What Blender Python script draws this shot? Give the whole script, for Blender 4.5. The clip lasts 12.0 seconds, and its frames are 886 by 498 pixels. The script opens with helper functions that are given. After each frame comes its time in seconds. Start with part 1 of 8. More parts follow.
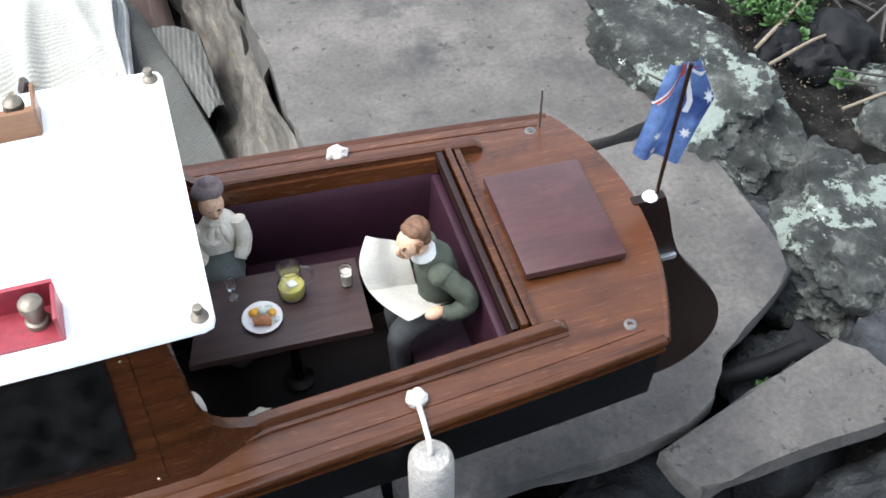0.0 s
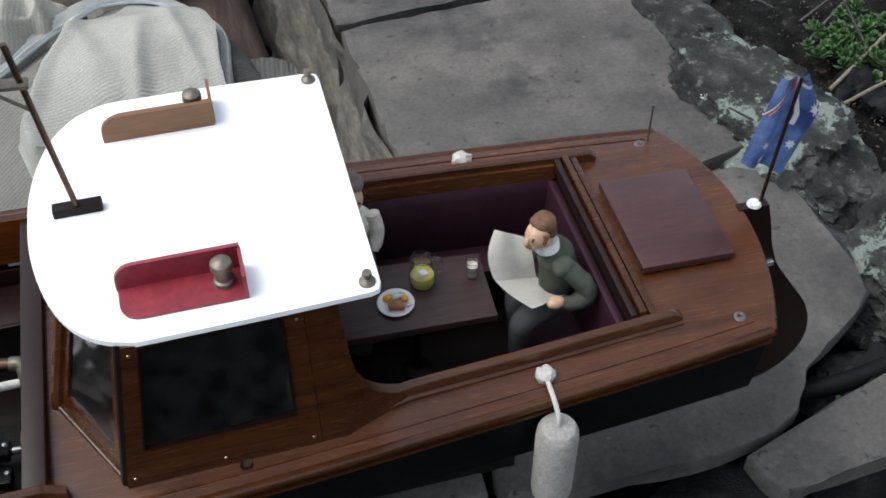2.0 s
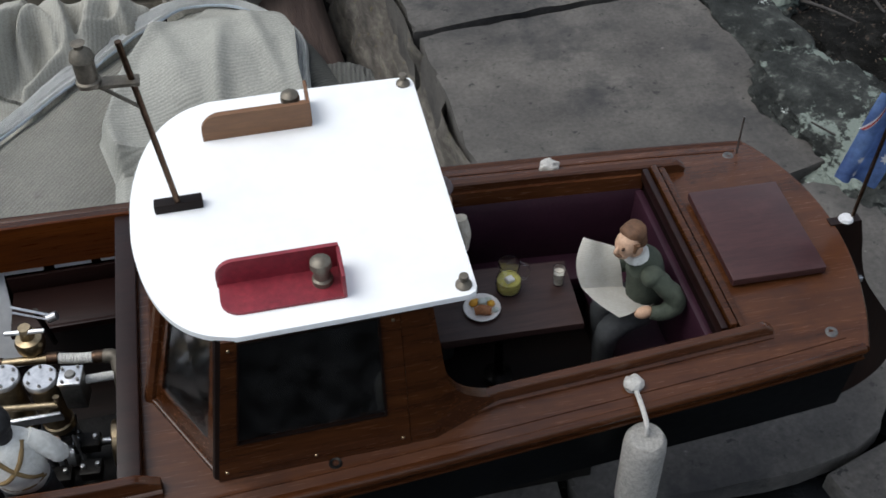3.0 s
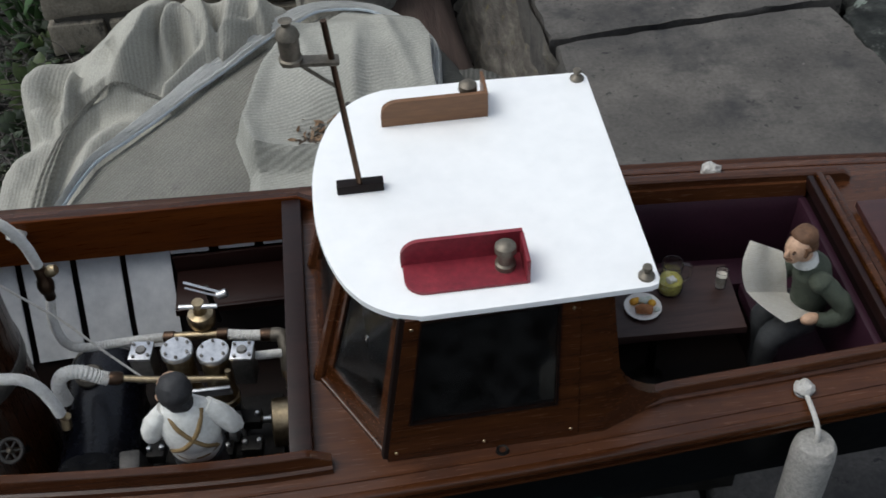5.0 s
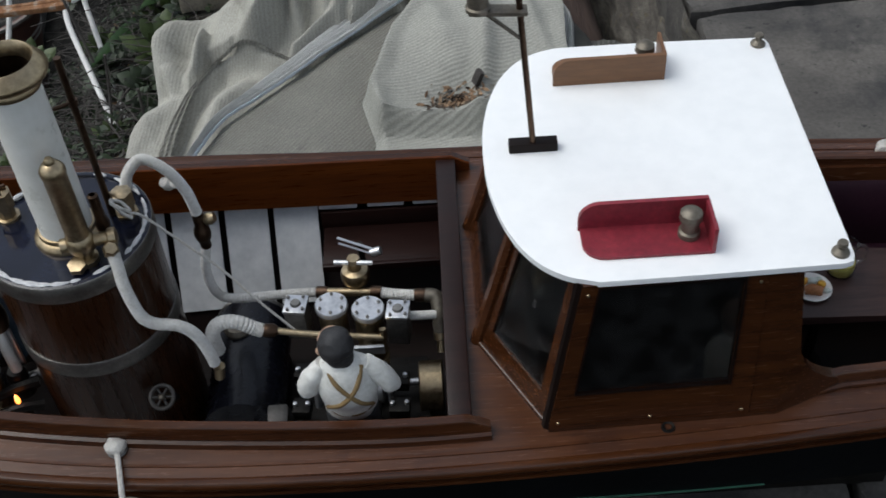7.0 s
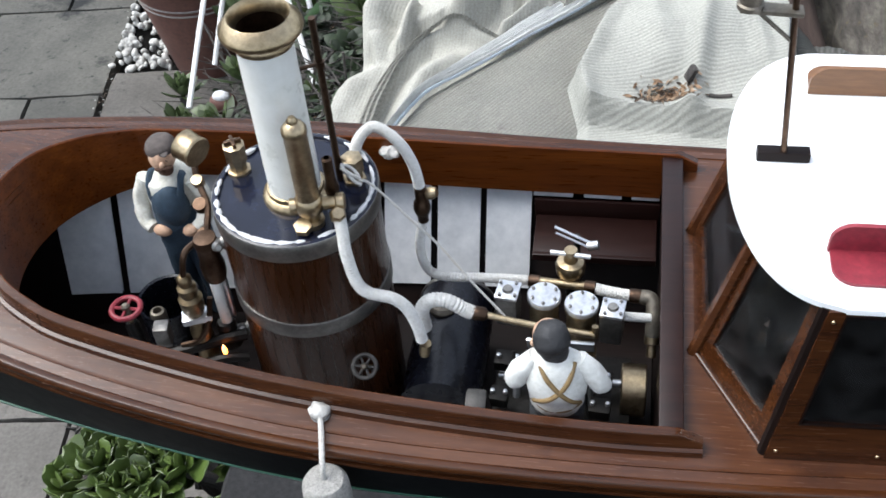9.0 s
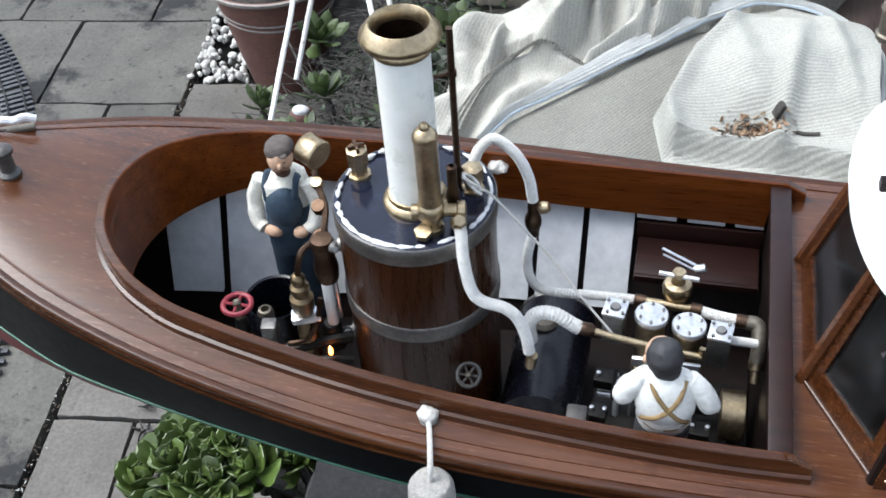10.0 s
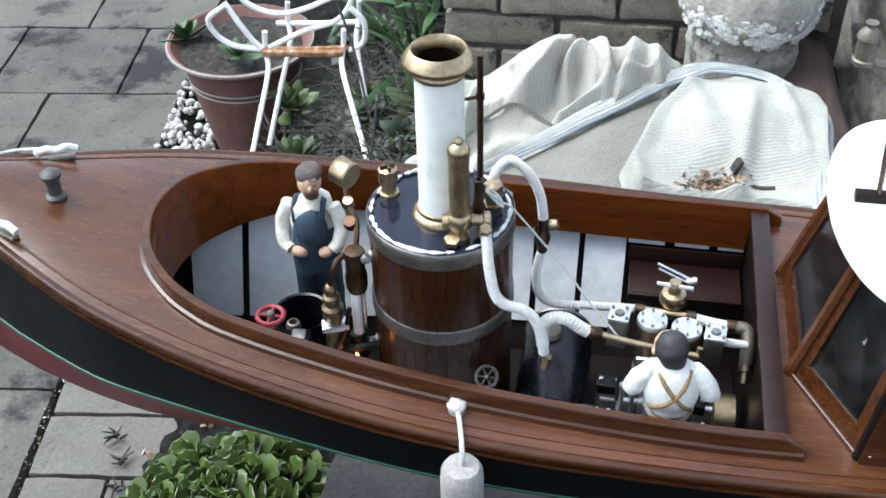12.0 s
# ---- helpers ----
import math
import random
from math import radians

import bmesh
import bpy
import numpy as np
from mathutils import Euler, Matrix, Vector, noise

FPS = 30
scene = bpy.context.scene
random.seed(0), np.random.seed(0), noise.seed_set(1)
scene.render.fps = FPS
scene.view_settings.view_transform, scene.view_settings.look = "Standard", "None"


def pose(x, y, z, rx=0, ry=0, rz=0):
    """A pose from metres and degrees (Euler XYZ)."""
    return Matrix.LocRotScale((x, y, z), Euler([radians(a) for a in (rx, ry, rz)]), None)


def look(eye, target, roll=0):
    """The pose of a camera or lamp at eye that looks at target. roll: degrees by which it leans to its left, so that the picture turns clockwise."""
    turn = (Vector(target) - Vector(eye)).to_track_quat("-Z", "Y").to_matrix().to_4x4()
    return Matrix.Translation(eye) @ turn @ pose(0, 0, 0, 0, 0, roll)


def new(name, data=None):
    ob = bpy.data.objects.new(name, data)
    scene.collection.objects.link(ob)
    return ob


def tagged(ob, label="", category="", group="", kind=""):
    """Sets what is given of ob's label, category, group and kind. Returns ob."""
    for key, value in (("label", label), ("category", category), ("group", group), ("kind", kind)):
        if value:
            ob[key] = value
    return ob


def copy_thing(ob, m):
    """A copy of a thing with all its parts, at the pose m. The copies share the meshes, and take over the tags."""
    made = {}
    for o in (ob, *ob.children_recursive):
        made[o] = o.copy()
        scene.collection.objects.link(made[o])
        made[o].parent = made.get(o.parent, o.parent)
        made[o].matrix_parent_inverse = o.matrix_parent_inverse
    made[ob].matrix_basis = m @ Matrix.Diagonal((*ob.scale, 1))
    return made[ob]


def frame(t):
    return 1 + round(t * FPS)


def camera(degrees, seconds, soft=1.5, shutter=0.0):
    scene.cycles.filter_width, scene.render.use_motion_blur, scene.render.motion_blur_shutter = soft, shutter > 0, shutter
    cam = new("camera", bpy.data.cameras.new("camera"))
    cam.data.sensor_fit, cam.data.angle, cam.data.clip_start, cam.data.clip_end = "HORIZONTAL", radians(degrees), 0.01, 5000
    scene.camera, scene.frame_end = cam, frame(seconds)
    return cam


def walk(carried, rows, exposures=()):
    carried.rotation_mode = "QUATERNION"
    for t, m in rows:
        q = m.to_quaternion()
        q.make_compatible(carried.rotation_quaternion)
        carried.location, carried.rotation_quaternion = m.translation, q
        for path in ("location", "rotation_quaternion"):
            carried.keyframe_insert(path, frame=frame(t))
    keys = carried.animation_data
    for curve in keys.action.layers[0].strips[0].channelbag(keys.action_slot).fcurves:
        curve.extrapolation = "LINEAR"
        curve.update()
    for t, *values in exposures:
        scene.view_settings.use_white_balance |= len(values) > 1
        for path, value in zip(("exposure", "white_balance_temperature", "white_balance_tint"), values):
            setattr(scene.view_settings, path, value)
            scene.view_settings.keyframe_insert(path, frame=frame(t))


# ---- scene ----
cam = camera(43.0, 12.0, soft=1.6, shutter=0.3)
PATH = [
    (0, (0.296, -0.521, 0.919), (0.675, 0.721, -0.602), -0.2),
    (0.5, (0.274, -0.546, 0.926), (0.66, 0.717, -0.575), -0.3),
    (1, (0.25, -0.57, 0.933), (0.647, 0.718, -0.545), -0.0),
    (1.5, (0.221, -0.583, 0.936), (0.595, 0.731, -0.524), 0.1),
    (2, (0.201, -0.584, 0.938), (0.551, 0.75, -0.511), -0.2),
    (2.5, (0.185, -0.579, 0.938), (0.485, 0.772, -0.506), -0.9),
    (4.5, (0.125, -0.595, 0.932), (0.307, 0.81, -0.479), -2.1),
    (5, (0.103, -0.589, 0.927), (0.23, 0.827, -0.48), -2.8),
    (5.5, (0.088, -0.585, 0.925), (0.18, 0.844, -0.471), -2.9),
    (6, (0.076, -0.585, 0.922), (0.125, 0.855, -0.466), -3.6),
    (6.5, (0.064, -0.584, 0.911), (0.085, 0.84, -0.493), -3.6),
    (7, (0.044, -0.573, 0.902), (0.022, 0.828, -0.525), -4.2),
    (9, (-0.003, -0.555, 0.892), (-0.301, 0.808, -0.541), -5.7),
    (9.5, (-0.017, -0.572, 0.894), (-0.364, 0.803, -0.517), -5.0),
    (10, (-0.047, -0.58, 0.894), (-0.428, 0.805, -0.498), -4.6),
    (10.5, (-0.065, -0.585, 0.897), (-0.462, 0.825, -0.464), -3.9),
    (11, (-0.077, -0.609, 0.898), (-0.493, 0.804, -0.455), -3.7),
    (11.5, (-0.086, -0.649, 0.905), (-0.445, 0.817, -0.408), -2.7),
    (12, (-0.091, -0.689, 0.909), (-0.377, 0.82, -0.372), -1.6),
]
EXPOSURES = [(0.0, 1.83, 6250, 8), (1.0, 1.62, 6300, 8), (1.6, 1.05, 6300, 8), (2.5, 0.4, 6300, 8), (4.5, 0.08, 6350, 7), (5.5, -0.05, 6350, 7), (7.0, -0.03, 6300, 7), (8.0, 0.65, 6250, 8), (9.0, 1.2, 6200, 8), (9.5, 1.3, 6150, 8), (12.0, 1.53, 5950, 5)]
walk(cam, [(t, look(eye, target, roll)) for t, eye, target, roll in PATH], EXPOSURES)

# ---- light ----
world = bpy.data.worlds.new("sky")
scene.world = world
world.use_nodes = True
sky = world.node_tree.nodes.new("ShaderNodeTexSky")
sky.sky_type, sky.sun_disc = "NISHITA", False
SUN_ELEVATION, SUN_TURN = 60.0, -84.0
sky.sun_elevation, sky.sun_rotation = radians(SUN_ELEVATION), radians(SUN_TURN)
sky.air_density, sky.dust_density, sky.ozone_density = 1.0, 2.0, 1.0
veil = world.node_tree.nodes.new("ShaderNodeHueSaturation")
veil.inputs["Saturation"].default_value = 0.42
world.node_tree.links.new(sky.outputs["Color"], veil.inputs["Color"])
world.node_tree.links.new(veil.outputs["Color"], world.node_tree.nodes["Background"].inputs["Color"])
world.node_tree.nodes["Background"].inputs["Strength"].default_value = 0.15
sun_data = bpy.data.lights.new("sun", "SUN")
sun_data.energy, sun_data.angle, sun_data.color = 1.6, radians(42), (1.0, 0.97, 0.93)
sun = new("sun", sun_data)
sun.matrix_world = look((0, 0, 5), Vector((0, 0, 5)) - Vector((math.sin(radians(SUN_TURN)) * math.cos(radians(SUN_ELEVATION)),
                        math.cos(radians(SUN_TURN)) * math.cos(radians(SUN_ELEVATION)), math.sin(radians(SUN_ELEVATION)))))


# ---- materials ----
def material(name, colours, rough=0.6, metal=0.0, scale=(30, 30, 30), fine=6.0, bump=0.2, wear=None, gloss_var=0.1, coat=0.0, per_piece=0.0, detail=6.0, spread=(0.3, 0.7), shine=0.5):
    """A two-scale surface: colours are blended by a coarse noise, darkened a little by a fine one; wear adds worn blotches (colour, threshold, scale)."""
    m = bpy.data.materials.new(name)
    m.use_nodes = True
    t = m.node_tree
    bsdf = t.nodes["Principled BSDF"]
    link = t.links.new

    def node(kind, **values):
        n = t.nodes.new(kind)
        for key, value in values.items():
            n.inputs[key].default_value = value
        return n

    where = node("ShaderNodeTexCoord")
    place = node("ShaderNodeMapping", Scale=scale)
    link(where.outputs["Object"], place.inputs["Vector"])
    coarse = node("ShaderNodeTexNoise", Scale=1.0, Detail=detail, Roughness=0.6)
    link(place.outputs["Vector"], coarse.inputs["Vector"])
    small = node("ShaderNodeTexNoise", Scale=fine, Detail=4.0, Roughness=0.65)
    link(place.outputs["Vector"], small.inputs["Vector"])
    ramp = t.nodes.new("ShaderNodeValToRGB")
    link(coarse.outputs["Fac"], ramp.inputs["Fac"])
    lo, hi = spread
    ramp.color_ramp.elements[0].position, ramp.color_ramp.elements[1].position = lo, hi
    ramp.color_ramp.elements[0].color, ramp.color_ramp.elements[1].color = (*colours[0], 1), (*colours[-1], 1)
    for k, c in enumerate(colours[1:-1]):
        ramp.color_ramp.elements.new(lo + (hi - lo) * (k + 1) / (len(colours) - 1)).color = (*c, 1)
    colour = ramp.outputs["Color"]
    grain = node("ShaderNodeMixRGB", Fac=0.55)
    grain.blend_type = "OVERLAY"
    link(colour, grain.inputs["Color1"])
    link(small.outputs["Fac"], grain.inputs["Color2"])
    colour = grain.outputs["Color"]
    for tint, at, size, *soft in ([] if not wear else wear if type(wear) is list else [wear]):
        spot = node("ShaderNodeTexNoise", Scale=size, Detail=8.0, Roughness=0.7)
        link(where.outputs["Object"], spot.inputs["Vector"])
        cut = t.nodes.new("ShaderNodeValToRGB")
        cut.color_ramp.elements[0].position, cut.color_ramp.elements[1].position = at, min(at + (soft[0] if soft else 0.06), 1)
        link(spot.outputs["Fac"], cut.inputs["Fac"])
        mixed = t.nodes.new("ShaderNodeMixRGB")
        link(cut.outputs["Color"], mixed.inputs["Fac"])
        link(colour, mixed.inputs["Color1"])
        mixed.inputs["Color2"].default_value = (*tint, 1)
        colour = mixed.outputs["Color"]
    if per_piece:
        info = t.nodes.new("ShaderNodeObjectInfo")
        reach = node("ShaderNodeMapRange")
        reach.inputs["To Min"].default_value, reach.inputs["To Max"].default_value = 1 - per_piece, 1 + per_piece
        link(info.outputs["Random"], reach.inputs["Value"])
        hsv = t.nodes.new("ShaderNodeHueSaturation")
        link(reach.outputs["Result"], hsv.inputs["Value"])
        link(colour, hsv.inputs["Color"])
        colour = hsv.outputs["Color"]
    link(colour, bsdf.inputs["Base Color"])
    sheen = node("ShaderNodeMapRange")
    sheen.inputs["To Min"].default_value, sheen.inputs["To Max"].default_value = max(rough - gloss_var, 0.03), min(rough + gloss_var, 1)
    link(small.outputs["Fac"], sheen.inputs["Value"])
    link(sheen.outputs["Result"], bsdf.inputs["Roughness"])
    bsdf.inputs["Metallic"].default_value = metal
    bsdf.inputs["Coat Weight"].default_value = coat
    bsdf.inputs["Specular IOR Level"].default_value = shine
    bsdf.inputs["Coat Roughness"].default_value = 0.12
    if bump:
        both = node("ShaderNodeMath")
        link(coarse.outputs["Fac"], both.inputs[0])
        link(small.outputs["Fac"], both.inputs[1])
        relief = node("ShaderNodeBump", Strength=bump, Distance=0.004)
        link(both.outputs["Value"], relief.inputs["Height"])
        link(relief.outputs["Normal"], bsdf.inputs["Normal"])
    return m


MAHOGANY = material("varnished_mahogany", [(0.032, 0.0100, 0.0038), (0.057, 0.0188, 0.0066), (0.085, 0.0305, 0.0110)], 0.25, 0, (6, 95, 95), 6, 0.03, coat=0.14, shine=0.42, wear=[((0.085, 0.0318, 0.0122), 0.42, 7, 0.45), ((0.026, 0.0088, 0.0040), 0.56, 16, 0.22)], detail=9)
MAHOGANY_LIGHT = material("golden_mahogany", [(0.070, 0.0165, 0.0026), (0.106, 0.0265, 0.0040), (0.145, 0.0390, 0.0058)], 0.3, 0, (6, 90, 90), 6, 0.03, coat=0.08, shine=0.28, detail=9)
MAHOGANY_RED = material("red_mahogany_panel", [(0.034, 0.0120, 0.0118), (0.052, 0.0190, 0.0180)], 0.36, 0, (10, 80, 80), 6, 0.06, coat=0.12, shine=0.5, wear=((0.072, 0.030, 0.028), 0.55, 24, 0.2), detail=9)
# near-black base colour: the shade inside the wells is put into the wood
SHADE_DARK_WOOD = material("shade_darkened_wood", [(0.002975, 0.001155, 0.00077), (0.00665, 0.00238, 0.001575)], 0.5, 0, (8, 70, 70), 5, 0.08, shine=0.18)
RUDDER_WOOD = material("dark_varnished_rudder_wood", [(0.0075, 0.0030, 0.0022), (0.014, 0.0055, 0.0038)], 0.4, 0, (70, 70, 8), 5, 0.06, shine=0.3)
SHELF_WOOD = material("dark_red_shelf_wood", [(0.010, 0.0036, 0.0030), (0.019, 0.0066, 0.0050)], 0.4, 0, (8, 80, 80), 5, 0.05, shine=0.3)
TABLE_WOOD = material("walnut_table_wood", [(0.026, 0.0135, 0.0118), (0.058, 0.031, 0.026)], 0.42, 0, (8, 90, 90), 5, 0.08, shine=0.4)
LAGGING = material("boiler_lagging_wood", [(0.0135, 0.0041, 0.0014), (0.034, 0.0112, 0.0034)], 0.28, 0, (60, 60, 7), 5, 0.05, coat=0.12, per_piece=0.16, shine=0.3)
BLACK_PAINT = material("black_hull_paint", [(0.0022, 0.0026, 0.0032), (0.0048, 0.0054, 0.0064)], 0.42, 0, (12, 12, 12), 8, 0.04, shine=0.12)
GREEN_PAINT = material("green_stripe_paint", [(0.024, 0.1008, 0.0624), (0.0384, 0.12, 0.0792)], 0.45, 0, (20, 20, 20), 6, 0.03)
RED_PAINT = material("red_bottom_paint", [(0.11, 0.0075, 0.011), (0.145, 0.013, 0.016)], 0.5, 0, (15, 15, 15), 6, 0.04)
WHITE_PAINT = material("white_roof_paint", [(0.86, 0.87, 0.88), (0.90, 0.91, 0.91)], 0.35, 0, (6, 6, 6), 8, 0.02, gloss_var=0.05)
OFF_WHITE = material("off_white_lining", [(0.5731, 0.5885, 0.6118), (0.6505, 0.666, 0.6815)], 0.6, 0, (10, 10, 10), 6, 0.05, wear=((0.3098, 0.3175, 0.333), 0.74, 14))
FUNNEL_WHITE = material("cream_funnel_enamel", [(0.7216, 0.7216, 0.6776), (0.7744, 0.7744, 0.7304)], 0.3, 0, (10, 10, 10), 6, 0.02)
LIGHTBOX_RED = material("crimson_paint", [(0.165, 0.0105, 0.0225), (0.2325, 0.0225, 0.0345)], 0.5, 0, (40, 40, 40), 6, 0.08)
BOX_BROWN = material("tan_varnished_wood", [(0.1275, 0.05625, 0.0225), (0.18, 0.08625, 0.036)], 0.45, 0, (10, 80, 80), 5, 0.06)
PURPLE = material("plum_leather", [(0.0185, 0.0048, 0.0112), (0.031, 0.0088, 0.0185)], 0.55, 0, (30, 30, 30), 12, 0.12, shine=0.3)
BRASS = material("aged_brass", [(0.30, 0.232, 0.138), (0.48, 0.385, 0.255)], 0.36, 1.0, (60, 60, 60), 5, 0.1, wear=((0.17, 0.115, 0.065), 0.6, 60, 0.12))
DULL_BRASS = material("tarnished_brass", [(0.13, 0.095, 0.054), (0.24, 0.185, 0.11)], 0.4, 1.0, (60, 60, 60), 5, 0.1, wear=((0.07, 0.045, 0.028), 0.56, 70, 0.12))
COPPER = material("dull_copper_brown_metal", [(0.055, 0.034, 0.023), (0.118, 0.077, 0.053)], 0.4, 1.0, (60, 60, 60), 5, 0.1)
STEEL = material("bright_steel", [(0.4805, 0.4919, 0.5148), (0.7093, 0.7207, 0.7436)], 0.33, 0.85, (60, 60, 60), 5, 0.06)
FRAME_WOOD = material("brown_mahogany_frame", [(0.026, 0.0077, 0.0024), (0.044, 0.0138, 0.0040), (0.066, 0.0222, 0.0062)], 0.25, 0, (6, 90, 90), 6, 0.03, coat=0.14, shine=0.36, wear=((0.024, 0.0076, 0.0030), 0.56, 18, 0.2), detail=9)
IRON = material("dull_dark_iron", [(0.05, 0.048, 0.046), (0.11, 0.105, 0.10)], 0.5, 0.5, (60, 60, 60), 5, 0.12)
DRUM_BLACK = material("black_drum_paint", [(0.003, 0.0035, 0.0062), (0.0075, 0.0085, 0.0135)], 0.26, 0, (30, 30, 30), 5, 0.03, shine=0.35)
DULL_STEEL = material("dull_grey_steel", [(0.165, 0.1575, 0.15), (0.27, 0.2625, 0.2475)], 0.45, 1.0, (60, 60, 60), 5, 0.1)
GUNMETAL = material("dark_grimy_metal", [(0.009, 0.00825, 0.0075), (0.025, 0.023, 0.021)], 0.45, 0.7, (60, 60, 60), 5, 0.15)
BLACK_METAL = material("black_enamelled_metal", [(0.004, 0.0055, 0.013), (0.010, 0.013, 0.028)], 0.14, 0, (30, 30, 30), 5, 0.02, shine=0.4)
LAMP_GREY = material("grey_weathered_brass", [(0.115, 0.101, 0.080), (0.20, 0.178, 0.145)], 0.5, 0.7, (80, 80, 80), 5, 0.12)
SEALANT = material("white_sealant", [(0.528, 0.528, 0.5456), (0.6864, 0.6864, 0.6952)], 0.4, 0, (90, 90, 90), 4, 0.4)
ROPE_WHITE = material("white_braided_cord", [(0.5104, 0.4928, 0.4576), (0.6512, 0.6336, 0.5984)], 0.85, 0, (260, 260, 260), 4, 0.6)
HOSE = material("white_string_lagging", [(0.60, 0.585, 0.55), (0.74, 0.73, 0.70)], 0.85, 0, (220, 220, 220), 3, 0.5, wear=((0.42, 0.37, 0.29), 0.6, 90, 0.12))
FOAM = material("white_fender_foam", [(0.36, 0.345, 0.315), (0.58, 0.56, 0.525)], 0.9, 0, (300, 300, 300), 3, 0.9)
PAVING = material("grey_sandstone_paving", [(0.058, 0.0545, 0.0515), (0.084, 0.0785, 0.0725), (0.112, 0.104, 0.095)], 0.85, 0, (9, 9, 9), 18, 0.35, wear=[((0.038, 0.0375, 0.038), 0.52, 6, 0.14), ((0.034, 0.033, 0.0325), 0.60, 55, 0.05), ((0.155, 0.148, 0.135), 0.66, 42, 0.05)], spread=(0.34, 0.66), shine=0.3, detail=9)
PATH_PAVING = material("weathered_path_paving", [(0.062, 0.0605, 0.054), (0.086, 0.083, 0.073), (0.105, 0.101, 0.088)], 0.85, 0, (5, 5, 5), 26, 0.3, wear=[((0.017, 0.0178, 0.018), 0.535, 4.2, 0.09), ((0.028, 0.029, 0.028), 0.60, 38, 0.06), ((0.17, 0.17, 0.155), 0.70, 30, 0.03)], per_piece=0.12, shine=0.3, detail=9)
BORDER_PAVING = material("plain_border_paving", [(0.088, 0.081, 0.073), (0.112, 0.104, 0.094), (0.135, 0.126, 0.113)], 0.85, 0, (5, 5, 5), 26, 0.3, wear=((0.060, 0.056, 0.052), 0.58, 30, 0.1), per_piece=0.12, shine=0.3, detail=9)
ROCK = material("dark_lichened_rock", [(0.0095, 0.0108, 0.0102), (0.029, 0.0315, 0.0295), (0.075, 0.08, 0.074)], 0.9, 0, (22, 22, 22), 9, 1.0, wear=[((0.095, 0.102, 0.092), 0.555, 44, 0.08), ((0.18, 0.21, 0.185), 0.56, 10, 0.025), ((0.42, 0.45, 0.43), 0.635, 12, 0.012)], shine=0.2, detail=10)
BLACK_ROCK = material("damp_black_rock", [(0.006, 0.0072, 0.0088), (0.018, 0.0205, 0.0235), (0.05, 0.054, 0.057)], 0.62, 0, (26, 26, 26), 9, 1.0, wear=[((0.004, 0.0045, 0.005), 0.56, 22, 0.1), ((0.12, 0.13, 0.125), 0.64, 52, 0.05)], shine=0.4, detail=10)
SOIL = material("dark_garden_soil", [(0.0032, 0.0030, 0.0026), (0.0085, 0.0082, 0.0074), (0.024, 0.0235, 0.0215)], 0.95, 0, (30, 30, 30), 8, 0.9, shine=0.1, wear=((0.055, 0.056, 0.052), 0.6, 40, 0.08))
CLOTH_EDGE = material("pale_blue_white_selvedge", [(0.558, 0.6324, 0.7068), (0.6882, 0.744, 0.7905)], 0.85, 0, (60, 60, 60), 8, 0.4)
BARK = material("weathered_brown_timber", [(0.034, 0.0204, 0.01632), (0.0646, 0.04216, 0.034), (0.0884, 0.06256, 0.04896)], 0.85, 0, (30, 4, 30), 5, 0.7)
LICHEN_LOG = material("lichened_bleached_timber", [(0.045, 0.04, 0.036), (0.10, 0.09, 0.077), (0.18, 0.165, 0.14)], 0.9, 0, (70, 14, 50), 6, 0.9, wear=((0.15, 0.125, 0.06), 0.58, 48, 0.1), detail=9)
STONE = material("pale_weathered_stone", [(0.2448, 0.2346, 0.204), (0.3808, 0.3672, 0.3196)], 0.9, 0, (16, 16, 16), 8, 0.5, wear=((0.102, 0.0986, 0.0884), 0.57, 12))
BRICKWORK = material("buff_weathered_brick", [(0.1632, 0.1428, 0.1122), (0.272, 0.2448, 0.1938)], 0.9, 0, (22, 22, 22), 8, 0.5, wear=((0.068, 0.0612, 0.051), 0.58, 15), per_piece=0.15)
MORTAR = material("dark_mortar", [(0.0544, 0.04896, 0.04216), (0.0884, 0.0816, 0.0714)], 0.95, 0, (30, 30, 30), 8, 0.5)
POT_RED = material("brown_terracotta_plastic", [(0.1088, 0.0476, 0.0374), (0.1564, 0.0748, 0.0578)], 0.55, 0, (12, 12, 12), 8, 0.1)
POT_PALE = material("pale_pot_rim", [(0.1999, 0.1714, 0.1523), (0.2618, 0.238, 0.219)], 0.6, 0, (20, 20, 20), 8, 0.1)
PEBBLE = material("white_pebble", [(0.3536, 0.3468, 0.3196), (0.5032, 0.4964, 0.4692)], 0.6, 0, (60, 60, 60), 5, 0.15, per_piece=0.15)
WIRE_WHITE = material("chipped_white_metal", [(0.70, 0.69, 0.67), (0.80, 0.79, 0.77)], 0.5, 0, (60, 60, 60), 5, 0.2, wear=((0.26, 0.115, 0.045), 0.64, 40))
RUST = material("rusty_metal", [(0.136, 0.0544, 0.0204), (0.2448, 0.1156, 0.0476), (0.374, 0.3264, 0.272)], 0.8, 0, (60, 60, 60), 5, 0.3)
LEAF = material("succulent_leaf", [(0.027, 0.046, 0.010), (0.066, 0.098, 0.022)], 0.36, 0, (30, 30, 30), 5, 0.1, wear=((0.10, 0.12, 0.032), 0.62, 40, 0.1), per_piece=0.5)
LEAF_DARK = material("dull_green_leaf", [(0.0085, 0.0165, 0.006), (0.020, 0.033, 0.012)], 0.55, 0, (30, 30, 30), 5, 0.1, per_piece=0.35)
LEAF_BRIGHT = material("bright_weed_leaf", [(0.01989, 0.05304, 0.01105), (0.03978, 0.09282, 0.0221)], 0.5, 0, (30, 30, 30), 5, 0.1, per_piece=0.25)
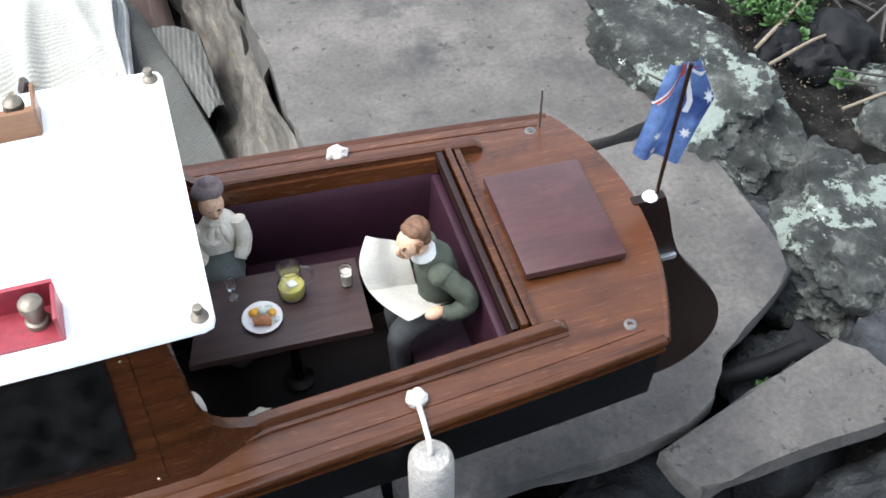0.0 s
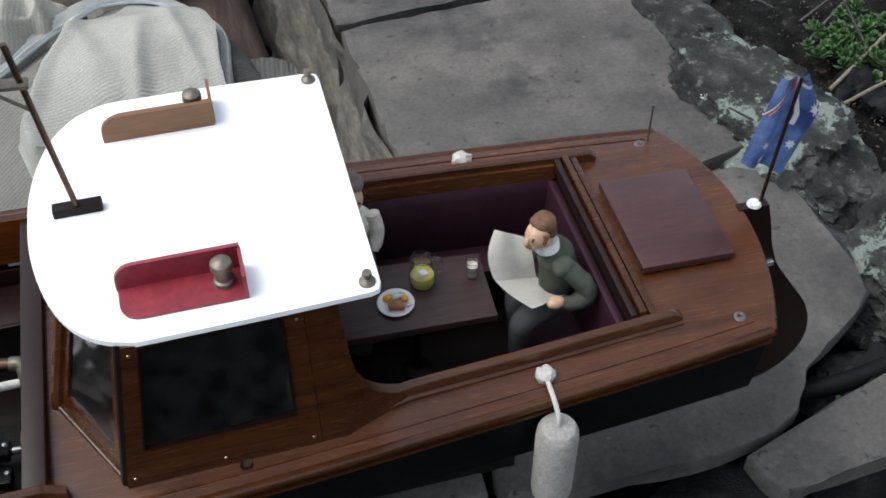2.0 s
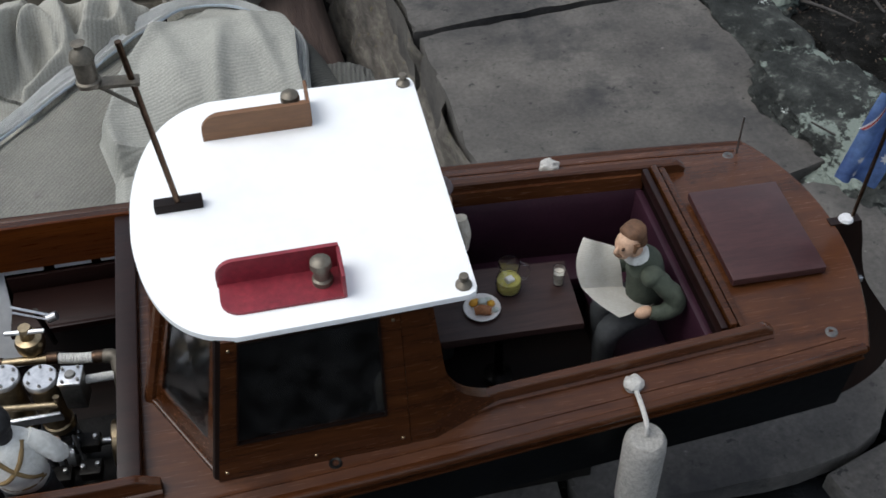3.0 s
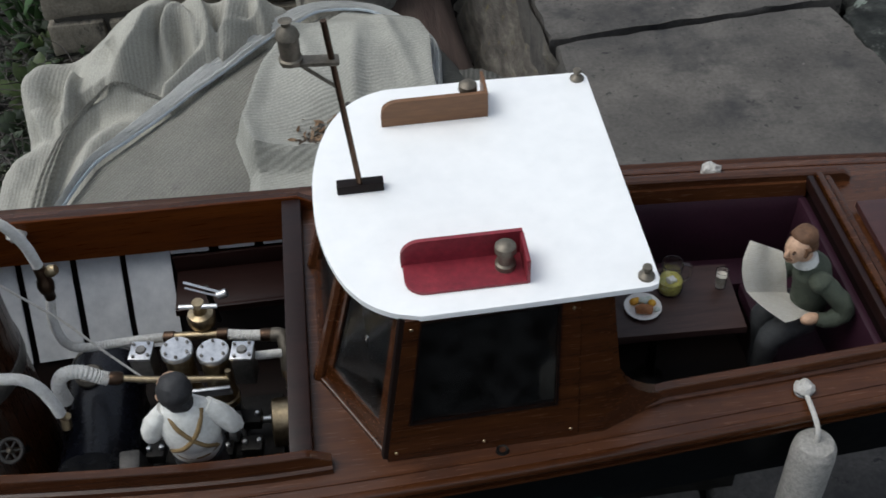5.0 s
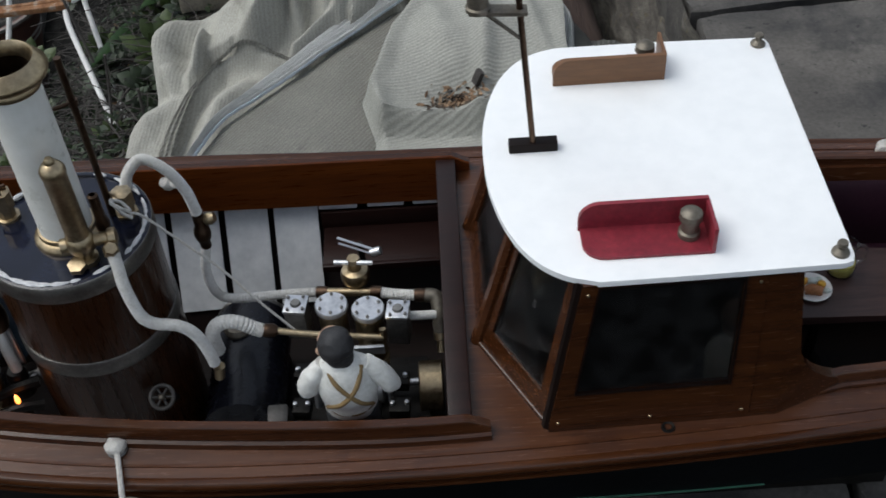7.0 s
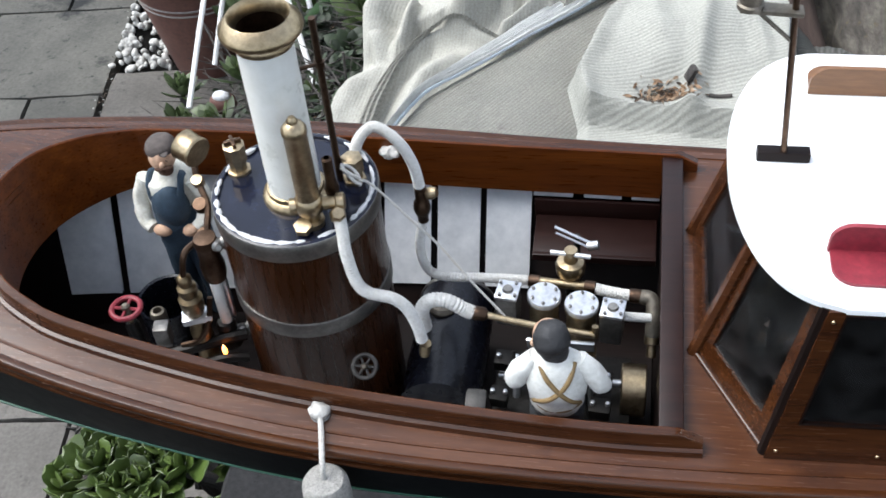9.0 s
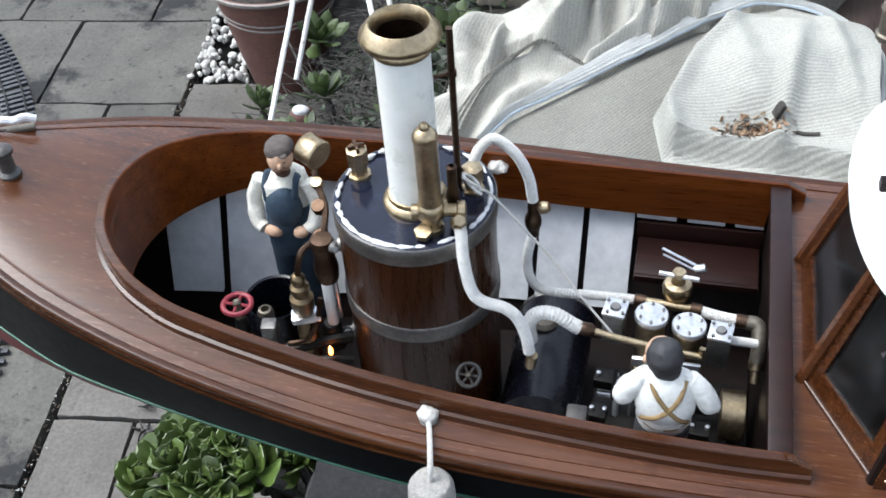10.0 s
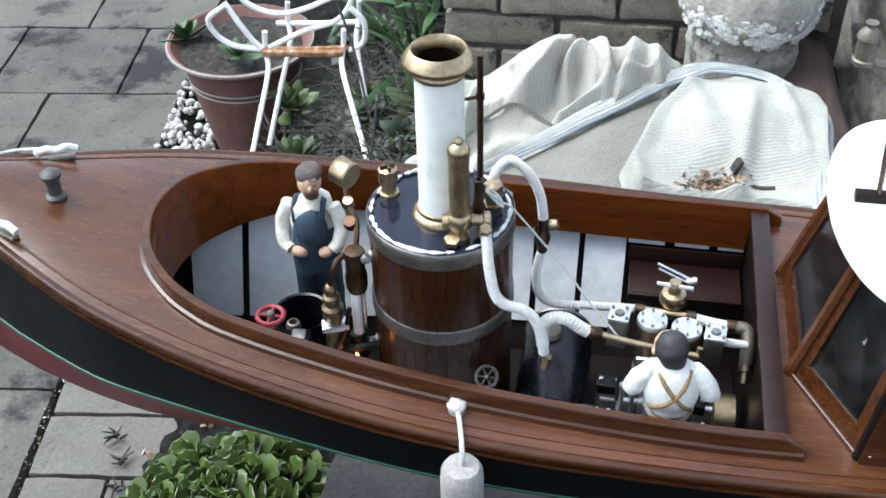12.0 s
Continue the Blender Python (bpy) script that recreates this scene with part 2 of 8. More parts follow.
TWIG = material("dry_grey_twig", [(0.035, 0.031, 0.029), (0.085, 0.076, 0.068)], 0.85, 0, (50, 50, 50), 5, 0.4)
PLASTIC_BLACK = material("black_plastic_track", [(0.022, 0.024, 0.028), (0.045, 0.048, 0.055)], 0.5, 0, (30, 30, 30), 6, 0.1)
DUSTY_BLACK = material("dusty_black_plastic", [(0.0035, 0.0038, 0.0046), (0.011, 0.0115, 0.0130)], 0.6, 0, (18, 18, 18), 6, 0.3, shine=0.12)


def clear(name, tint, rough=0.02, ior=1.45):
    m = bpy.data.materials.new(name)
    m.use_nodes = True
    b = m.node_tree.nodes["Principled BSDF"]
    b.inputs["Base Color"].default_value = (*tint, 1)
    b.inputs["Roughness"].default_value = rough
    b.inputs["Transmission Weight"].default_value = 1.0
    b.inputs["IOR"].default_value = ior
    return m


GLASS = clear("clear_glass", (0.95, 0.97, 0.97), 0.03)
SMOKED = clear("dusty_dark_window_glass", (0.30, 0.31, 0.32), 0.12)
dust = SMOKED.node_tree.nodes.new("ShaderNodeTexNoise")
dust.inputs["Scale"].default_value, dust.inputs["Detail"].default_value = 60.0, 8.0
film_of_dust = SMOKED.node_tree.nodes.new("ShaderNodeMapRange")
film_of_dust.inputs["From Min"].default_value, film_of_dust.inputs["From Max"].default_value = 0.35, 0.7
film_of_dust.inputs["To Min"].default_value, film_of_dust.inputs["To Max"].default_value = 0.997, 0.965
where_dust = SMOKED.node_tree.nodes.new("ShaderNodeTexCoord")
SMOKED.node_tree.links.new(where_dust.outputs["Object"], dust.inputs["Vector"])
SMOKED.node_tree.links.new(dust.outputs["Fac"], film_of_dust.inputs["Value"])
SMOKED.node_tree.links.new(film_of_dust.outputs["Result"], SMOKED.node_tree.nodes["Principled BSDF"].inputs["Transmission Weight"])
JUICE = material("yellow_green_drink", [(0.55, 0.48, 0.10), (0.64, 0.57, 0.15)], 0.15, 0, (40, 40, 40), 4, 0.0)


# ---- mesh helpers ----
def part(name, bm, mat, parent=None, label="", smooth=True):
    """Links a bmesh as one mesh object; smooth shades it by a 40 degree limit."""
    me = bpy.data.meshes.new(name)
    bmesh.ops.recalc_face_normals(bm, faces=bm.faces)
    bm.to_mesh(me)
    bm.free()
    me.materials.append(mat)
    if smooth:
        me.shade_smooth()
        me.set_sharp_from_angle(angle=radians(40))
    ob = new(name, me)
    if parent is not None:
        ob.parent = parent
        ob.matrix_parent_inverse = parent.matrix_world.inverted()
    if label:
        tagged(ob, label)
    return ob


def shared(name, me, m, parent, label=""):
    """Another object on a mesh that exists already, at the pose m."""
    ob = new(name, me)
    ob.parent = parent
    ob.matrix_basis = m
    if label:
        tagged(ob, label)
    return ob


def thing(name, at, label, category, group="", kind=""):
    ob = new(name)
    ob.empty_display_size = 0.02
    ob.location = at
    bpy.context.view_layer.update()
    return tagged(ob, label, category, group, kind)


def box(size, at=(0, 0, 0), turn=(0, 0, 0), bevel=0.0, bm=None, taper=1.0):
    bm = bm or bmesh.new()
    made = bmesh.ops.create_cube(bm, size=1.0)["verts"]
    for v in made:
        k = taper if v.co.z > 0 else 1.0
        v.co = Vector((v.co.x * size[0] * k, v.co.y * size[1] * k, v.co.z * size[2]))
    if bevel:
        edges = list({e for v in made for e in v.link_edges})
        made = list({v for f in bmesh.ops.bevel(bm, geom=edges, offset=bevel, segments=2, affect="EDGES", profile=0.6)["faces"] for v in f.verts} | {v for v in made if v.is_valid})
    bmesh.ops.transform(bm, matrix=pose(*at, *turn), verts=made)
    return bm


def lathe(profile, at=(0, 0, 0), turn=(0, 0, 0), seg=32, bm=None):
    """Turns a profile of (radius, height) round the z axis."""
    bm = bm or bmesh.new()
    m = pose(*at, *turn)
    rings = []
    for r, h in profile:
        if r < 1e-6:
            rings.append([bm.verts.new(m @ Vector((0, 0, h)))])
        else:
            rings.append([bm.verts.new(m @ Vector((r * math.cos(2 * math.pi * k / seg), r * math.sin(2 * math.pi * k / seg), h))) for k in range(seg)])
    for a, b in zip(rings, rings[1:]):
        for k in range(seg):
            j = (k + 1) % seg
            corner = [a[k % len(a)], a[j % len(a)], b[j % len(b)], b[k % len(b)]]
            loop = list(dict.fromkeys(corner))
            if len(loop) > 2:
                bm.faces.new(loop)
    return bm


def smooth_line(points, steps=8):
    """A Catmull-Rom line through the points."""
    p = [Vector(q) for q in points]
    p = [2 * p[0] - p[1], *p, 2 * p[-1] - p[-2]]
    out = []
    for a, b, c, d in zip(p, p[1:], p[2:], p[3:]):
        for k in range(steps):
            t = k / steps
            out.append(0.5 * (2 * b + (c - a) * t + (2 * a - 5 * b + 4 * c - d) * t * t + (3 * b - a - 3 * c + d) * t ** 3))
    return out + [p[-2]]


def tube(points, r, seg=10, steps=8, bm=None, radii=None, flat=1.0, bumps=0.0):
    """A round rod along a smooth line; radii taper it, bumps wind it like cord."""
    bm = bm or bmesh.new()
    line = smooth_line(points, steps) if steps > 1 else [Vector(p) for p in points]
    rings, side = [], None
    for k, c in enumerate(line):
        ahead = (line[min(k + 1, len(line) - 1)] - line[max(k - 1, 0)]).normalized()
        if side is None:
            side = ahead.orthogonal().normalized()
        side = (side - ahead * side.dot(ahead)).normalized()
        up = ahead.cross(side)
        rr = r if radii is None else float(np.interp(k / (len(line) - 1), np.linspace(0, 1, len(radii)), radii))
        rr *= 1 + bumps * (1 if k % 2 else -1)
        rings.append([bm.verts.new(c + rr * (math.cos(2 * math.pi * j / seg) * side + flat * math.sin(2 * math.pi * j / seg) * up)) for j in range(seg)])
    for a, b in zip(rings, rings[1:]):
        for j in range(seg):
            bm.faces.new((a[j], a[(j + 1) % seg], b[(j + 1) % seg], b[j]))
    bm.faces.new(rings[0])
    bm.faces.new(rings[-1])
    return bm


def grid(rows, bm=None, closed=False):
    """Faces between rows of points."""
    bm = bm or bmesh.new()
    made = [[bm.verts.new(p) for p in row] for row in rows]
    for a, b in zip(made, made[1:]):
        n = len(a)
        for k in range(n if closed else n - 1):
            bm.faces.new((a[k], a[(k + 1) % n], b[(k + 1) % n], b[k]))
    return bm


def prism(outline, z0, z1, bm=None, bevel=0.0, rough=0.0):
    """An upright prism over an outline of (x, y)."""
    bm = bm or bmesh.new()
    low = [bm.verts.new((x, y, z0)) for x, y in outline]
    high = [bm.verts.new((x, y, z1)) for x, y in outline]
    n = len(outline)
    bm.faces.new(high)
    bm.faces.new(low[::-1])
    for k in range(n):
        bm.faces.new((low[k], low[(k + 1) % n], high[(k + 1) % n], high[k]))
    if bevel:
        top = [e for e in bm.edges if e.verts[0] in high and e.verts[1] in high]
        bmesh.ops.bevel(bm, geom=top, offset=bevel, segments=2, affect="EDGES", profile=0.6)
    return bm


def spot(x, table):
    """Linear interpolation in a table of (x, value)."""
    return float(np.interp(x, [a for a, _ in table], [b for _, b in table]))


def curve(x, table):
    """Smooth interpolation in a table of (x, value)."""
    xs, ys = np.array([a for a, _ in table]), np.array([b for _, b in table])
    k = int(np.clip(np.searchsorted(xs, x) - 1, 0, len(xs) - 2))
    h = xs[k + 1] - xs[k]
    t = min(max((x - xs[k]) / h, 0), 1)
    slope = np.gradient(ys, xs)
    return float((2 * t ** 3 - 3 * t * t + 1) * ys[k] + (t ** 3 - 2 * t * t + t) * h * slope[k] + (3 * t * t - 2 * t ** 3) * ys[k + 1] + (t ** 3 - t * t) * h * slope[k + 1])


# ---- the model steam launch ----
BEAM = [(-0.69, 0.003), (-0.65, 0.022), (-0.61, 0.044), (-0.575, 0.062), (-0.54, 0.080), (-0.50, 0.099), (-0.42, 0.125), (-0.31, 0.147), (-0.228, 0.157),
        (-0.145, 0.161), (-0.05, 0.161), (0.1, 0.158), (0.2, 0.153), (0.34, 0.142), (0.42, 0.1355), (0.50, 0.1285), (0.577, 0.120), (0.60, 0.117)]
KEEL = [(-0.69, 0.30), (-0.67, 0.175), (-0.64, 0.14), (-0.58, 0.115), (-0.5, 0.095), (-0.4, 0.08), (-0.2, 0.065), (0.0, 0.06), (0.3, 0.06), (0.45, 0.085), (0.55, 0.14), (0.60, 0.175)]
WELL = [(-0.463, 0.0), (-0.4615, 0.018), (-0.455, 0.040), (-0.446, 0.055), (-0.433, 0.069), (-0.415, 0.083), (-0.39, 0.095), (-0.35, 0.1045), (-0.30, 0.1125), (-0.26, 0.118), (-0.19, 0.1245), (-0.1, 0.129), (0.035, 0.131), (0.06, 0.130)]
SALOON = [(0.06, 0.118), (0.27, 0.113), (0.30, 0.107), (0.39, 0.101), (0.478, 0.094), (0.52, 0.091)]
STERN = 0.582


def beam(x):
    return curve(x, BEAM)


def sheer(x):
    d = max(0.0, 0.05 - x)
    return 0.278 + 0.166 * d * d


def deck_z(x, y):
    return sheer(x) + 0.006 - 0.009 * (y / max(beam(x), 0.01)) ** 2


WATER = [(-0.69, 0.226), (-0.64, 0.221), (-0.59, 0.218), (-0.52, 0.2185), (-0.46, 0.2242), (-0.40, 0.2268), (-0.2, 0.2205), (0.0, 0.2145), (0.3, 0.1995), (0.6, 0.1845)]


def waterline(x):
    return curve(x, WATER)


def side_y(x, z):
    """The hull's half breadth at a height: upright topsides, a flat bottom turning sharply under the waterline."""
    low, high, b, wl = curve(x, KEEL), sheer(x) - 0.003, beam(x), waterline(x)
    fine = spot(x, [(-0.69, 0.7), (-0.6, 0.90), (-0.5, 0.91), (-0.4, 0.91), (-0.2, 0.935), (0.3, 0.94), (0.58, 0.90)])
    if z >= wl:
        t = min(1.0, (z - wl) / max(high - wl, 1e-4))
        return b * (fine + (1 - fine) * t ** 0.85)
    t = min(1.0, (wl - z) / max(wl - low, 1e-4))
    return b * fine * (1 - t) ** spot(x, [(-0.69, 0.5), (-0.58, 0.5), (-0.5, 0.6), (-0.4, 0.8), (-0.2, 0.8), (0.3, 0.9), (0.6, 1.3)])


def rake(x, y):
    """The stern is rounded in plan."""
    return x + 0.026 * (1 - (y / beam(x)) ** 2) * max(0.0, (x - 0.42) / (STERN - 0.42)) ** 2


launch = thing("steam_launch", (0, 0, 0), "model steam launch of varnished mahogany with a black hull", "model boat")
XS = [-0.69, -0.68, -0.665] + [float(v) for v in np.linspace(-0.65, STERN, 72)]


def hull_band(name, low, high, mat, label, steps):
    bm = bmesh.new()
    for s in (-1, 1):
        grid([[(rake(x, side_y(x, z) * s), s * side_y(x, z), z) for z in [low(x) + (high(x) - low(x)) * k / steps for k in range(steps + 1)]] for x in XS], bm)
    if name != "boot_stripe":
        x = STERN
        zs = [low(x) + (high(x) - low(x)) * k / steps for k in range(steps + 1)]
        grid([[(rake(x, side_y(x, z) * q), side_y(x, z) * q, z) for q in np.linspace(-1, 1, 15)] for z in zs], bm)
    bmesh.ops.remove_doubles(bm, verts=bm.verts, dist=1e-5)
    return part(name, bm, mat, launch, label)


hull_band("hull_topside", lambda x: max(waterline(x), curve(x, KEEL)), lambda x: sheer(x) - 0.003, BLACK_PAINT, "satin black topsides", 8)
hull_band("hull_bottom", lambda x: curve(x, KEEL), lambda x: max(waterline(x), curve(x, KEEL) + 0.0005), RED_PAINT, "dark red underwater hull", 10)
bm = bmesh.new()
for s in (-1, 1):
    rows = []
    for x in [v for v in XS if v < 0.26 and waterline(v) > curve(v, KEEL) + 0.004]:
        z = waterline(x)
        rows.append([(rake(x, s * side_y(x, z + d)), s * (side_y(x, z + d) + out), z + d) for d, out in ((-0.003, -0.001), (-0.0025, 0.0012), (0.0025, 0.0012), (0.003, -0.001))])
    grid(rows, bm)
part("boot_stripe", bm, GREEN_PAINT, launch, "thin green line along the waterline")
part("cradle", prism([(-0.12, -0.02), (0.42, -0.02), (0.42, 0.02), (-0.12, 0.02)], 0.0, 0.075), GUNMETAL, launch, "dark support under the keel")

# decks, with the engine well and the saloon left open
bm = bmesh.new()
THICK = 0.006


def deck_strip(x0, x1, inner, n):
    for s in (-1, 1):
        for dz in (0.0, -THICK):
            rows = []
            for x in np.linspace(x0, x1, n):
                w, b = inner(x), beam(x)
                rows.append([(rake(x, s * y), s * y, deck_z(x, y) + dz) for y in np.linspace(w, b, 7)])
            grid(rows, bm)


deck_strip(-0.69, -0.463, lambda x: 0.0, 24)
deck_strip(-0.463, 0.035, lambda x: curve(x, WELL), 60)
deck_strip(0.035, 0.09, lambda x: 0.0, 8)
deck_strip(0.09, 0.483, lambda x: spot(x, SALOON) - 0.001, 40)
deck_strip(0.483, STERN, lambda x: 0.0, 14)
bmesh.ops.remove_doubles(bm, verts=bm.verts, dist=1e-5)
part("deck", bm, MAHOGANY, launch, "glossy red-brown mahogany deck")


def sweep(name, path, profile, mat, label="", closed=False, parent=None):
    """Sweeps a profile of (out, up) along a path of (point, outward direction)."""
    rows = [[Vector(p) + Vector((o[0] * a, o[1] * a, b)) for a, b in profile] for p, o in path]
    b = grid(rows, closed=True)
    if not closed:
        b.verts.ensure_lookup_table()
        n = len(profile)
        b.faces.new([b.verts[k] for k in range(n)])
        b.faces.new([b.verts[len(b.verts) - 1 - k] for k in range(n)])
    return part(name, b, mat, parent or launch, label)


def side_path(s, half, x0, x1, n, z):
    path = []
    for x in np.linspace(x0, x1, n):
        y = half(x)
        dx = 0.004
        slope = (half(min(x + dx, x1)) - half(max(x - dx, x0))) / (min(x + dx, x1) - max(x - dx, x0))
        o = Vector((-slope, 1, 0)).normalized()
        path.append(((rake(x, s * y) if half is beam else x, s * y, z(x)), (o.x, s * o.y)))
    return path


# rubbing strakes: a rounded rail with a groove under it
RAIL = [(-0.004, -0.002), (0.0, 0.0), (0.003, -0.0005), (0.0048, -0.003), (0.0048, -0.006), (0.003, -0.0085), (0.0015, -0.009), (0.0015, -0.0105), (0.004, -0.011), (0.0045, -0.013), (0.003, -0.0155), (-0.004, -0.016)]
for s in (-1, 1):
    sweep("rubbing_strake", side_path(s, beam, -0.685, STERN, 90, lambda x: sheer(x) - 0.0015), RAIL, FRAME_WOOD, "rounded mahogany rail")
    sweep("deck_edge_strip", side_path(s, lambda x: beam(x) - 0.011, -0.66, 0.57, 80, lambda x: deck_z(x, beam(x) - 0.011)), [(-0.0012, -0.001), (-0.001, 0.0008), (0.001, 0.0008), (0.0012, -0.001)], MAHOGANY)
stern_path = []
for q in np.linspace(-1, 1, 25):
    y = beam(STERN) * q
    stern_path.append(((rake(STERN, y), y, deck_z(STERN, y)), Vector((1, 0.43 * q)).normalized()))
sweep("stern_rail", stern_path, RAIL[:7] + [(-0.004, -0.009)], MAHOGANY, "rounded mahogany rail")

# coaming round the engine well, rounded forward, with tapering ends
xs = [float(v) for v in np.linspace(-0.4, 0.06, 40)]
half = [(-0.463, 0.0)] + [(x, w) for x, w in WELL[1:7]] + [(x, curve(x, WELL)) for x in xs[1:]]
ring = [Vector((x, -w, 0)) for x, w in half[::-1]] + [Vector((x, w, 0)) for x, w in half[1:]]
ring = smooth_line(ring, 3)
path = []
for k, p in enumerate(ring):
    a, b = ring[max(k - 1, 0)], ring[min(k + 1, len(ring) - 1)]
    d = (b - a).normalized()
    path.append(((p.x, p.y, deck_z(p.x, p.y)), (-d.y, d.x)))
rows = []
for (p, o) in path:
    o = (-o[0], -o[1]) if (o[0] * (p[0] + 0.2) + o[1] * p[1]) < 0 else o
    fall = min(1.0, max(0.12, (0.075 - p[0]) / 0.03)) if p[0] > 0.035 else 1.0
    top = 0.0165 * fall
    deep = -0.032 - 0.03 * max(0.0, (-0.36 - p[0]) / 0.1) if p[0] <= 0.036 else -0.001
    rows.append([Vector(p) + Vector((o[0] * a, o[1] * a, h)) for a, h in ((-0.001, deep), (-0.001, top - 0.001), (0.0, top), (0.0055, top), (0.0065, top - 0.0015), (0.007, 0.004), (0.0095, 0.003), (0.0105, -0.001))])
coaming = part("well_coaming", grid([r[2:] for r in rows]), FRAME_WOOD, launch, "dark mahogany coaming round the engine well")
part("coaming_lining", grid([r[:3] for r in rows]), MAHOGANY_LIGHT, coaming, "golden mahogany inner face")

# starboard and port inner linings: white panels between dark ribs
for s in (-1, 1):
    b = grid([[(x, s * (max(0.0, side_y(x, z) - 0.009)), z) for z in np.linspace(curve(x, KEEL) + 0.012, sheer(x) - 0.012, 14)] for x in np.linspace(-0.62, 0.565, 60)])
    # the skin's colour carries the shade inside the hull
    part("inner_skin", b, SHADE_DARK_WOOD, launch, "inner planking coloured near black for the shade in the hull")
PANELS = [(-0.478, -0.432), (-0.425, -0.364), (-0.357, -0.303), (-0.295, -0.244), (-0.237, -0.205), (-0.199, -0.159), (-0.153, -0.1165), (-0.111, -0.073)]
for a, b_ in PANELS:
    for s in (1, -1):
        b = bmesh.new()
        for off in (0.0115, 0.0145):
            rows = []
            for x in np.linspace(a, b_, 6):
                foot, head_z = 0.166, sheer(x) - 0.034
                y0, y1 = max(0.0, side_y(x, foot) - off), max(0.0, side_y(x, head_z) - off)
                rows.append([(x, s * (y0 + (y1 - y0) * t), foot + (head_z - foot) * t) for t in np.linspace(0, 1, 5)])
            grid(rows, b)
        part("lining_panel", b, OFF_WHITE, launch, "off-white painted lining panel")
part("well_floor", prism([(-0.50, -0.02), (-0.42, -0.045), (-0.3, -0.065), (0.034, -0.078), (0.034, 0.078), (-0.3, 0.065), (-0.42, 0.045), (-0.50, 0.02)], 0.141, 0.149), SHADE_DARK_WOOD, launch, "wooden floorboards darkened for the shade in the hull")
part("bulkhead", box((0.008, 0.262, 0.07), (0.039, 0, 0.2515), bevel=0.001), SHADE_DARK_WOOD, launch, "wooden bulkhead darkened for the shade below deck")
part("bulkhead_cap", box((0.016, 0.262, 0.006), (0.040, 0, 0.2885), bevel=0.0015), SHELF_WOOD, launch)
# shelf against the starboard side aft in the well
part("side_shelf", box((0.10, 0.046, 0.005), (-0.018, 0.104, 0.222), bevel=0.001), SHELF_WOOD, launch, "reddish wooden shelf")
part("shelf_edge", box((0.10, 0.004, 0.007), (-0.018, 0.080, 0.2225), bevel=0.001), SHELF_WOOD, launch)

# three thin off-white strips in a row above the shelf
for x0, x1 in ((-0.071, -0.038), (-0.029, 0.002), (0.010, 0.033)):
    part("lining_strip", box((x1 - x0, 0.003, 0.012), ((x0 + x1) / 2, 0.1335, 0.247), (0, 0, -1), bevel=0.0006), OFF_WHITE, launch, "thin off-white strip above the shelf")
part("shelf_back", box((0.104, 0.003, 0.05), (-0.018, 0.131, 0.214), bevel=0.0008), SHELF_WOOD, launch, "dark red wooden back of the shelf")

# wheelhouse
FOOT = [(0.272, -0.1265), (0.098, -0.131), (0.055, -0.058), (0.055, 0.058), (0.098, 0.131), (0.272, 0.1265)]
HEAD = [(0.262, -0.109), (0.119, -0.1135), (0.087, -0.050), (0.087, 0.050), (0.119, 0.1135), (0.262, 0.109)]
ROOF_Z = 0.3992


def facet(name, a, b, c, d, inset, thick=0.006):
    """A window: a frame between four corners (low a, low b, high c over b, high d over a) with a pane."""
    a, b, c, d = (Vector(v) for v in (a, b, c, d))
    normal = (b - a).cross(d - a).normalized()
    l, r, lo, hi = inset

    def at(u, v):
        return (a * (1 - u) + b * u) * (1 - v) + (d * (1 - u) + c * u) * v

    outer = [at(0, 0), at(1, 0), at(1, 1), at(0, 1)]
    inner = [at(l, lo), at(1 - r, lo), at(1 - r, 1 - hi), at(l, 1 - hi)]
    rows = [[p + normal * o for p in ring_] for ring_, o in ((outer, 0), (outer, thick), (inner, thick - 0.0005), (inner, 0))]
    rows.append(rows[0])
    frame_ob = part(name, grid(rows, closed=True), FRAME_WOOD, launch, "mahogany window frame with a dark glass pane", smooth=False)
    mid = (inner[0] + inner[2]) / 2
    big = [p + (p - mid) * 0.02 for p in inner]
    part("pane", grid([[p + normal * 0.0018 for p in big], [p + normal * 0.0034 for p in big]], closed=True), SMOKED, frame_ob, "dusty dark glass pane", smooth=False)
    pane = frame_ob.children[0].data
    pb = bmesh.new()
    pb.from_mesh(pane)
    bmesh.ops.holes_fill(pb, edges=pb.edges)
    pb.to_mesh(pane)
    pb.free()
    bead = []
    for ring_, o in ((inner, thick + 0.0006), ([p + (p - mid) * 0.03 for p in inner], thick + 0.0006), ([p + (p - mid) * 0.03 for p in inner], thick - 0.001), (inner, 0.0030)):
        bead.append([p + normal * o for p in ring_])
    for u, v in ((0.04, 0.06), (0.96, 0.06), (0.04, 0.94), (0.96, 0.94), (0.5, 0.06)):
        p = at(u, v)
        part("screw", lathe([(0, 0.0009), (0.0010, 0.0007), (0.0013, 0)], tuple(p + normal * thick), tuple(math.degrees(a) for a in normal.to_track_quat("Z", "Y").to_euler()), seg=8), BRASS, frame_ob)
    part("bead", grid(bead + [bead[0]], closed=True), SHADE_DARK_WOOD, frame_ob, smooth=False)
    return frame_ob


def up(p, z):
    return (p[0], p[1], z)


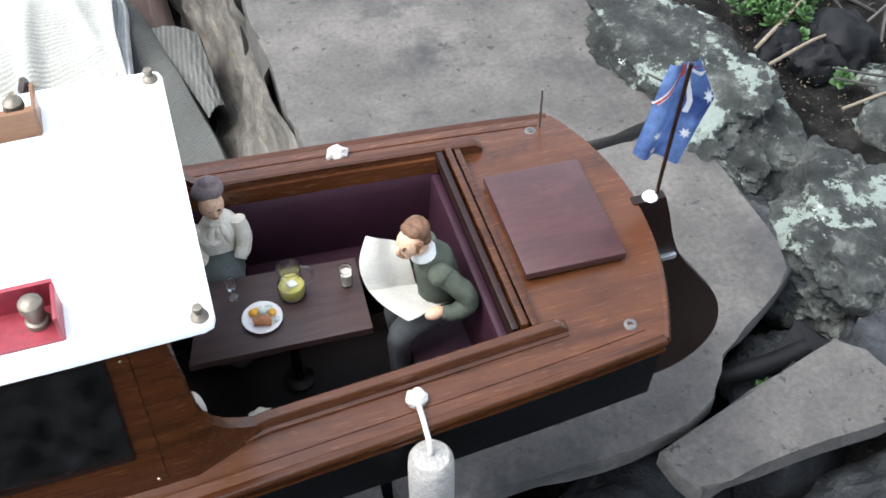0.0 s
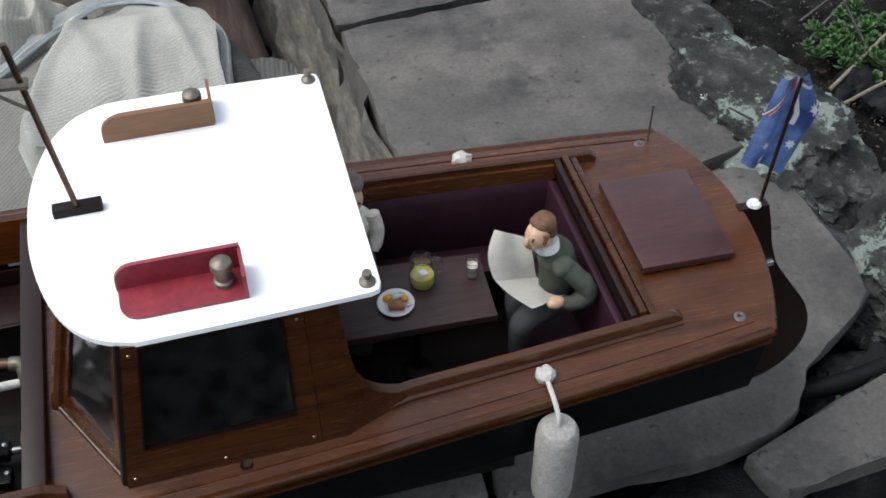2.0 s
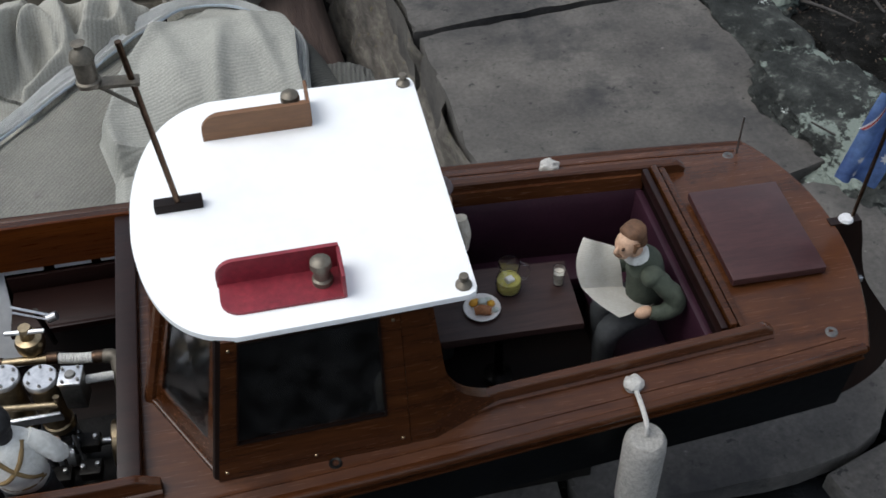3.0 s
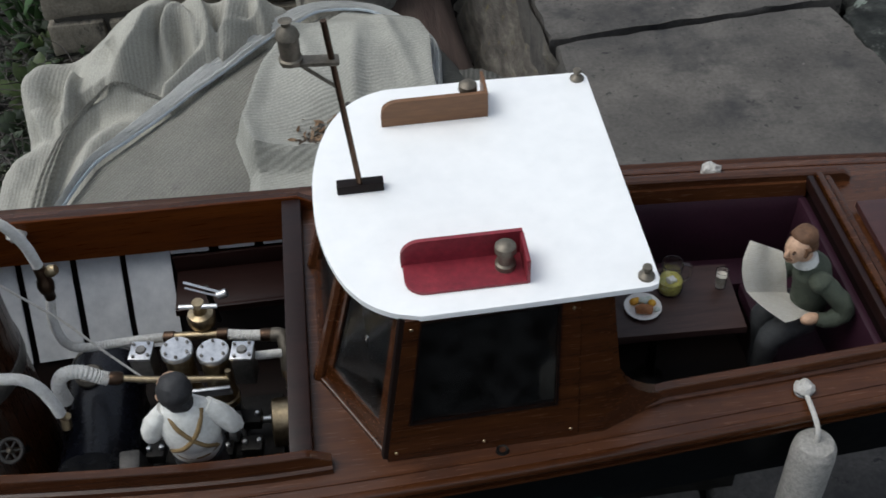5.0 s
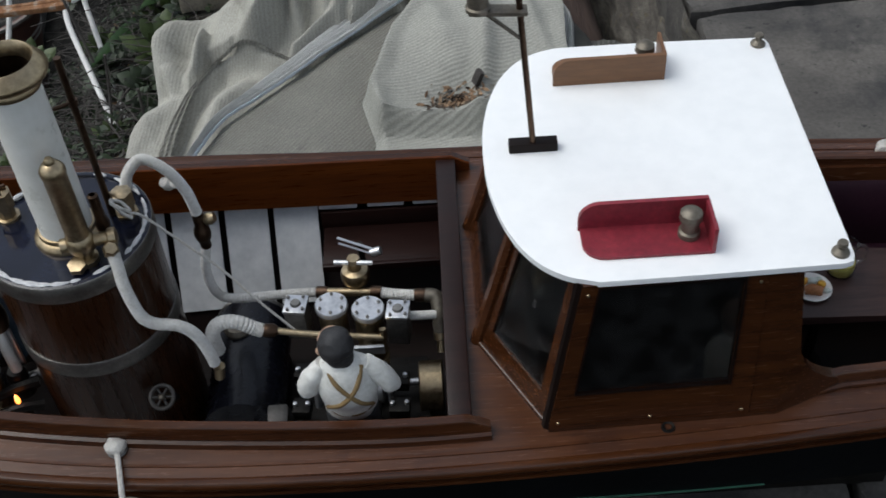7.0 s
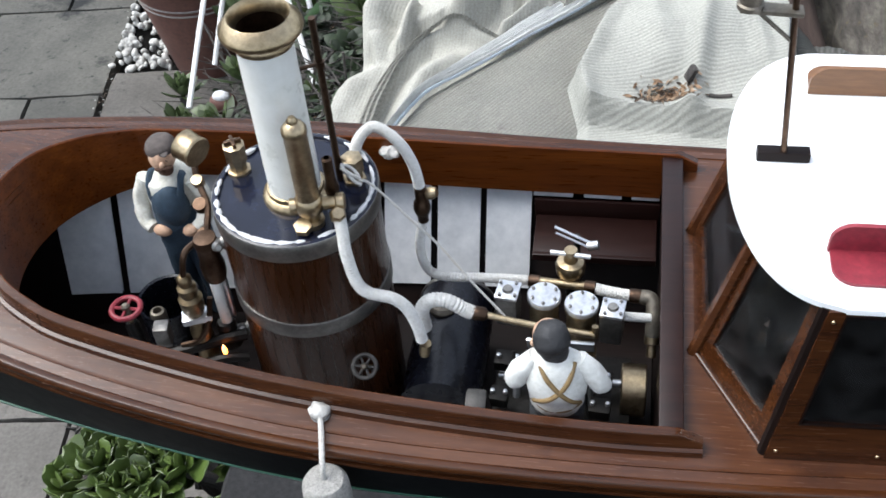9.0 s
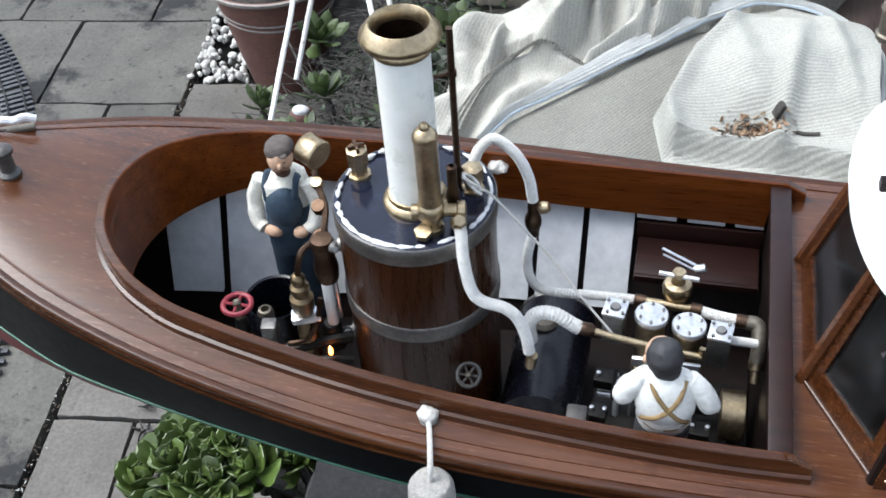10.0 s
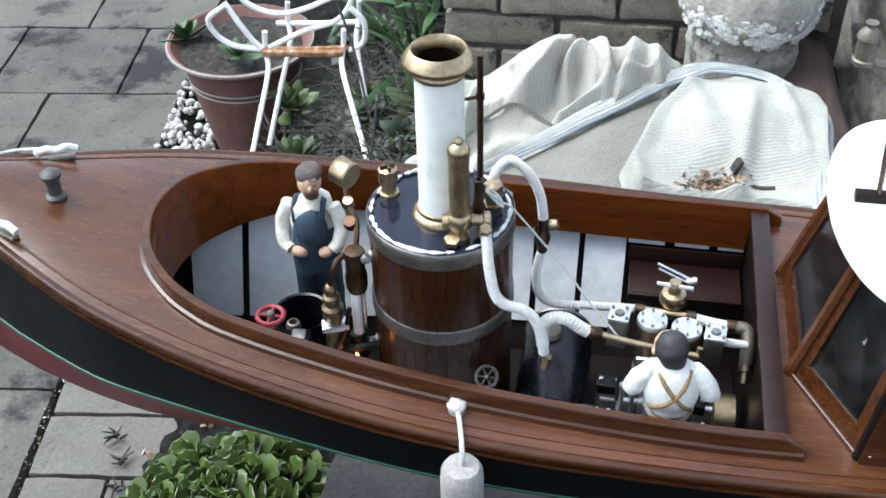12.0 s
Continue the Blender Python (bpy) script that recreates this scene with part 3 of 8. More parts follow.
base = [up(p, deck_z(p[0], p[1]) - 0.001) for p in FOOT]
head = [up(p, ROOF_Z) for p in HEAD]
for k in range(1, 4):
    inset = (0.16, 0.14, 0.16, 0.05) if k != 2 else (0.10, 0.10, 0.16, 0.05)
    facet("window_frame", base[k], base[k + 1], head[k + 1], head[k], inset)
for s in (-1, 1):
    f0, f1 = Vector((0.098, s * 0.131, base[1][2])), Vector((0.232, s * 0.1278, deck_z(0.232, 0.128) - 0.001))
    h0, h1 = Vector((0.119, s * 0.1135, ROOF_Z)), Vector((0.232, s * 0.1103, ROOF_Z))
    if s < 0:
        facet("window_frame", f0, f1, h1, h0, (0.10, 0.125, 0.27, 0.03))
    else:
        facet("window_frame", f1, f0, h0, h1, (0.125, 0.10, 0.27, 0.03))
    # solid cheek behind the window, with a curved after edge
    rows = []
    for v in np.linspace(0, 1, 14):
        z = (deck_z(0.26, 0.127) - 0.001) * (1 - v) + ROOF_Z * v
        y = 0.1278 * (1 - v) + 0.1103 * v
        aft = 0.254 + 0.012 * (1 - v) + 0.052 * max(0.0, 1 - v / 0.5) ** 2.4
        tuck = y - 0.42 * max(0.0, aft - 0.262)
        rows.append([(0.2325, s * (y + 0.0056), z), (0.250, s * (y + 0.0052), z), (aft, s * (tuck + 0.003), z), (aft, s * (tuck - 0.005), z), (0.256, s * (y - 0.007), z), (0.2325, s * (y - 0.006), z)])
    part("cabin_cheek", grid(rows, closed=True), FRAME_WOOD, launch, "curved mahogany cabin side")
    part("corner_post", tube([up(FOOT[1] if s < 0 else FOOT[4], base[1][2] - 0.001), up(HEAD[1] if s < 0 else HEAD[4], ROOF_Z)], 0.0042, 8, 1), SHADE_DARK_WOOD, launch)
    part("front_post", tube([up(FOOT[2] if s < 0 else FOOT[3], base[2][2] - 0.001), up(HEAD[2] if s < 0 else HEAD[3], ROOF_Z)], 0.005, 8, 1), MAHOGANY, launch)
    part("cabin_foot_strip", tube([up(FOOT[k], base[k][2] + 0.0025) for k in ((1, 2) if s < 0 else (4, 3))], 0.0022, 10, 1), FRAME_WOOD, launch)

half_roof = [(0.0665, 0.0), (0.067, 0.02), (0.0695, 0.04), (0.0745, 0.062), (0.083, 0.084), (0.095, 0.1015), (0.110, 0.113), (0.129, 0.1195), (0.2, 0.1185), (0.277, 0.1165), (0.2825, 0.1145), (0.2845, 0.109)]
half_roof = [(p.x, max(0.0, p.y)) for p in smooth_line([(x, y, 0) for x, y in half_roof[:8]], 5)] + half_roof[8:]
outline = [(x, -y) for x, y in half_roof[::-1]] + half_roof[1:]
outline = outline[::-1]
roof = part("roof", prism(outline, 0.3990, 0.4035, bevel=0.0015), WHITE_PAINT, launch, "glossy white painted roof")
for s in (-1, 1):
    # sidelight screens: back board, floor, after board, lamp
    y = 0.074
    colour, name = (LIGHTBOX_RED, "crimson") if s < 0 else (BOX_BROWN, "brown")
    corner = [(0.013 * (1 - math.sin(a)), 0.013 * (1 - math.cos(a))) for a in np.linspace(0, math.pi / 2, 7)]
    board = [(0.201, 0.4037), (0.201, 0.4252)] + [(0.121 + d, 0.4252 - e) for d, e in corner] + [(0.121, 0.4037)]
    b = prism(board[::-1], -0.0015, 0.0015)
    bmesh.ops.transform(b, matrix=Matrix.Translation((0, s * y, 0)) @ Matrix.Rotation(math.pi / 2, 4, "X"), verts=b.verts)
    screen = part("sidelight_screen", b, colour, launch, name + " painted sidelight screen on the roof")
    plan = [(0.200, s * (y + 0.001)), (0.200, s * (y + 0.028))] + [(0.122 + d, s * (y + 0.028 - e)) for d, e in corner] + [(0.122, s * (y + 0.001))]
    part("screen_floor", prism(plan if s < 0 else plan[::-1], 0.4038, 0.4059), colour, screen)
    part("screen_end", box((0.0025, 0.027, 0.0205), (0.2005, s * (y + 0.0145), 0.414), bevel=0.0006), colour, screen)
    part("sidelight_lamp", lathe([(0, 0), (0.0068, 0), (0.0068, 0.004), (0.0052, 0.005), (0.0056, 0.0135), (0.0072, 0.0145), (0.0068, 0.019), (0.004, 0.0215), (0, 0.022)], (0.188, s * (y + 0.0125), 0.4057)), LAMP_GREY, screen, "small weathered metal lamp")
    part("roof_bolt", lathe([(0, 0), (0.0056, 0), (0.0054, 0.0016), (0.0036, 0.0032), (0.0024, 0.0042), (0.0024, 0.006), (0.0034, 0.0072), (0.003, 0.0092), (0, 0.0098)], (0.276, s * 0.1075, 0.4035), seg=16), LAMP_GREY, launch, "domed metal thumbscrew")
mast = part("mast", tube([(0.1005, 0.005, 0.408), (0.0895, 0.004, 0.545)], 0.0021, 10, 1), COPPER, launch, "thin brown metal mast with a searchlight")
part("mast_step", box((0.033, 0.0085, 0.0075), (0.1005, 0.006, 0.4072), bevel=0.001), SHADE_DARK_WOOD, mast)
part("lamp_bracket", box((0.036, 0.010, 0.003), (0.0785, 0.004, 0.5165), (0, 4, 0), bevel=0.001), LAMP_GREY, mast)
part("bracket_strut", tube([(0.0935, 0.004, 0.494), (0.072, 0.004, 0.514)], 0.0013, 6, 1), LAMP_GREY, mast)
part("searchlight", lathe([(0, 0), (0.0075, 0), (0.0078, 0.003), (0.0065, 0.004), (0.0068, 0.018), (0.0078, 0.019), (0.0066, 0.023), (0.003, 0.0265), (0.003, 0.0285), (0.0045, 0.030), (0, 0.031)], (0.0665, 0.004, 0.5175), seg=20), LAMP_GREY, mast, "small cylindrical metal lamp")

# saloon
part("bulkhead_lower", box((0.008, 0.15, 0.075), (0.039, 0, 0.181)), SHADE_DARK_WOOD, launch)
part("saloon_floor", box((0.43, 0.13, 0.006), (0.26, 0, 0.132)), SHADE_DARK_WOOD, launch, "wooden floorboards darkened for the shade in the hull")
part("aft_bulkhead", box((0.005, 0.17, 0.11), (0.4805, 0, 0.222)), SHADE_DARK_WOOD, launch)
for s in (-1, 1):
    path = side_path(s, lambda x: spot(x, SALOON), 0.268, 0.516, 40, lambda x: deck_z(x, 0.1))
    rows = []
    for p, o in path:
        fall = min(1.0, max(0.25, (0.5185 - p[0]) / 0.007))
        top = 0.0115 * math.sqrt(fall)
        deep = -0.012 if p[0] < 0.479 else -0.001
        rows.append([Vector(p) + Vector((o[0] * a, o[1] * a, h)) for a, h in ((-0.001, deep), (-0.001, top - 0.0015), (0.0005, top), (0.0055, top), (0.007, top - 0.002), (0.0072, 0.002), (0.0095, 0.001), (0.0098, -0.001))])
    part("saloon_coaming", grid(rows), MAHOGANY, launch, "mahogany coaming with a rounded end")
    rows = [[(x, s * (spot(x, SALOON) - o), z) for z, o in ((0.268, 0.002), (0.27, 0.006), (0.262, 0.0105), (0.215, 0.0125), (0.195, 0.012), (0.195, 0.002))] for x in np.linspace(0.235, 0.476, 20)]
    part("seat_back", grid(rows, closed=True), PURPLE, launch, "plum leather seat back")
    part("seat_rail", grid([[(x, s * (spot(x, SALOON) - o), z) for z, o in ((0.283, 0.0005), (0.283, 0.004), (0.269, 0.006), (0.269, 0.0005))] for x in np.linspace(0.26, 0.478, 20)], closed=True), MAHOGANY, launch)
    part("seat_cushion", box((0.24, 0.034, 0.016), (0.357, s * 0.0765, 0.196), (0, 0, -s * 4.2), bevel=0.005), PURPLE, launch, "plum leather bench cushion")
    part("seat_base", box((0.24, 0.024, 0.05), (0.357, s * 0.0765, 0.1655), (0, 0, -s * 4.2)), SHADE_DARK_WOOD, launch)
part("aft_seat_back", box((0.008, 0.176, 0.075), (0.4725, 0, 0.232), (0, 4, 0), bevel=0.003), PURPLE, launch, "plum leather seat back")
part("aft_seat_cushion", box((0.05, 0.115, 0.016), (0.444, 0, 0.196), bevel=0.005), PURPLE, launch, "plum leather bench cushion")
part("aft_seat_base", box((0.042, 0.11, 0.05), (0.4465, 0, 0.164)), SHADE_DARK_WOOD, launch)
for dx, h in ((0.4795, 0.0085), (0.4865, 0.0115), (0.4945, 0.0075)):
    part("aft_coaming_strip", box((0.0052, 0.183, 0.012), (dx, 0, deck_z(0.48, 0) - 0.006 + h - 0.003), bevel=0.001), SHELF_WOOD if dx < 0.483 else FRAME_WOOD, launch)

# after deck
part("aft_hatch", box((0.078, 0.102, 0.007), (0.5415, 0.0, deck_z(0.54, 0) + 0.0045), (0, 1.5, -0.6), bevel=0.0016), MAHOGANY_RED, launch, "flat reddish mahogany hatch cover")
for s in (-1, 1):
    part("deck_grommet", lathe([(0, 0.0004), (0.002, 0.0004), (0.0026, 0.0014), (0.0044, 0.0012), (0.0052, 0)], (0.562, s * 0.1035, deck_z(0.562, 0.1035) - 0.0004), seg=16), DULL_STEEL, launch, "round metal deck fitting")
part("stern_pin", tube([(0.571, 0.106, 0.276), (0.571, 0.106, 0.318)], 0.0009, 6, 1), DULL_STEEL, launch, "thin upright metal pin")
for x in (0.178,):
    for s in (-1, 1):
        part("scupper", lathe([(0.0025, 0.0012), (0.0042, 0.0016), (0.0048, 0)], (x, s * 0.1385, deck_z(x, 0.1385)), seg=14), GUNMETAL, launch)
rudder_shape = [(0.607, 0.285), (0.634, 0.285), (0.641, 0.262), (0.648, 0.235), (0.66, 0.205), (0.683, 0.17), (0.704, 0.138), (0.7145, 0.105), (0.713, 0.075), (0.70, 0.052), (0.68, 0.037), (0.655, 0.031), (0.622, 0.031), (0.612, 0.12)]
rudder_shape = [(p.x, p.y) for p in smooth_line([(x, z, 0) for x, z in rudder_shape[1:]], 5)] + rudder_shape[:1]
b = bmesh.new()
for y in (-0.004, 0.004):
    b.faces.new([b.verts.new((x, y, z)) for x, z in rudder_shape])
b.verts.ensure_lookup_table()
n = len(rudder_shape)
for k in range(n):
    b.faces.new((b.verts[k], b.verts[(k + 1) % n], b.verts[n + (k + 1) % n], b.verts[n + k]))
rudder = part("rudder", b, RUDDER_WOOD, launch, "dark varnished wooden rudder", smooth=False)
for z, x0, x1 in ((0.212, 0.603, 0.643), (0.10, 0.603, 0.636)):
    part("pintle_strap", box((x1 - x0 + 0.01, 0.016, 0.005), ((x0 + x1) / 2 + 0.005, 0, z), bevel=0.001), STEEL, rudder, "bright metal strap")
part("rudder_cap", lathe([(0, 0.002), (0.005, 0.0015), (0.0062, -0.001)], (0.622, 0, 0.286), seg=18), SEALANT, rudder, "white plug in the rudder head")
part("steering_fitting", box((0.014, 0.014, 0.012), (0.604, -0.004, 0.262), bevel=0.003), DULL_STEEL, rudder)
part("steering_fitting", box((0.010, 0.010, 0.02), (0.606, -0.006, 0.24), bevel=0.003), DULL_STEEL, rudder)

# foredeck
bollard = part("bollard", lathe([(0, 0), (0.0085, 0), (0.009, 0.0025), (0.006, 0.005), (0.0062, 0.019), (0.0085, 0.021), (0.0088, 0.0245), (0.006, 0.027), (0, 0.028)], (-0.5505, -0.002, deck_z(-0.5505, 0) - 0.0005), seg=20), IRON, launch, "weathered metal mooring bollard")
for s in (-1, 1):
    x, y = -0.574, 0.0525
    z = deck_z(x, y)
    cleat = part("cleat_base", box((0.03, 0.008, 0.003), (x, s * y, z + 0.001), (0, 0, s * 22), bevel=0.001), LAMP_GREY, launch)
    part("cleat", tube([Vector((x, s * y, z + h)) + pose(0, 0, 0, 0, 0, s * 22).to_3x3() @ Vector((d, 0, 0)) for d, h in ((-0.018, 0.008), (-0.009, 0.0115), (0, 0.0095), (0.009, 0.0115), (0.018, 0.008))], 0.0034, 8, 6), SEALANT, cleat, "white mooring cleat")
    part("cleat_rope", tube([Vector((x, s * y, z + h)) + Vector((d, e, 0)) for d, e, h in ((-0.012, s * -0.004, 0.012), (-0.04, s * -0.002, 0.006), (-0.062, -s * 0.02, 0.008))], 0.0017, 6, 6), ROPE_WHITE, cleat)


# ---- the terrace, the path and the garden ----
def stone_slab(name, outline, z0, z1, mat, label, parent=None, seed=0, wobble=0.004, bevel=0.005):
    """A paving stone: an outline refined into short steps with a little wander, a worn edge and a slightly uneven top."""
    r = random.Random(seed)
    fine = []
    for (xa, ya), (xb, yb) in zip(outline, outline[1:] + outline[:1]):
        n = max(2, int(math.dist((xa, ya), (xb, yb)) / 0.03))
        for k in range(n):
            t = k / n
            fine.append((xa + (xb - xa) * t + r.uniform(-wobble, wobble), ya + (yb - ya) * t + r.uniform(-wobble, wobble)))
    b = prism(fine, z0, z1, bevel=bevel)
    for v in b.verts:
        if v.co.z > z1 - 0.002:
            v.co.z += 0.003 * noise.noise(v.co * 9)
    return part(name, b, mat, parent, label)


def boulder(name, at, radii, turn, label, seed, rough=0.22, mat=None, detail=4, flat_top=None):
    """A weathered rock: a ball pushed in and out by noise at three scales, with some planed faces."""
    b = bmesh.new()
    bmesh.ops.create_icosphere(b, subdivisions=detail, radius=1.0)
    off = Vector((seed * 7.3, seed * 3.1, seed * 1.7))
    for v in b.verts:
        n = v.co.normalized()
        d = 1 + rough * noise.noise(n * 1.3 + off) + 0.5 * rough * noise.noise(n * 3.1 + off) + 0.26 * rough * noise.noise(n * 8 + off) + 0.16 * rough * abs(noise.noise(n * 15 + off)) + 0.12 * rough * noise.noise(n * 31 + off)
        v.co = n * d
        if flat_top is not None and v.co.z > flat_top:
            v.co.z = flat_top + (v.co.z - flat_top) * 0.15
    bmesh.ops.transform(b, matrix=pose(*at, *turn) @ Matrix.Diagonal((*radii, 1)), verts=b.verts)
    return tagged(part(name, b, mat or ROCK), label, "rock")


terrace = tagged(new("terrace"), "raised stone terrace under the boat", "terrace", kind="structure")
SLABS = [
    ([(0.425, 0.325), (0.412, 0.45), (0.398, 0.728), (0.62, 0.745), (0.815, 0.76), (0.838, 0.50), (0.842, 0.350), (0.735, 0.335), (0.6, 0.325)], "large flat grey-brown paving slab"),
    ([(0.394, 0.742), (0.37, 1.35), (0.93, 1.35), (0.84, 0.775), (0.62, 0.765)], "large flat grey-brown paving slab"),
    ([(0.40, -0.055), (0.41, 0.305), (0.62, 0.31), (0.735, 0.318), (0.81, 0.325), (0.866, 0.285), (0.87, 0.20), (0.872, 0.095), (0.80, 0.05), (0.765, 0.03), (0.735, 0.0), (0.72, -0.032), (0.65, -0.054), (0.53, -0.058)], "irregular grey-brown paving slab under the stern"),
    ([(0.648, -0.066), (0.72, -0.045), (0.80, -0.018), (0.868, 0.002), (0.90, -0.045), (0.93, -0.09), (0.80, -0.105), (0.66, -0.115)], "irregular grey-brown paving slab"),
    ([(-0.348, -0.08), (-0.352, 0.19), (0.0, 0.19), (0.385, 0.19), (0.385, -0.045), (0.1, -0.05), (-0.1, -0.07)], "grey-brown paving slab beneath the hull"),
]
for k, (outline_, label) in enumerate(SLABS):
    stone_slab("paving_slab", outline_, -0.026 if k in (2, 3) else -0.15, 0.0, PAVING, label, terrace, seed=k)
part("terrace_core", prism([(-0.335, -0.06), (0.40, -0.05), (0.66, -0.06), (9.0, -0.12), (9.0, 9.0), (0.42, 9.0), (0.43, 0.185), (-0.335, 0.175)], -0.86, -0.14), SOIL, terrace)
# retaining wall stones in courses below the slab at the end and the front
r_ = random.Random(11)
for z in (-0.14, -0.24, -0.35, -0.47, -0.6, -0.74):
    x = -0.33
    while x < 0.9:
        w_ = r_.uniform(0.12, 0.22)
        boulder_ob = boulder("wall_stone", (x + w_ / 2, -0.055 + r_.uniform(-0.012, 0.012), z + 0.0), (w_ * 0.56, 0.05, 0.064), (0, r_.uniform(-6, 6), r_.uniform(-5, 5)), "", r_.uniform(0, 90), 0.16, mat=BLACK_ROCK, detail=3)
        boulder_ob.parent = terrace
        for key in ("category",):
            del boulder_ob[key]
        x += w_ + 0.004
    for y in (0.01, 0.12):
        boulder_ob = boulder("wall_stone", (-0.325, y + r_.uniform(-0.02, 0.02), z), (0.05, 0.066, 0.062), (0, 0, r_.uniform(-8, 8)), "", r_.uniform(0, 90), 0.16, mat=BLACK_ROCK, detail=3)
        boulder_ob.parent = terrace
        del boulder_ob["category"]

# the lichened stone face below the edge of the large slabs
rows = []
for v in np.linspace(0, 1, 60):
    y = 0.2 + 1.3 * v
    edge = spot(y, [(0.2, 0.43), (0.45, 0.408), (0.73, 0.394), (1.4, 0.365)])
    row = []
    for u in np.linspace(0, 1, 22):
        x = edge + 0.006 - 0.10 * u ** 1.5 - 0.012 * math.sin(u * 9 + 6 * v)
        z = -0.012 - 0.30 * u
        p = Vector((x, y, z))
        row.append(p + Vector((-0.018, 0, 0.006)) * noise.noise(p * 22) + Vector((-0.03, 0, 0.01)) * noise.noise(p * 7))
    rows.append(row)
part("stone_face", grid(rows), LICHEN_LOG, terrace, "bleached stone face mottled with ochre lichen")
rows = []
for y in np.linspace(0.35, 1.55, 40):
    cx = 0.265 - 0.045 * (y - 0.4)
    row = []
    for k in range(24):
        q = 2 * math.pi * k / 24
        d = 0.062 * (1 + 0.12 * noise.noise(Vector((math.cos(q) * 2, math.sin(q) * 2, y * 4))) + 0.05 * noise.noise(Vector((math.cos(q) * 9, math.sin(q) * 9, y * 5))))
        row.append((cx + d * 1.1 * math.cos(q), y, -0.20 + d * math.sin(q)))
    rows.append(row)
b = grid(rows, closed=True)
bmesh.ops.holes_fill(b, edges=b.edges)
tagged(part("old_timber", b, BARK), "old weathered brown timber lying below the slabs", "timber")

# lichened rocks, the gap between the slabs and the stones below
ROCKS = [((0.90, 0.40, -0.035), (0.115, 0.18, 0.085), (4, -6, 12), 0.30), ((0.985, 0.135, -0.05), (0.105, 0.14, 0.075), (0, 6, -20), 0.28), ((0.885, 0.155, -0.06), (0.05, 0.09, 0.055), (10, 0, 30), 0.3),
         ((0.95, -0.02, -0.06), (0.085, 0.075, 0.07), (0, 0, 20), 0.28), ((0.875, 0.66, -0.05), (0.06, 0.12, 0.075), (0, 0, 8), 0.28), ((1.17, 0.26, -0.05), (0.11, 0.12, 0.09), (0, 0, 0), 0.3),
         ((1.10, -0.02, -0.05), (0.10, 0.10, 0.08), (0, 0, 40), 0.3), ((0.93, 0.80, -0.05), (0.07, 0.1, 0.07), (0, 0, 30), 0.3), ((0.825, 0.03, -0.085), (0.05, 0.035, 0.05), (0, 0, 25), 0.3)]
for k, (at, radii, turn, rough) in enumerate(ROCKS):
    bare = k in (2, 3, 8)
    boulder("damp_rock" if bare else "lichened_rock", at, radii, turn, "damp black rock below the slabs" if bare else "dark rock blotched with pale grey lichen", k + 1, rough, mat=BLACK_ROCK if bare else ROCK, detail=6 if k < 3 else 5, flat_top=0.72)
for k, (at, radii, turn) in enumerate([((0.545, -0.115, -0.085), (0.12, 0.06, 0.055), (14, 0, 4)), ((0.70, -0.175, -0.12), (0.11, 0.07, 0.07), (10, 0, -4)), ((0.87, -0.165, -0.10), (0.12, 0.065, 0.075), (14, 4, 8)), ((0.38, -0.13, -0.11), (0.1, 0.06, 0.06), (8, 0, 0)), ((0.995, -0.13, -0.09), (0.09, 0.07, 0.075), (14, 4, 8))]):
    boulder("wall_rock", at, radii, turn, "dark grey rock at the edge of the terrace", k + 21, 0.26, mat=BLACK_ROCK, detail=5)
for k, (at, radii, mat_, label) in enumerate([((1.075, 0.395, -0.02), (0.036, 0.03, 0.034), DUSTY_BLACK, "dark rounded stone on the soil"), ((1.045, 0.44, -0.02), (0.035, 0.03, 0.03), DUSTY_BLACK, "dark rounded stone on the soil"), ((1.12, 0.42, -0.01), (0.05, 0.045, 0.04), DUSTY_BLACK, "dark rounded stone on the soil")]):
    boulder("garden_stone", at, radii, (0, 0, 30 * k), label, k + 41, 0.3, mat=mat_)
pipe_ob = thing("black_pipe", (0.80, -0.0, -0.06), "short dusty black plastic pipe in the gap between slabs", "pipe")
part("pipe_wall", tube([(0.74, 0.022, -0.052), (0.80, 0.012, -0.038), (0.85, 0.012, -0.026)], 0.011, 14, 6), DUSTY_BLACK, pipe_ob)
part("pipe_flap", box((0.055, 0.05, 0.008), (0.842, 0.008, -0.03), (8, -20, 30), bevel=0.003), DUSTY_BLACK, pipe_ob)
part("pipe_flap", box((0.07, 0.014, 0.010), (0.80, -0.018, -0.035), (0, -14, 24), bevel=0.003), DUSTY_BLACK, pipe_ob)

# soil behind the rocks, the sunk bed behind the boat, and the ground
b = grid([[(x, y, -0.03 + 0.035 * noise.noise(Vector((x * 6, y * 6, 2))) + 0.012 * noise.noise(Vector((x * 25, y * 25, 5))) - 1.2 * max(0.0, 0.96 - x)) for x in np.linspace(0.84, 2.2, 90)] for y in np.linspace(-0.1, 1.9, 110)])
tagged(part("soil", b, SOIL), "dark leaf-littered garden soil", "soil", kind="structure")
bed_z = lambda x, y: -0.845 + 0.43 * min(1, max(0, (x + 0.98) / 0.42)) ** 1.2 * min(1, max(0, (y - 0.42) / 0.4)) + 0.16 * min(1, max(0, (x + 0.5) / 0.3)) + 0.03 * noise.noise(Vector((x * 7, y * 7, 1))) + 0.012 * noise.noise(Vector((x * 26, y * 26, 4)))
b = grid([[(x, y, bed_z(x, y)) for x in np.linspace(-1.02, 0.42, 100)] for y in np.linspace(0.18, 3.2, 150)])
tagged(part("planting_bed", b, SOIL), "dark earth planting bed behind the boat", "soil", kind="structure")
ground = tagged(part("ground", grid([[(x, y, -0.86) for x in (-60, -3, 0, 3, 60)] for y in (-60, -3, 0, 3, 60)]), SOIL, None), "dark earth under the garden path", "ground", kind="structure")

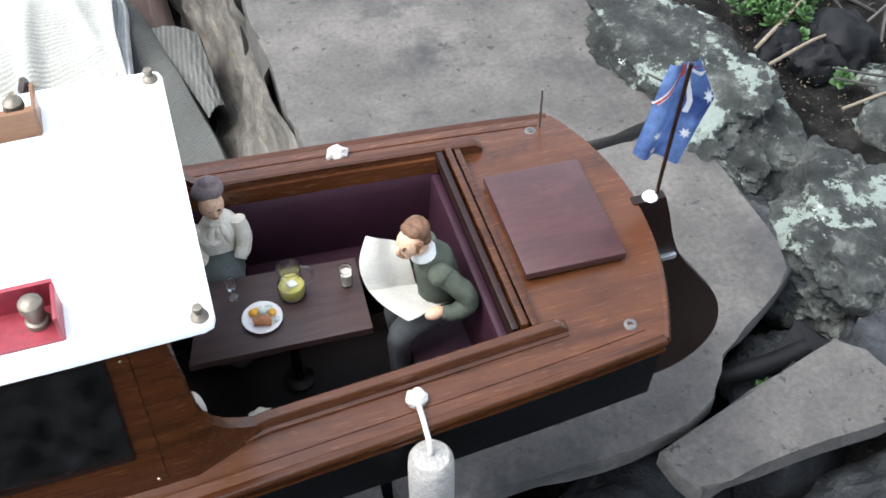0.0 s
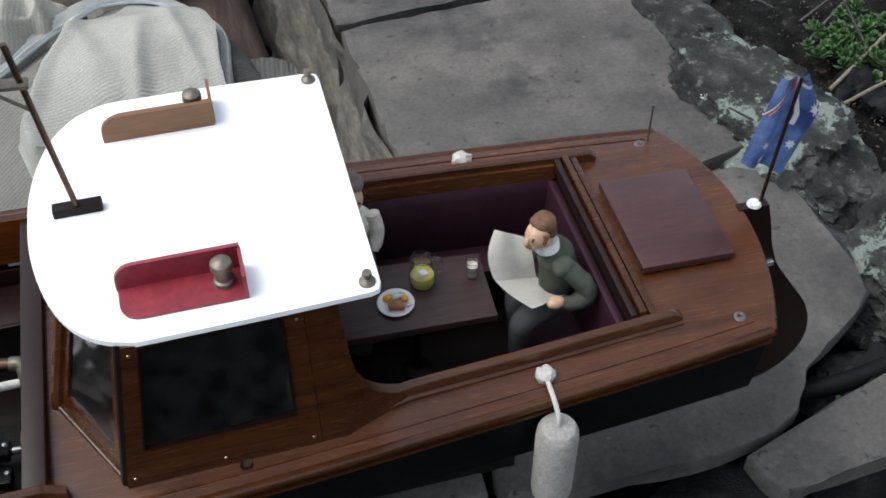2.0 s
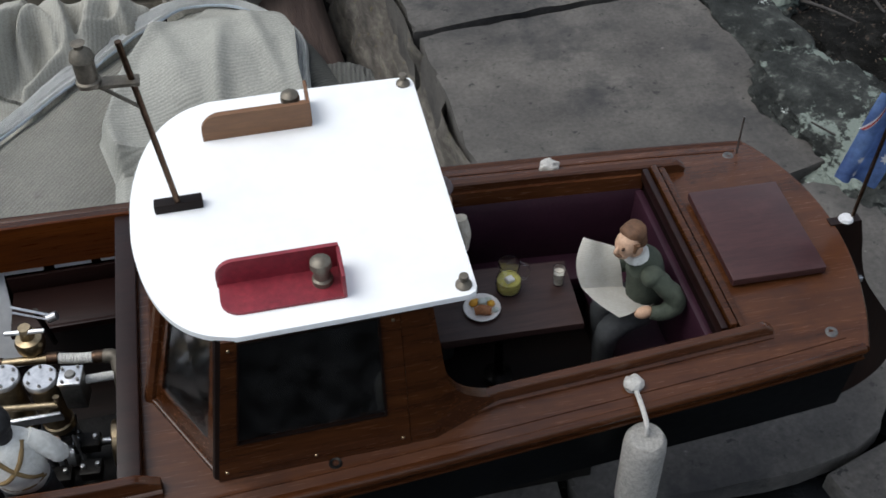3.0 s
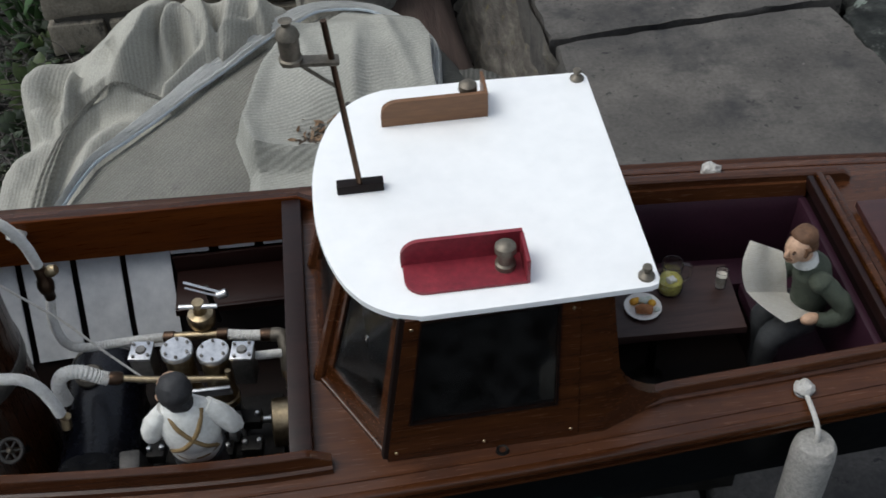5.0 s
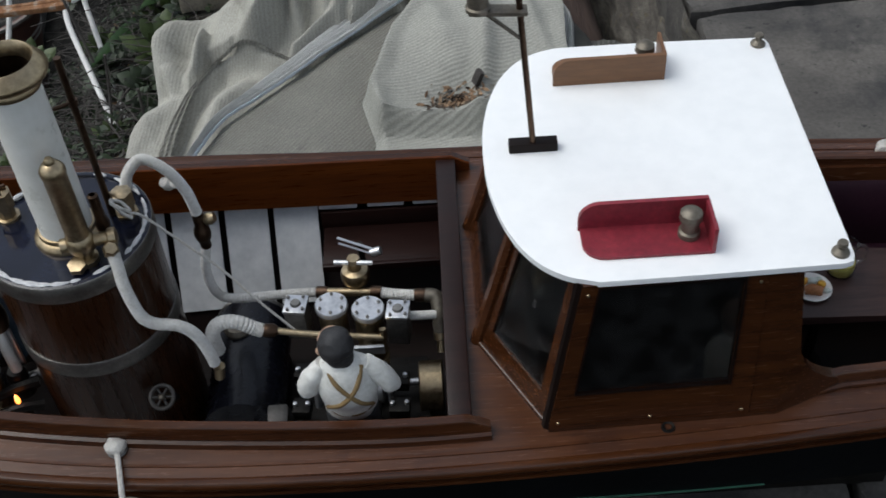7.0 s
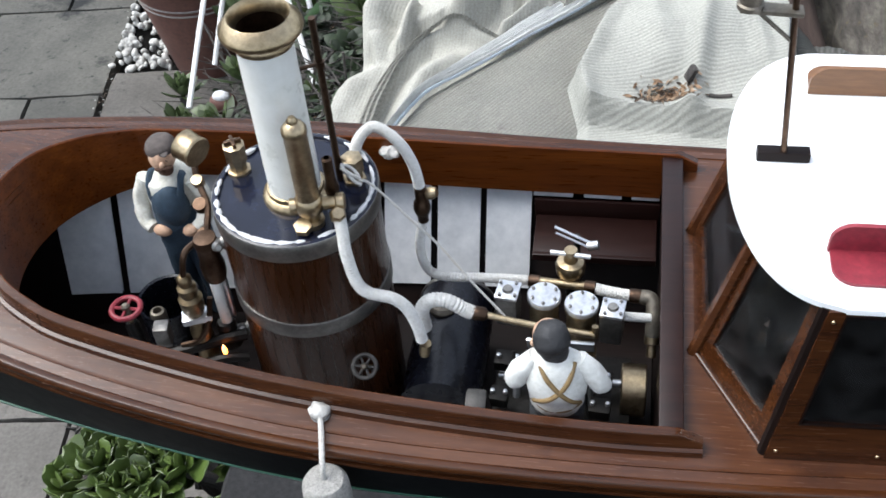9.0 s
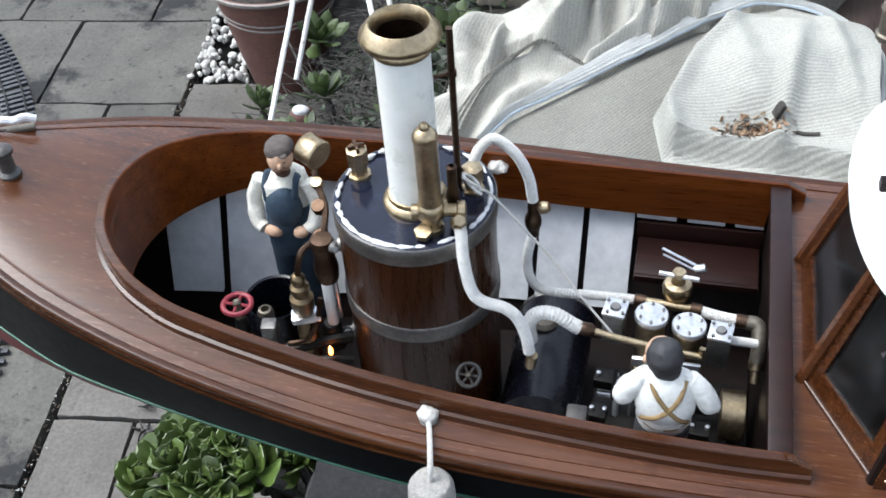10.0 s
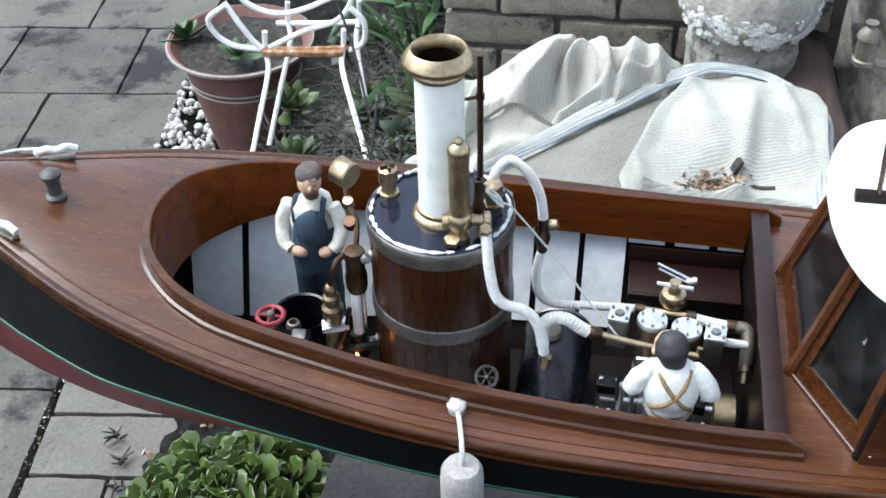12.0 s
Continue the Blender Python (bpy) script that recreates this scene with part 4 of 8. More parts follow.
# path of square slabs
TURN_PATH = radians(7.0)
EX, EY = Vector((math.cos(TURN_PATH), math.sin(TURN_PATH), 0)), Vector((-math.sin(TURN_PATH), math.cos(TURN_PATH), 0))
ORIGIN = Vector((-1.30, 1.545, 0))


def on_path(u, v):
    p = ORIGIN + EX * u + EY * v
    return (p.x, p.y)


path_ob = tagged(new("path"), "garden path of weathered square grey slabs", "path", kind="structure")
k = 0
for row in range(-5, 5):
    shift = 0.0 if row % 2 == 0 else 0.19
    for col in range(0, 6):
        u1 = -0.388 * col - shift if col or shift else 0.0
        u0 = u1 - 0.388
        if col == 0 and shift:
            stone_slab("path_slab", [on_path(-shift + 0.0035, row * 0.388 + 0.0035), on_path(-0.006, row * 0.388 + 0.005), on_path(-0.006, row * 0.388 + 0.3845), on_path(-shift + 0.005, row * 0.388 + 0.3845)], -0.86, -0.82, PATH_PAVING, "", path_ob, k, 0.0015, 0.004)
        stone_slab("path_slab", [on_path(u0 + 0.0035, row * 0.388 + 0.0035), on_path(u1 - 0.0035, row * 0.388 + 0.0035), on_path(u1 - 0.005, row * 0.388 + 0.3845), on_path(u0 + 0.005, row * 0.388 + 0.3845)], -0.86, -0.82 + 0.002 * ((k * 7) % 3), PATH_PAVING, "", path_ob, k, 0.0015, 0.004)
        k += 1
for v0, v1, us in ((-0.38, 0.085, [(0.014, 0.42)]), (-0.84, -0.39, [(0.014, 0.40)]), (-1.0, -0.85, [(0.014, 0.40)]), (-1.45, -1.01, [(0.014, 0.172), (0.18, 0.5)]), (-1.9, -1.46, [(0.014, 0.40)]), (0.44, 0.85, [(0.014, 0.3)])):
    for u0, u1 in us:
        stone_slab("border_slab", [on_path(u0, v0), on_path(u1, v0), on_path(u1, v1), on_path(u0, v1)], -0.86, -0.817, BORDER_PAVING, "", path_ob, k, 0.0015, 0.004)
        k += 1


# ---- boiler, engine and fittings in the well ----
BX, BY, BR = -0.2195, -0.016, 0.0565
boiler = thing("boiler", (BX, BY, 0.149), "upright wood-lagged model boiler with steel bands and white funnel", "boiler")
part("shell", lathe([(0, 0.149), (BR - 0.003, 0.149), (BR - 0.003, 0.376), (0, 0.376)], (BX, BY, 0), seg=48), BLACK_METAL, boiler)
N = 40
b = bmesh.new()
w = math.pi / N * 0.997
rows = []
for r, cut in ((BR - 0.002, 1.0), (BR - 0.0004, 1.0), (BR, 0.985)):
    rows.append([(r * math.cos(q), r * math.sin(q)) for q in (-w * cut, 0, w * cut)])
ring = rows[0] + [rows[1][2], rows[2][2], rows[2][1], rows[2][0], rows[1][0]]
prism(ring, 0, 0.216, b)
plank = part("lagging_strip", b, LAGGING, boiler)
plank.parent, plank.matrix_basis = boiler, pose(0, 0, 0.0005)
plank.matrix_parent_inverse.identity()
for k in range(1, N):
    shared("lagging_strip", plank.data, pose(0, 0, 0.0005, 0, 0, 360 * k / N), boiler)
for z, h in ((0.2865, 0.014), (0.3635, 0.0145)):
    part("band", lathe([(BR - 0.001, z), (BR + 0.0008, z), (BR + 0.0014, z + 0.001), (BR + 0.0014, z + h - 0.001), (BR + 0.0008, z + h), (BR - 0.001, z + h)], (BX, BY, 0), seg=64), DULL_STEEL, boiler, "dull steel band")
part("top_plate", lathe([(0, 0.3765), (BR - 0.004, 0.3765), (BR - 0.0032, 0.3785), (BR - 0.001, 0.3788), (BR + 0.0006, 0.378), (BR + 0.0006, 0.374)], (BX, BY, 0), seg=64), BLACK_METAL, boiler, "glossy black boiler top")
bm = bmesh.new()
r_ = random.Random(5)
for k in range(34):
    q = 2 * math.pi * (k + r_.uniform(-0.3, 0.3)) / 34
    if r_.random() < 0.22:
        continue
    span = r_.uniform(0.06, 0.16)
    tube([(BX + (BR - 0.0028) * math.cos(q + d), BY + (BR - 0.0028) * math.sin(q + d), 0.3783 + r_.uniform(0, 0.0006)) for d in (-span, -span / 3, span / 3, span)], 0.0017, 6, 3, bm, radii=[0.0006, r_.uniform(0.0013, 0.0024), r_.uniform(0.0012, 0.0022), 0.0006])
tagged(part("sealant_bead", bm, SEALANT, boiler, "uneven white sealant round the boiler top"), kind="stuff")
FX, FY = -0.2175, -0.0190
funnel = part("funnel", lathe([(0.0155, 0.378), (0.0178, 0.378), (0.0178, 0.506), (0.0155, 0.506), (0.0155, 0.378)], (FX, FY, 0), seg=40), FUNNEL_WHITE, boiler, "white enamelled funnel")
part("funnel_base", lathe([(0.0178, 0.3855), (0.0192, 0.3852), (0.0195, 0.382), (0.0222, 0.3805), (0.0232, 0.378), (0.0232, 0.3762)], (FX, FY, 0), seg=40), BRASS, funnel, "brass base ring")
part("funnel_crown", lathe([(0.0155, 0.5005), (0.0188, 0.5005), (0.0192, 0.503), (0.0184, 0.5045), (0.0206, 0.507), (0.0250, 0.5090), (0.0260, 0.5110), (0.0256, 0.5132), (0.0228, 0.5165), (0.0202, 0.5200), (0.0194, 0.5206), (0.0184, 0.5196), (0.0172, 0.512), (0.0166, 0.5005)], (FX, FY, 0), seg=44), BRASS, funnel, "flared brass funnel cap")
part("funnel_soot", lathe([(0, 0.44), (0.0153, 0.44), (0.0153, 0.512)], (FX, FY, 0), seg=32), COPPER, funnel)
VX, VY = -0.1995, -0.0475
valve = part("safety_valve", lathe([(0.0068, 0.4005), (0.0082, 0.4015), (0.0076, 0.404), (0.0076, 0.453), (0.0082, 0.454), (0.0082, 0.4575), (0.006, 0.461), (0.0034, 0.4625), (0.0034, 0.4645), (0.002, 0.4665), (0, 0.467)], (VX, VY, 0), seg=24), BRASS, boiler, "tall brass safety valve")
part("valve_body", lathe([(0.005, 0.376), (0.0078, 0.376), (0.008, 0.3805), (0.0055, 0.3815), (0.006, 0.386), (0.0092, 0.39), (0.0098, 0.395), (0.0088, 0.4), (0.0068, 0.402)], (VX, VY, 0), seg=20), BRASS, valve)
part("valve_tee", lathe([(0, -0.013), (0.0052, -0.013), (0.0052, -0.004), (0.0066, -0.003), (0.0066, 0.003), (0.0045, 0.004), (0.0045, 0.017), (0.0062, 0.018), (0.0062, 0.0225), (0.0042, 0.0235), (0, 0.0235)], (VX, VY, 0.3935), (0, 90, 12), seg=16), BRASS, valve)
part("valve_nut", lathe([(0, 0), (0.0062, 0), (0.0068, 0.002), (0.0062, 0.005), (0, 0.005)], (VX - 0.004, VY - 0.0085, 0.379), (15, 0, 0), seg=6), BRASS, valve)
for x, y, h, k in ((-0.2635, 0.0, 0.024, 8), (-0.1805, -0.003, 0.020, 6)):
    part("boiler_plug", lathe([(0, 0.376), (0.0085, 0.376), (0.0085, 0.3785), (0.0062, 0.379), (0.0062, 0.376 + h * 0.45), (0.0078, 0.376 + h * 0.47), (0.0078, 0.376 + h), (0.0045, 0.376 + h + 0.0015), (0, 0.376 + h + 0.0015)], (x, y, 0), seg=k), BRASS, boiler, "brass screw plug")
part("plug_cross", box((0.012, 0.0024, 0.004), (-0.2635, 0.0, 0.4025), (0, 0, 30), bevel=0.0006), COPPER, boiler)
part("plug_cross", box((0.012, 0.0024, 0.004), (-0.2635, 0.0, 0.4025), (0, 0, 120), bevel=0.0006), COPPER, boiler)
pipe = part("exhaust_pipe", tube([(-0.1905, -0.0035, 0.376), (-0.1905, -0.0035, 0.508)], 0.0024, 10, 1), COPPER, boiler, "thin brown exhaust pipe")
part("pipe_clip", tube([(-0.1905, -0.0035, 0.474), (-0.2065, -0.012, 0.474)], 0.0014, 6, 1), COPPER, pipe)
part("pipe_clip", lathe([(0.0022, -0.002), (0.0034, -0.002), (0.0034, 0.002), (0.0022, 0.002)], (-0.1905, -0.0035, 0.474), seg=12), COPPER, pipe)
part("pipe_collar", lathe([(0.002, 0), (0.0045, 0), (0.005, 0.006), (0.0036, 0.012), (0.0036, 0.03), (0.002, 0.031)], (-0.1875, -0.0325, 0.3905), seg=12), COPPER, pipe)
# gauge and water column at the forward side
gauge = part("pressure_gauge", lathe([(0, -0.0075), (0.011, -0.0075), (0.0118, -0.006), (0.0112, -0.0045), (0.0112, 0.0065), (0.0118, 0.0075), (0.010, 0.008), (0.0098, 0.0066), (0, 0.0066)], (-0.3025, 0.014, 0.3825), (-82, 0, 62), seg=28), BRASS, boiler, "round brass pressure gauge seen from behind")
part("gauge_pipe", tube([(-0.3015, 0.010, 0.3715), (-0.298, 0.002, 0.362), (-0.289, -0.012, 0.353), (-0.286, -0.028, 0.345), (-0.2855, -0.034, 0.325)], 0.0026, 8, 6), COPPER, gauge)
for k, (z, rr) in enumerate(((0.362, 0.0042), (0.352, 0.005), (0.335, 0.0062))):
    part("gauge_union", lathe([(0, -0.004), (rr, -0.004), (rr * 1.1, -0.002), (rr * 1.1, 0.002), (rr, 0.004), (0, 0.004)], (-0.298 + 0.004 * k, 0.002 - 0.014 * k, z), (25, 0, 0), seg=10), BRASS if k == 0 else COPPER, gauge)
column = part("water_gauge", lathe([(0, 0.305), (0.0075, 0.305), (0.0088, 0.31), (0.0092, 0.32), (0.0078, 0.326), (0.008, 0.338), (0.0092, 0.341), (0.008, 0.346), (0, 0.347)], (-0.2855, -0.0375, 0), seg=14), COPPER, boiler, "water gauge with a glass tube between bronze fittings")
part("gauge_tube", lathe([(0, 0.258), (0.0042, 0.258), (0.0042, 0.306), (0, 0.306)], (-0.2865, -0.040, 0), seg=14), FUNNEL_WHITE, column, "pale glass tube")
part("gauge_guard", box((0.012, 0.003, 0.046), (-0.2865, -0.0345, 0.283), bevel=0.0008), STEEL, column)
part("gauge_foot", lathe([(0, 0.236), (0.009, 0.236), (0.0095, 0.242), (0.0075, 0.246), (0.0075, 0.258), (0.006, 0.26), (0, 0.26)], (-0.2875, -0.041, 0), seg=12), GUNMETAL, column)
for z in (0.246, 0.338):
    part("gauge_arm", lathe([(0, 0), (0.0038, 0), (0.0038, 0.012), (0.006, 0.013), (0.006, 0.018), (0, 0.018)], (-0.2855, -0.038, z), (0, 80, 12), seg=10), DULL_STEEL, column)
    part("gauge_cock", lathe([(0, -0.007), (0.0042, -0.007), (0.005, -0.003), (0.0042, 0.002), (0.0022, 0.003), (0.0022, 0.007), (0, 0.007)], (-0.276, -0.040, z + 0.003), (60, 0, 30), seg=10), DULL_STEEL, column)
part("feed_pipe", tube([(-0.291, -0.036, 0.342), (-0.299, -0.046, 0.338), (-0.303, -0.05, 0.322), (-0.304, -0.05, 0.308)], 0.0024, 8, 6), COPPER, column)
part("drain_pipe", tube([(-0.291, -0.046, 0.292), (-0.295, -0.054, 0.27), (-0.304, -0.058, 0.256), (-0.318, -0.059, 0.25)], 0.0022, 8, 6), COPPER, column)
pump = thing("feed_pump", (-0.304, -0.05, 0.149), "small brass hand feed pump beside the boiler", "pump")
part("pump_barrel", lathe([(0, 0.149), (0.008, 0.149), (0.008, 0.262), (0.0062, 0.266), (0.0068, 0.282), (0.0085, 0.284), (0.009, 0.2955), (0.006, 0.298), (0.0072, 0.302), (0.0072, 0.307), (0.0048, 0.309), (0.0055, 0.312), (0.0055, 0.316), (0.003, 0.319), (0, 0.32)], (-0.304, -0.05, 0), seg=16), DULL_BRASS, pump)
part("pump_flange", box((0.022, 0.013, 0.006), (-0.303, -0.051, 0.276), (0, 0, 20), bevel=0.002), STEEL, pump)
part("pump_lever", tube([(-0.332, -0.063, 0.243), (-0.31, -0.058, 0.247), (-0.286, -0.05, 0.251), (-0.272, -0.044, 0.25)], 0.0045, 8, 6), GUNMETAL, pump, "dark iron lever")
part("lever_tip", box((0.012, 0.007, 0.005), (-0.335, -0.064, 0.243), (0, 0, 15), bevel=0.0012), STEEL, pump)
part("pump_block", box((0.012, 0.012, 0.02), (-0.336, -0.05, 0.251), (0, 0, 10), bevel=0.002), DULL_STEEL, pump)
tank = thing("water_tank", (-0.345, -0.012, 0.149), "open black round tank on the well floor", "tank")
part("tank_wall", lathe([(0, 0.16), (0.0225, 0.16), (0.0225, 0.248), (0.0245, 0.249), (0.0245, 0.149), (0, 0.149)], (-0.345, -0.012, 0), seg=36), DRUM_BLACK, tank)
part("tank_cap", lathe([(0, 0.225), (0.006, 0.225), (0.0065, 0.247), (0.0052, 0.25), (0.0035, 0.2505), (0.003, 0.245), (0, 0.245)], (-0.347, -0.03, 0.003), seg=16), LAMP_GREY, tank)


def handwheel(name, at, r, mat, label, tilt=(0, 0, 0), spokes=6, stem=0.03):
    hub = thing(name, at, label, "valve")
    m = pose(*at, *tilt)
    bm = tube([m @ Vector((r * math.cos(q), r * math.sin(q), 0)) for q in np.linspace(0, 2 * math.pi, 25)], r * 0.2, 8, 1)
    part("rim", bm, mat, hub)
    for k in range(spokes):
        q = 2 * math.pi * k / spokes
        part("spoke", tube([m @ Vector((0, 0, 0)), m @ Vector((r * 0.9 * math.cos(q), r * 0.9 * math.sin(q), 0))], r * 0.12, 6, 1), mat, hub)
    part("hub", lathe([(0, -0.004), (r * 0.3, -0.004), (r * 0.3, 0.003), (r * 0.16, 0.0045), (0, 0.0045)], at, tilt, seg=14), LAMP_GREY, hub)
    part("stem", tube([m @ Vector((0, 0, -0.003)), m @ Vector((0, 0, -stem))], r * 0.22, 8, 1), BRASS, hub)
    part("valve_bonnet", lathe([(0, -stem - 0.02), (r * 0.5, -stem - 0.02), (r * 0.5, -stem), (r * 0.35, -stem + 0.004), (0, -stem + 0.004)], at, tilt, seg=10), GUNMETAL, hub)
    return hub


handwheel("red_handwheel", (-0.3575, -0.051, 0.279), 0.0108, LIGHTBOX_RED, "red painted round valve handwheel", stem=0.018, spokes=4)
handwheel("grey_handwheel", (-0.176, -0.068, 0.252), 0.0085, IRON, "grey spoked valve handwheel before the boiler", (38, 0, 0))

# flexible lagged steam pipes
steam = thing("lagged_steam_pipe", (-0.178, -0.05, 0.39), "white string-lagged steam pipe from boiler to separator", "pipe")
part("lagging", tube([(-0.1795, -0.0515, 0.389), (-0.1775, -0.0575, 0.378), (-0.1755, -0.0635, 0.366), (-0.1705, -0.068, 0.344), (-0.163, -0.0685, 0.334), (-0.148, -0.066, 0.327), (-0.139, -0.065, 0.316), (-0.1335, -0.065, 0.298), (-0.1315, -0.065, 0.283)], 0.0041, 12, 24, bumps=0.06), HOSE, steam)
part("pipe_end", lathe([(0, 0), (0.004, 0), (0.0042, 0.012), (0, 0.012)], (-0.1310, -0.065, 0.268), (0, 8, 0), seg=12), BRASS, steam)
part("union_nut", lathe([(0, 0), (0.0056, 0), (0.0056, 0.007), (0.0042, 0.009), (0, 0.009)], (-0.1815, -0.0495, 0.386), (30, 20, 0), seg=6), BRASS, steam)
second = thing("lagged_exhaust_pipe", (-0.181, 0.03, 0.385), "white string-lagged pipe from boiler down to engine", "pipe")
part("lagging", tube([(-0.185, 0.018, 0.379), (-0.181, 0.024, 0.390), (-0.171, 0.03, 0.396), (-0.156, 0.03, 0.384), (-0.147, 0.03, 0.364), (-0.1435, 0.03, 0.341)], 0.0039, 12, 26, bumps=0.09), HOSE, second)
check = part("check_valve", lathe([(0, 0), (0.0042, 0), (0.0042, 0.007), (0.0058, 0.009), (0.0066, 0.014), (0.0058, 0.019), (0.0042, 0.021), (0.0045, 0.033), (0, 0.033)], (-0.1435, 0.03, 0.307), seg=14), COPPER, second, "bronze check valve")
part("check_cap", lathe([(0, 0), (0.0042, 0), (0.005, 0.004), (0.0035, 0.008), (0, 0.008)], (-0.139, 0.03, 0.334), (0, 70, 0), seg=10), BRASS, check)
part("lower_lagging", tube([(-0.1435, 0.03, 0.309), (-0.1475, 0.026, 0.285), (-0.143, 0.02, 0.267), (-0.13, 0.016, 0.262), (-0.1, 0.012, 0.267), (-0.078, 0.008, 0.272), (-0.063, 0.006, 0.274)], 0.0036, 12, 26, bumps=0.1), HOSE, second)
third = thing("lagged_engine_pipe", (-0.134, -0.04, 0.274), "white string-lagged pipe feeding the engine", "pipe")
part("lagging", tube([(-0.1345, -0.04, 0.266), (-0.1355, -0.04, 0.285), (-0.129, -0.04, 0.2965), (-0.117, -0.04, 0.298), (-0.105, -0.04, 0.29), (-0.099, -0.04, 0.2865)], 0.0052, 12, 10, bumps=0.07), HOSE, third)
part("union", lathe([(0, 0), (0.0042, 0), (0.0052, 0.003), (0.0052, 0.009), (0.0036, 0.012), (0, 0.012)], (-0.1, -0.04, 0.287), (0, 97, 0), seg=12), COPPER, third)
part("brass_pipe", tube([(-0.09, -0.04, 0.2855), (-0.06, -0.043, 0.282), (-0.012, -0.046, 0.278)], 0.0026, 10, 4), BRASS, third)
part("pipe_drop", tube([(-0.012, -0.046, 0.276), (-0.012, -0.044, 0.285)], 0.0024, 8, 1), BRASS, third)
cord = thing("white_cord", (-0.181, -0.02, 0.398), "thin white cord tied to the boiler and stretched to the engine", "cord")
part("line", tube([(-0.172, -0.022, 0.3935), (-0.164, -0.021, 0.389), (-0.142, -0.022, 0.362), (-0.121, -0.023, 0.335), (-0.1, -0.03, 0.309), (-0.075, -0.04, 0.284)], 0.0009, 6, 4), ROPE_WHITE, cord)
part("knot", tube([(-0.184, -0.018, 0.4), (-0.177, -0.022, 0.3985), (-0.172, -0.02, 0.3935), (-0.178, -0.014, 0.3965), (-0.184, -0.016, 0.4), (-0.175, -0.024, 0.395), (-0.17, -0.024, 0.391)], 0.0013, 6, 6), ROPE_WHITE, cord)

# black condenser drum lying athwart
drum = thing("condenser_drum", (-0.126, -0.01, 0.149), "black painted horizontal drum beside the boiler", "drum")
part("drum_body", lathe([(0, -0.054), (0.029, -0.054), (0.0305, -0.053), (0.0305, 0.053), (0.029, 0.054), (0, 0.054)], (-0.126, -0.008, 0.198), (-90, 0, 0), seg=40), DRUM_BLACK, drum)
part("drum_lip", lathe([(0.0285, -0.0545), (0.0308, -0.056), (0.0315, -0.054), (0.0308, -0.0525)], (-0.126, -0.008, 0.198), (90, 0, 0), seg=40), DULL_STEEL, drum)
part("drum_cap", lathe([(0, 0), (0.011, 0), (0.0115, 0.004), (0.009, 0.007), (0, 0.0075)], (-0.132, 0.014, 0.2265), seg=18), LAMP_GREY, drum, "grey metal cap")
part("drum_cradle", box((0.05, 0.09, 0.03), (-0.126, -0.008, 0.164), bevel=0.002), GUNMETAL, drum)
part("drum_strap", box((0.016, 0.02, 0.05), (-0.096, -0.062, 0.2), (20, 0, 0), bevel=0.003), IRON, drum)

# twin engine
engine = thing("steam_engine", (-0.036, -0.024, 0.149), "twin-cylinder model steam engine of brass and steel", "steam engine")
part("bed_plate", box((0.105, 0.075, 0.006), (-0.036, -0.024, 0.178), bevel=0.001), GUNMETAL, engine)
part("engine_bearer", box((0.10, 0.06, 0.026), (-0.036, -0.024, 0.162)), SHADE_DARK_WOOD, engine)
for x, y in ((-0.0495, -0.0215), (-0.0225, -0.0275)):
    cyl = part("cylinder", lathe([(0, 0.232), (0.0118, 0.232), (0.0118, 0.238), (0.0105, 0.239), (0.0105, 0.283), (0.0118, 0.284), (0.0118, 0.2865), (0, 0.2865)], (x, y, 0), seg=28), BRASS, engine, "brass clad cylinder")
    part("cylinder_cover", lathe([(0, 0.2864), (0.0122, 0.2864), (0.0122, 0.2895), (0.0115, 0.2905), (0, 0.2905)], (x, y, 0), seg=28), STEEL, cyl, "round steel cover")
    for k in range(6):
        q = math.pi * (k / 3 + 1 / 6)
        part("cover_nut", lathe([(0, 0), (0.0013, 0), (0.0013, 0.0012), (0.0007, 0.0016), (0.0007, 0.0024), (0, 0.0024)], (x + 0.0092 * math.cos(q), y + 0.0092 * math.sin(q), 0.2904), seg=6), DULL_STEEL, cyl)
    part("slide_frame", box((0.022, 0.018, 0.006), (x, y, 0.229), bevel=0.001), GUNMETAL, engine)
    for dx in (-0.009, 0.009):
        for dy in (-0.008, 0.008):
            part("engine_column", tube([(x + dx, y + dy, 0.181), (x + dx * 0.9, y + dy * 0.9, 0.228)], 0.0019, 8, 1), STEEL, engine)
    part("piston_rod", tube([(x, y, 0.195), (x, y, 0.232)], 0.002, 8, 1), STEEL, engine)
    part("crosshead", box((0.009, 0.012, 0.007), (x, y, 0.214), bevel=0.001), DULL_STEEL, engine)
    part("crank_web", lathe([(0, -0.003), (0.011, -0.003), (0.011, 0.003), (0, 0.003)], (x, y, 0.193), (0, 90, 0), seg=20), STEEL, engine)
for x, y in ((-0.0755, -0.0205), (-0.0005, -0.0315)):
    chest = part("valve_chest", box((0.0155, 0.0165, 0.028), (x, y, 0.2755), (0, 0, -8), bevel=0.001), DULL_STEEL, engine, "square steel valve chest")
    part("chest_cover", box((0.0165, 0.0175, 0.0026), (x, y, 0.2905), (0, 0, -8), bevel=0.0007), STEEL, chest)
    part("chest_boss", lathe([(0, 0), (0.0042, 0), (0.0034, 0.002), (0, 0.002)], (x, y, 0.2917), seg=12), DULL_STEEL, chest)
    for dx in (-0.0055, 0.0055):
        for dy in (-0.006, 0.006):
            part("cover_nut", lathe([(0, 0), (0.0013, 0), (0.0011, 0.0022), (0, 0.0022)], (x + dx, y + dy, 0.2917), seg=6), DULL_STEEL, chest)
part("crank_shaft", tube([(-0.085, -0.022, 0.193), (0.012, -0.022, 0.193)], 0.0032, 10, 1), STEEL, engine)
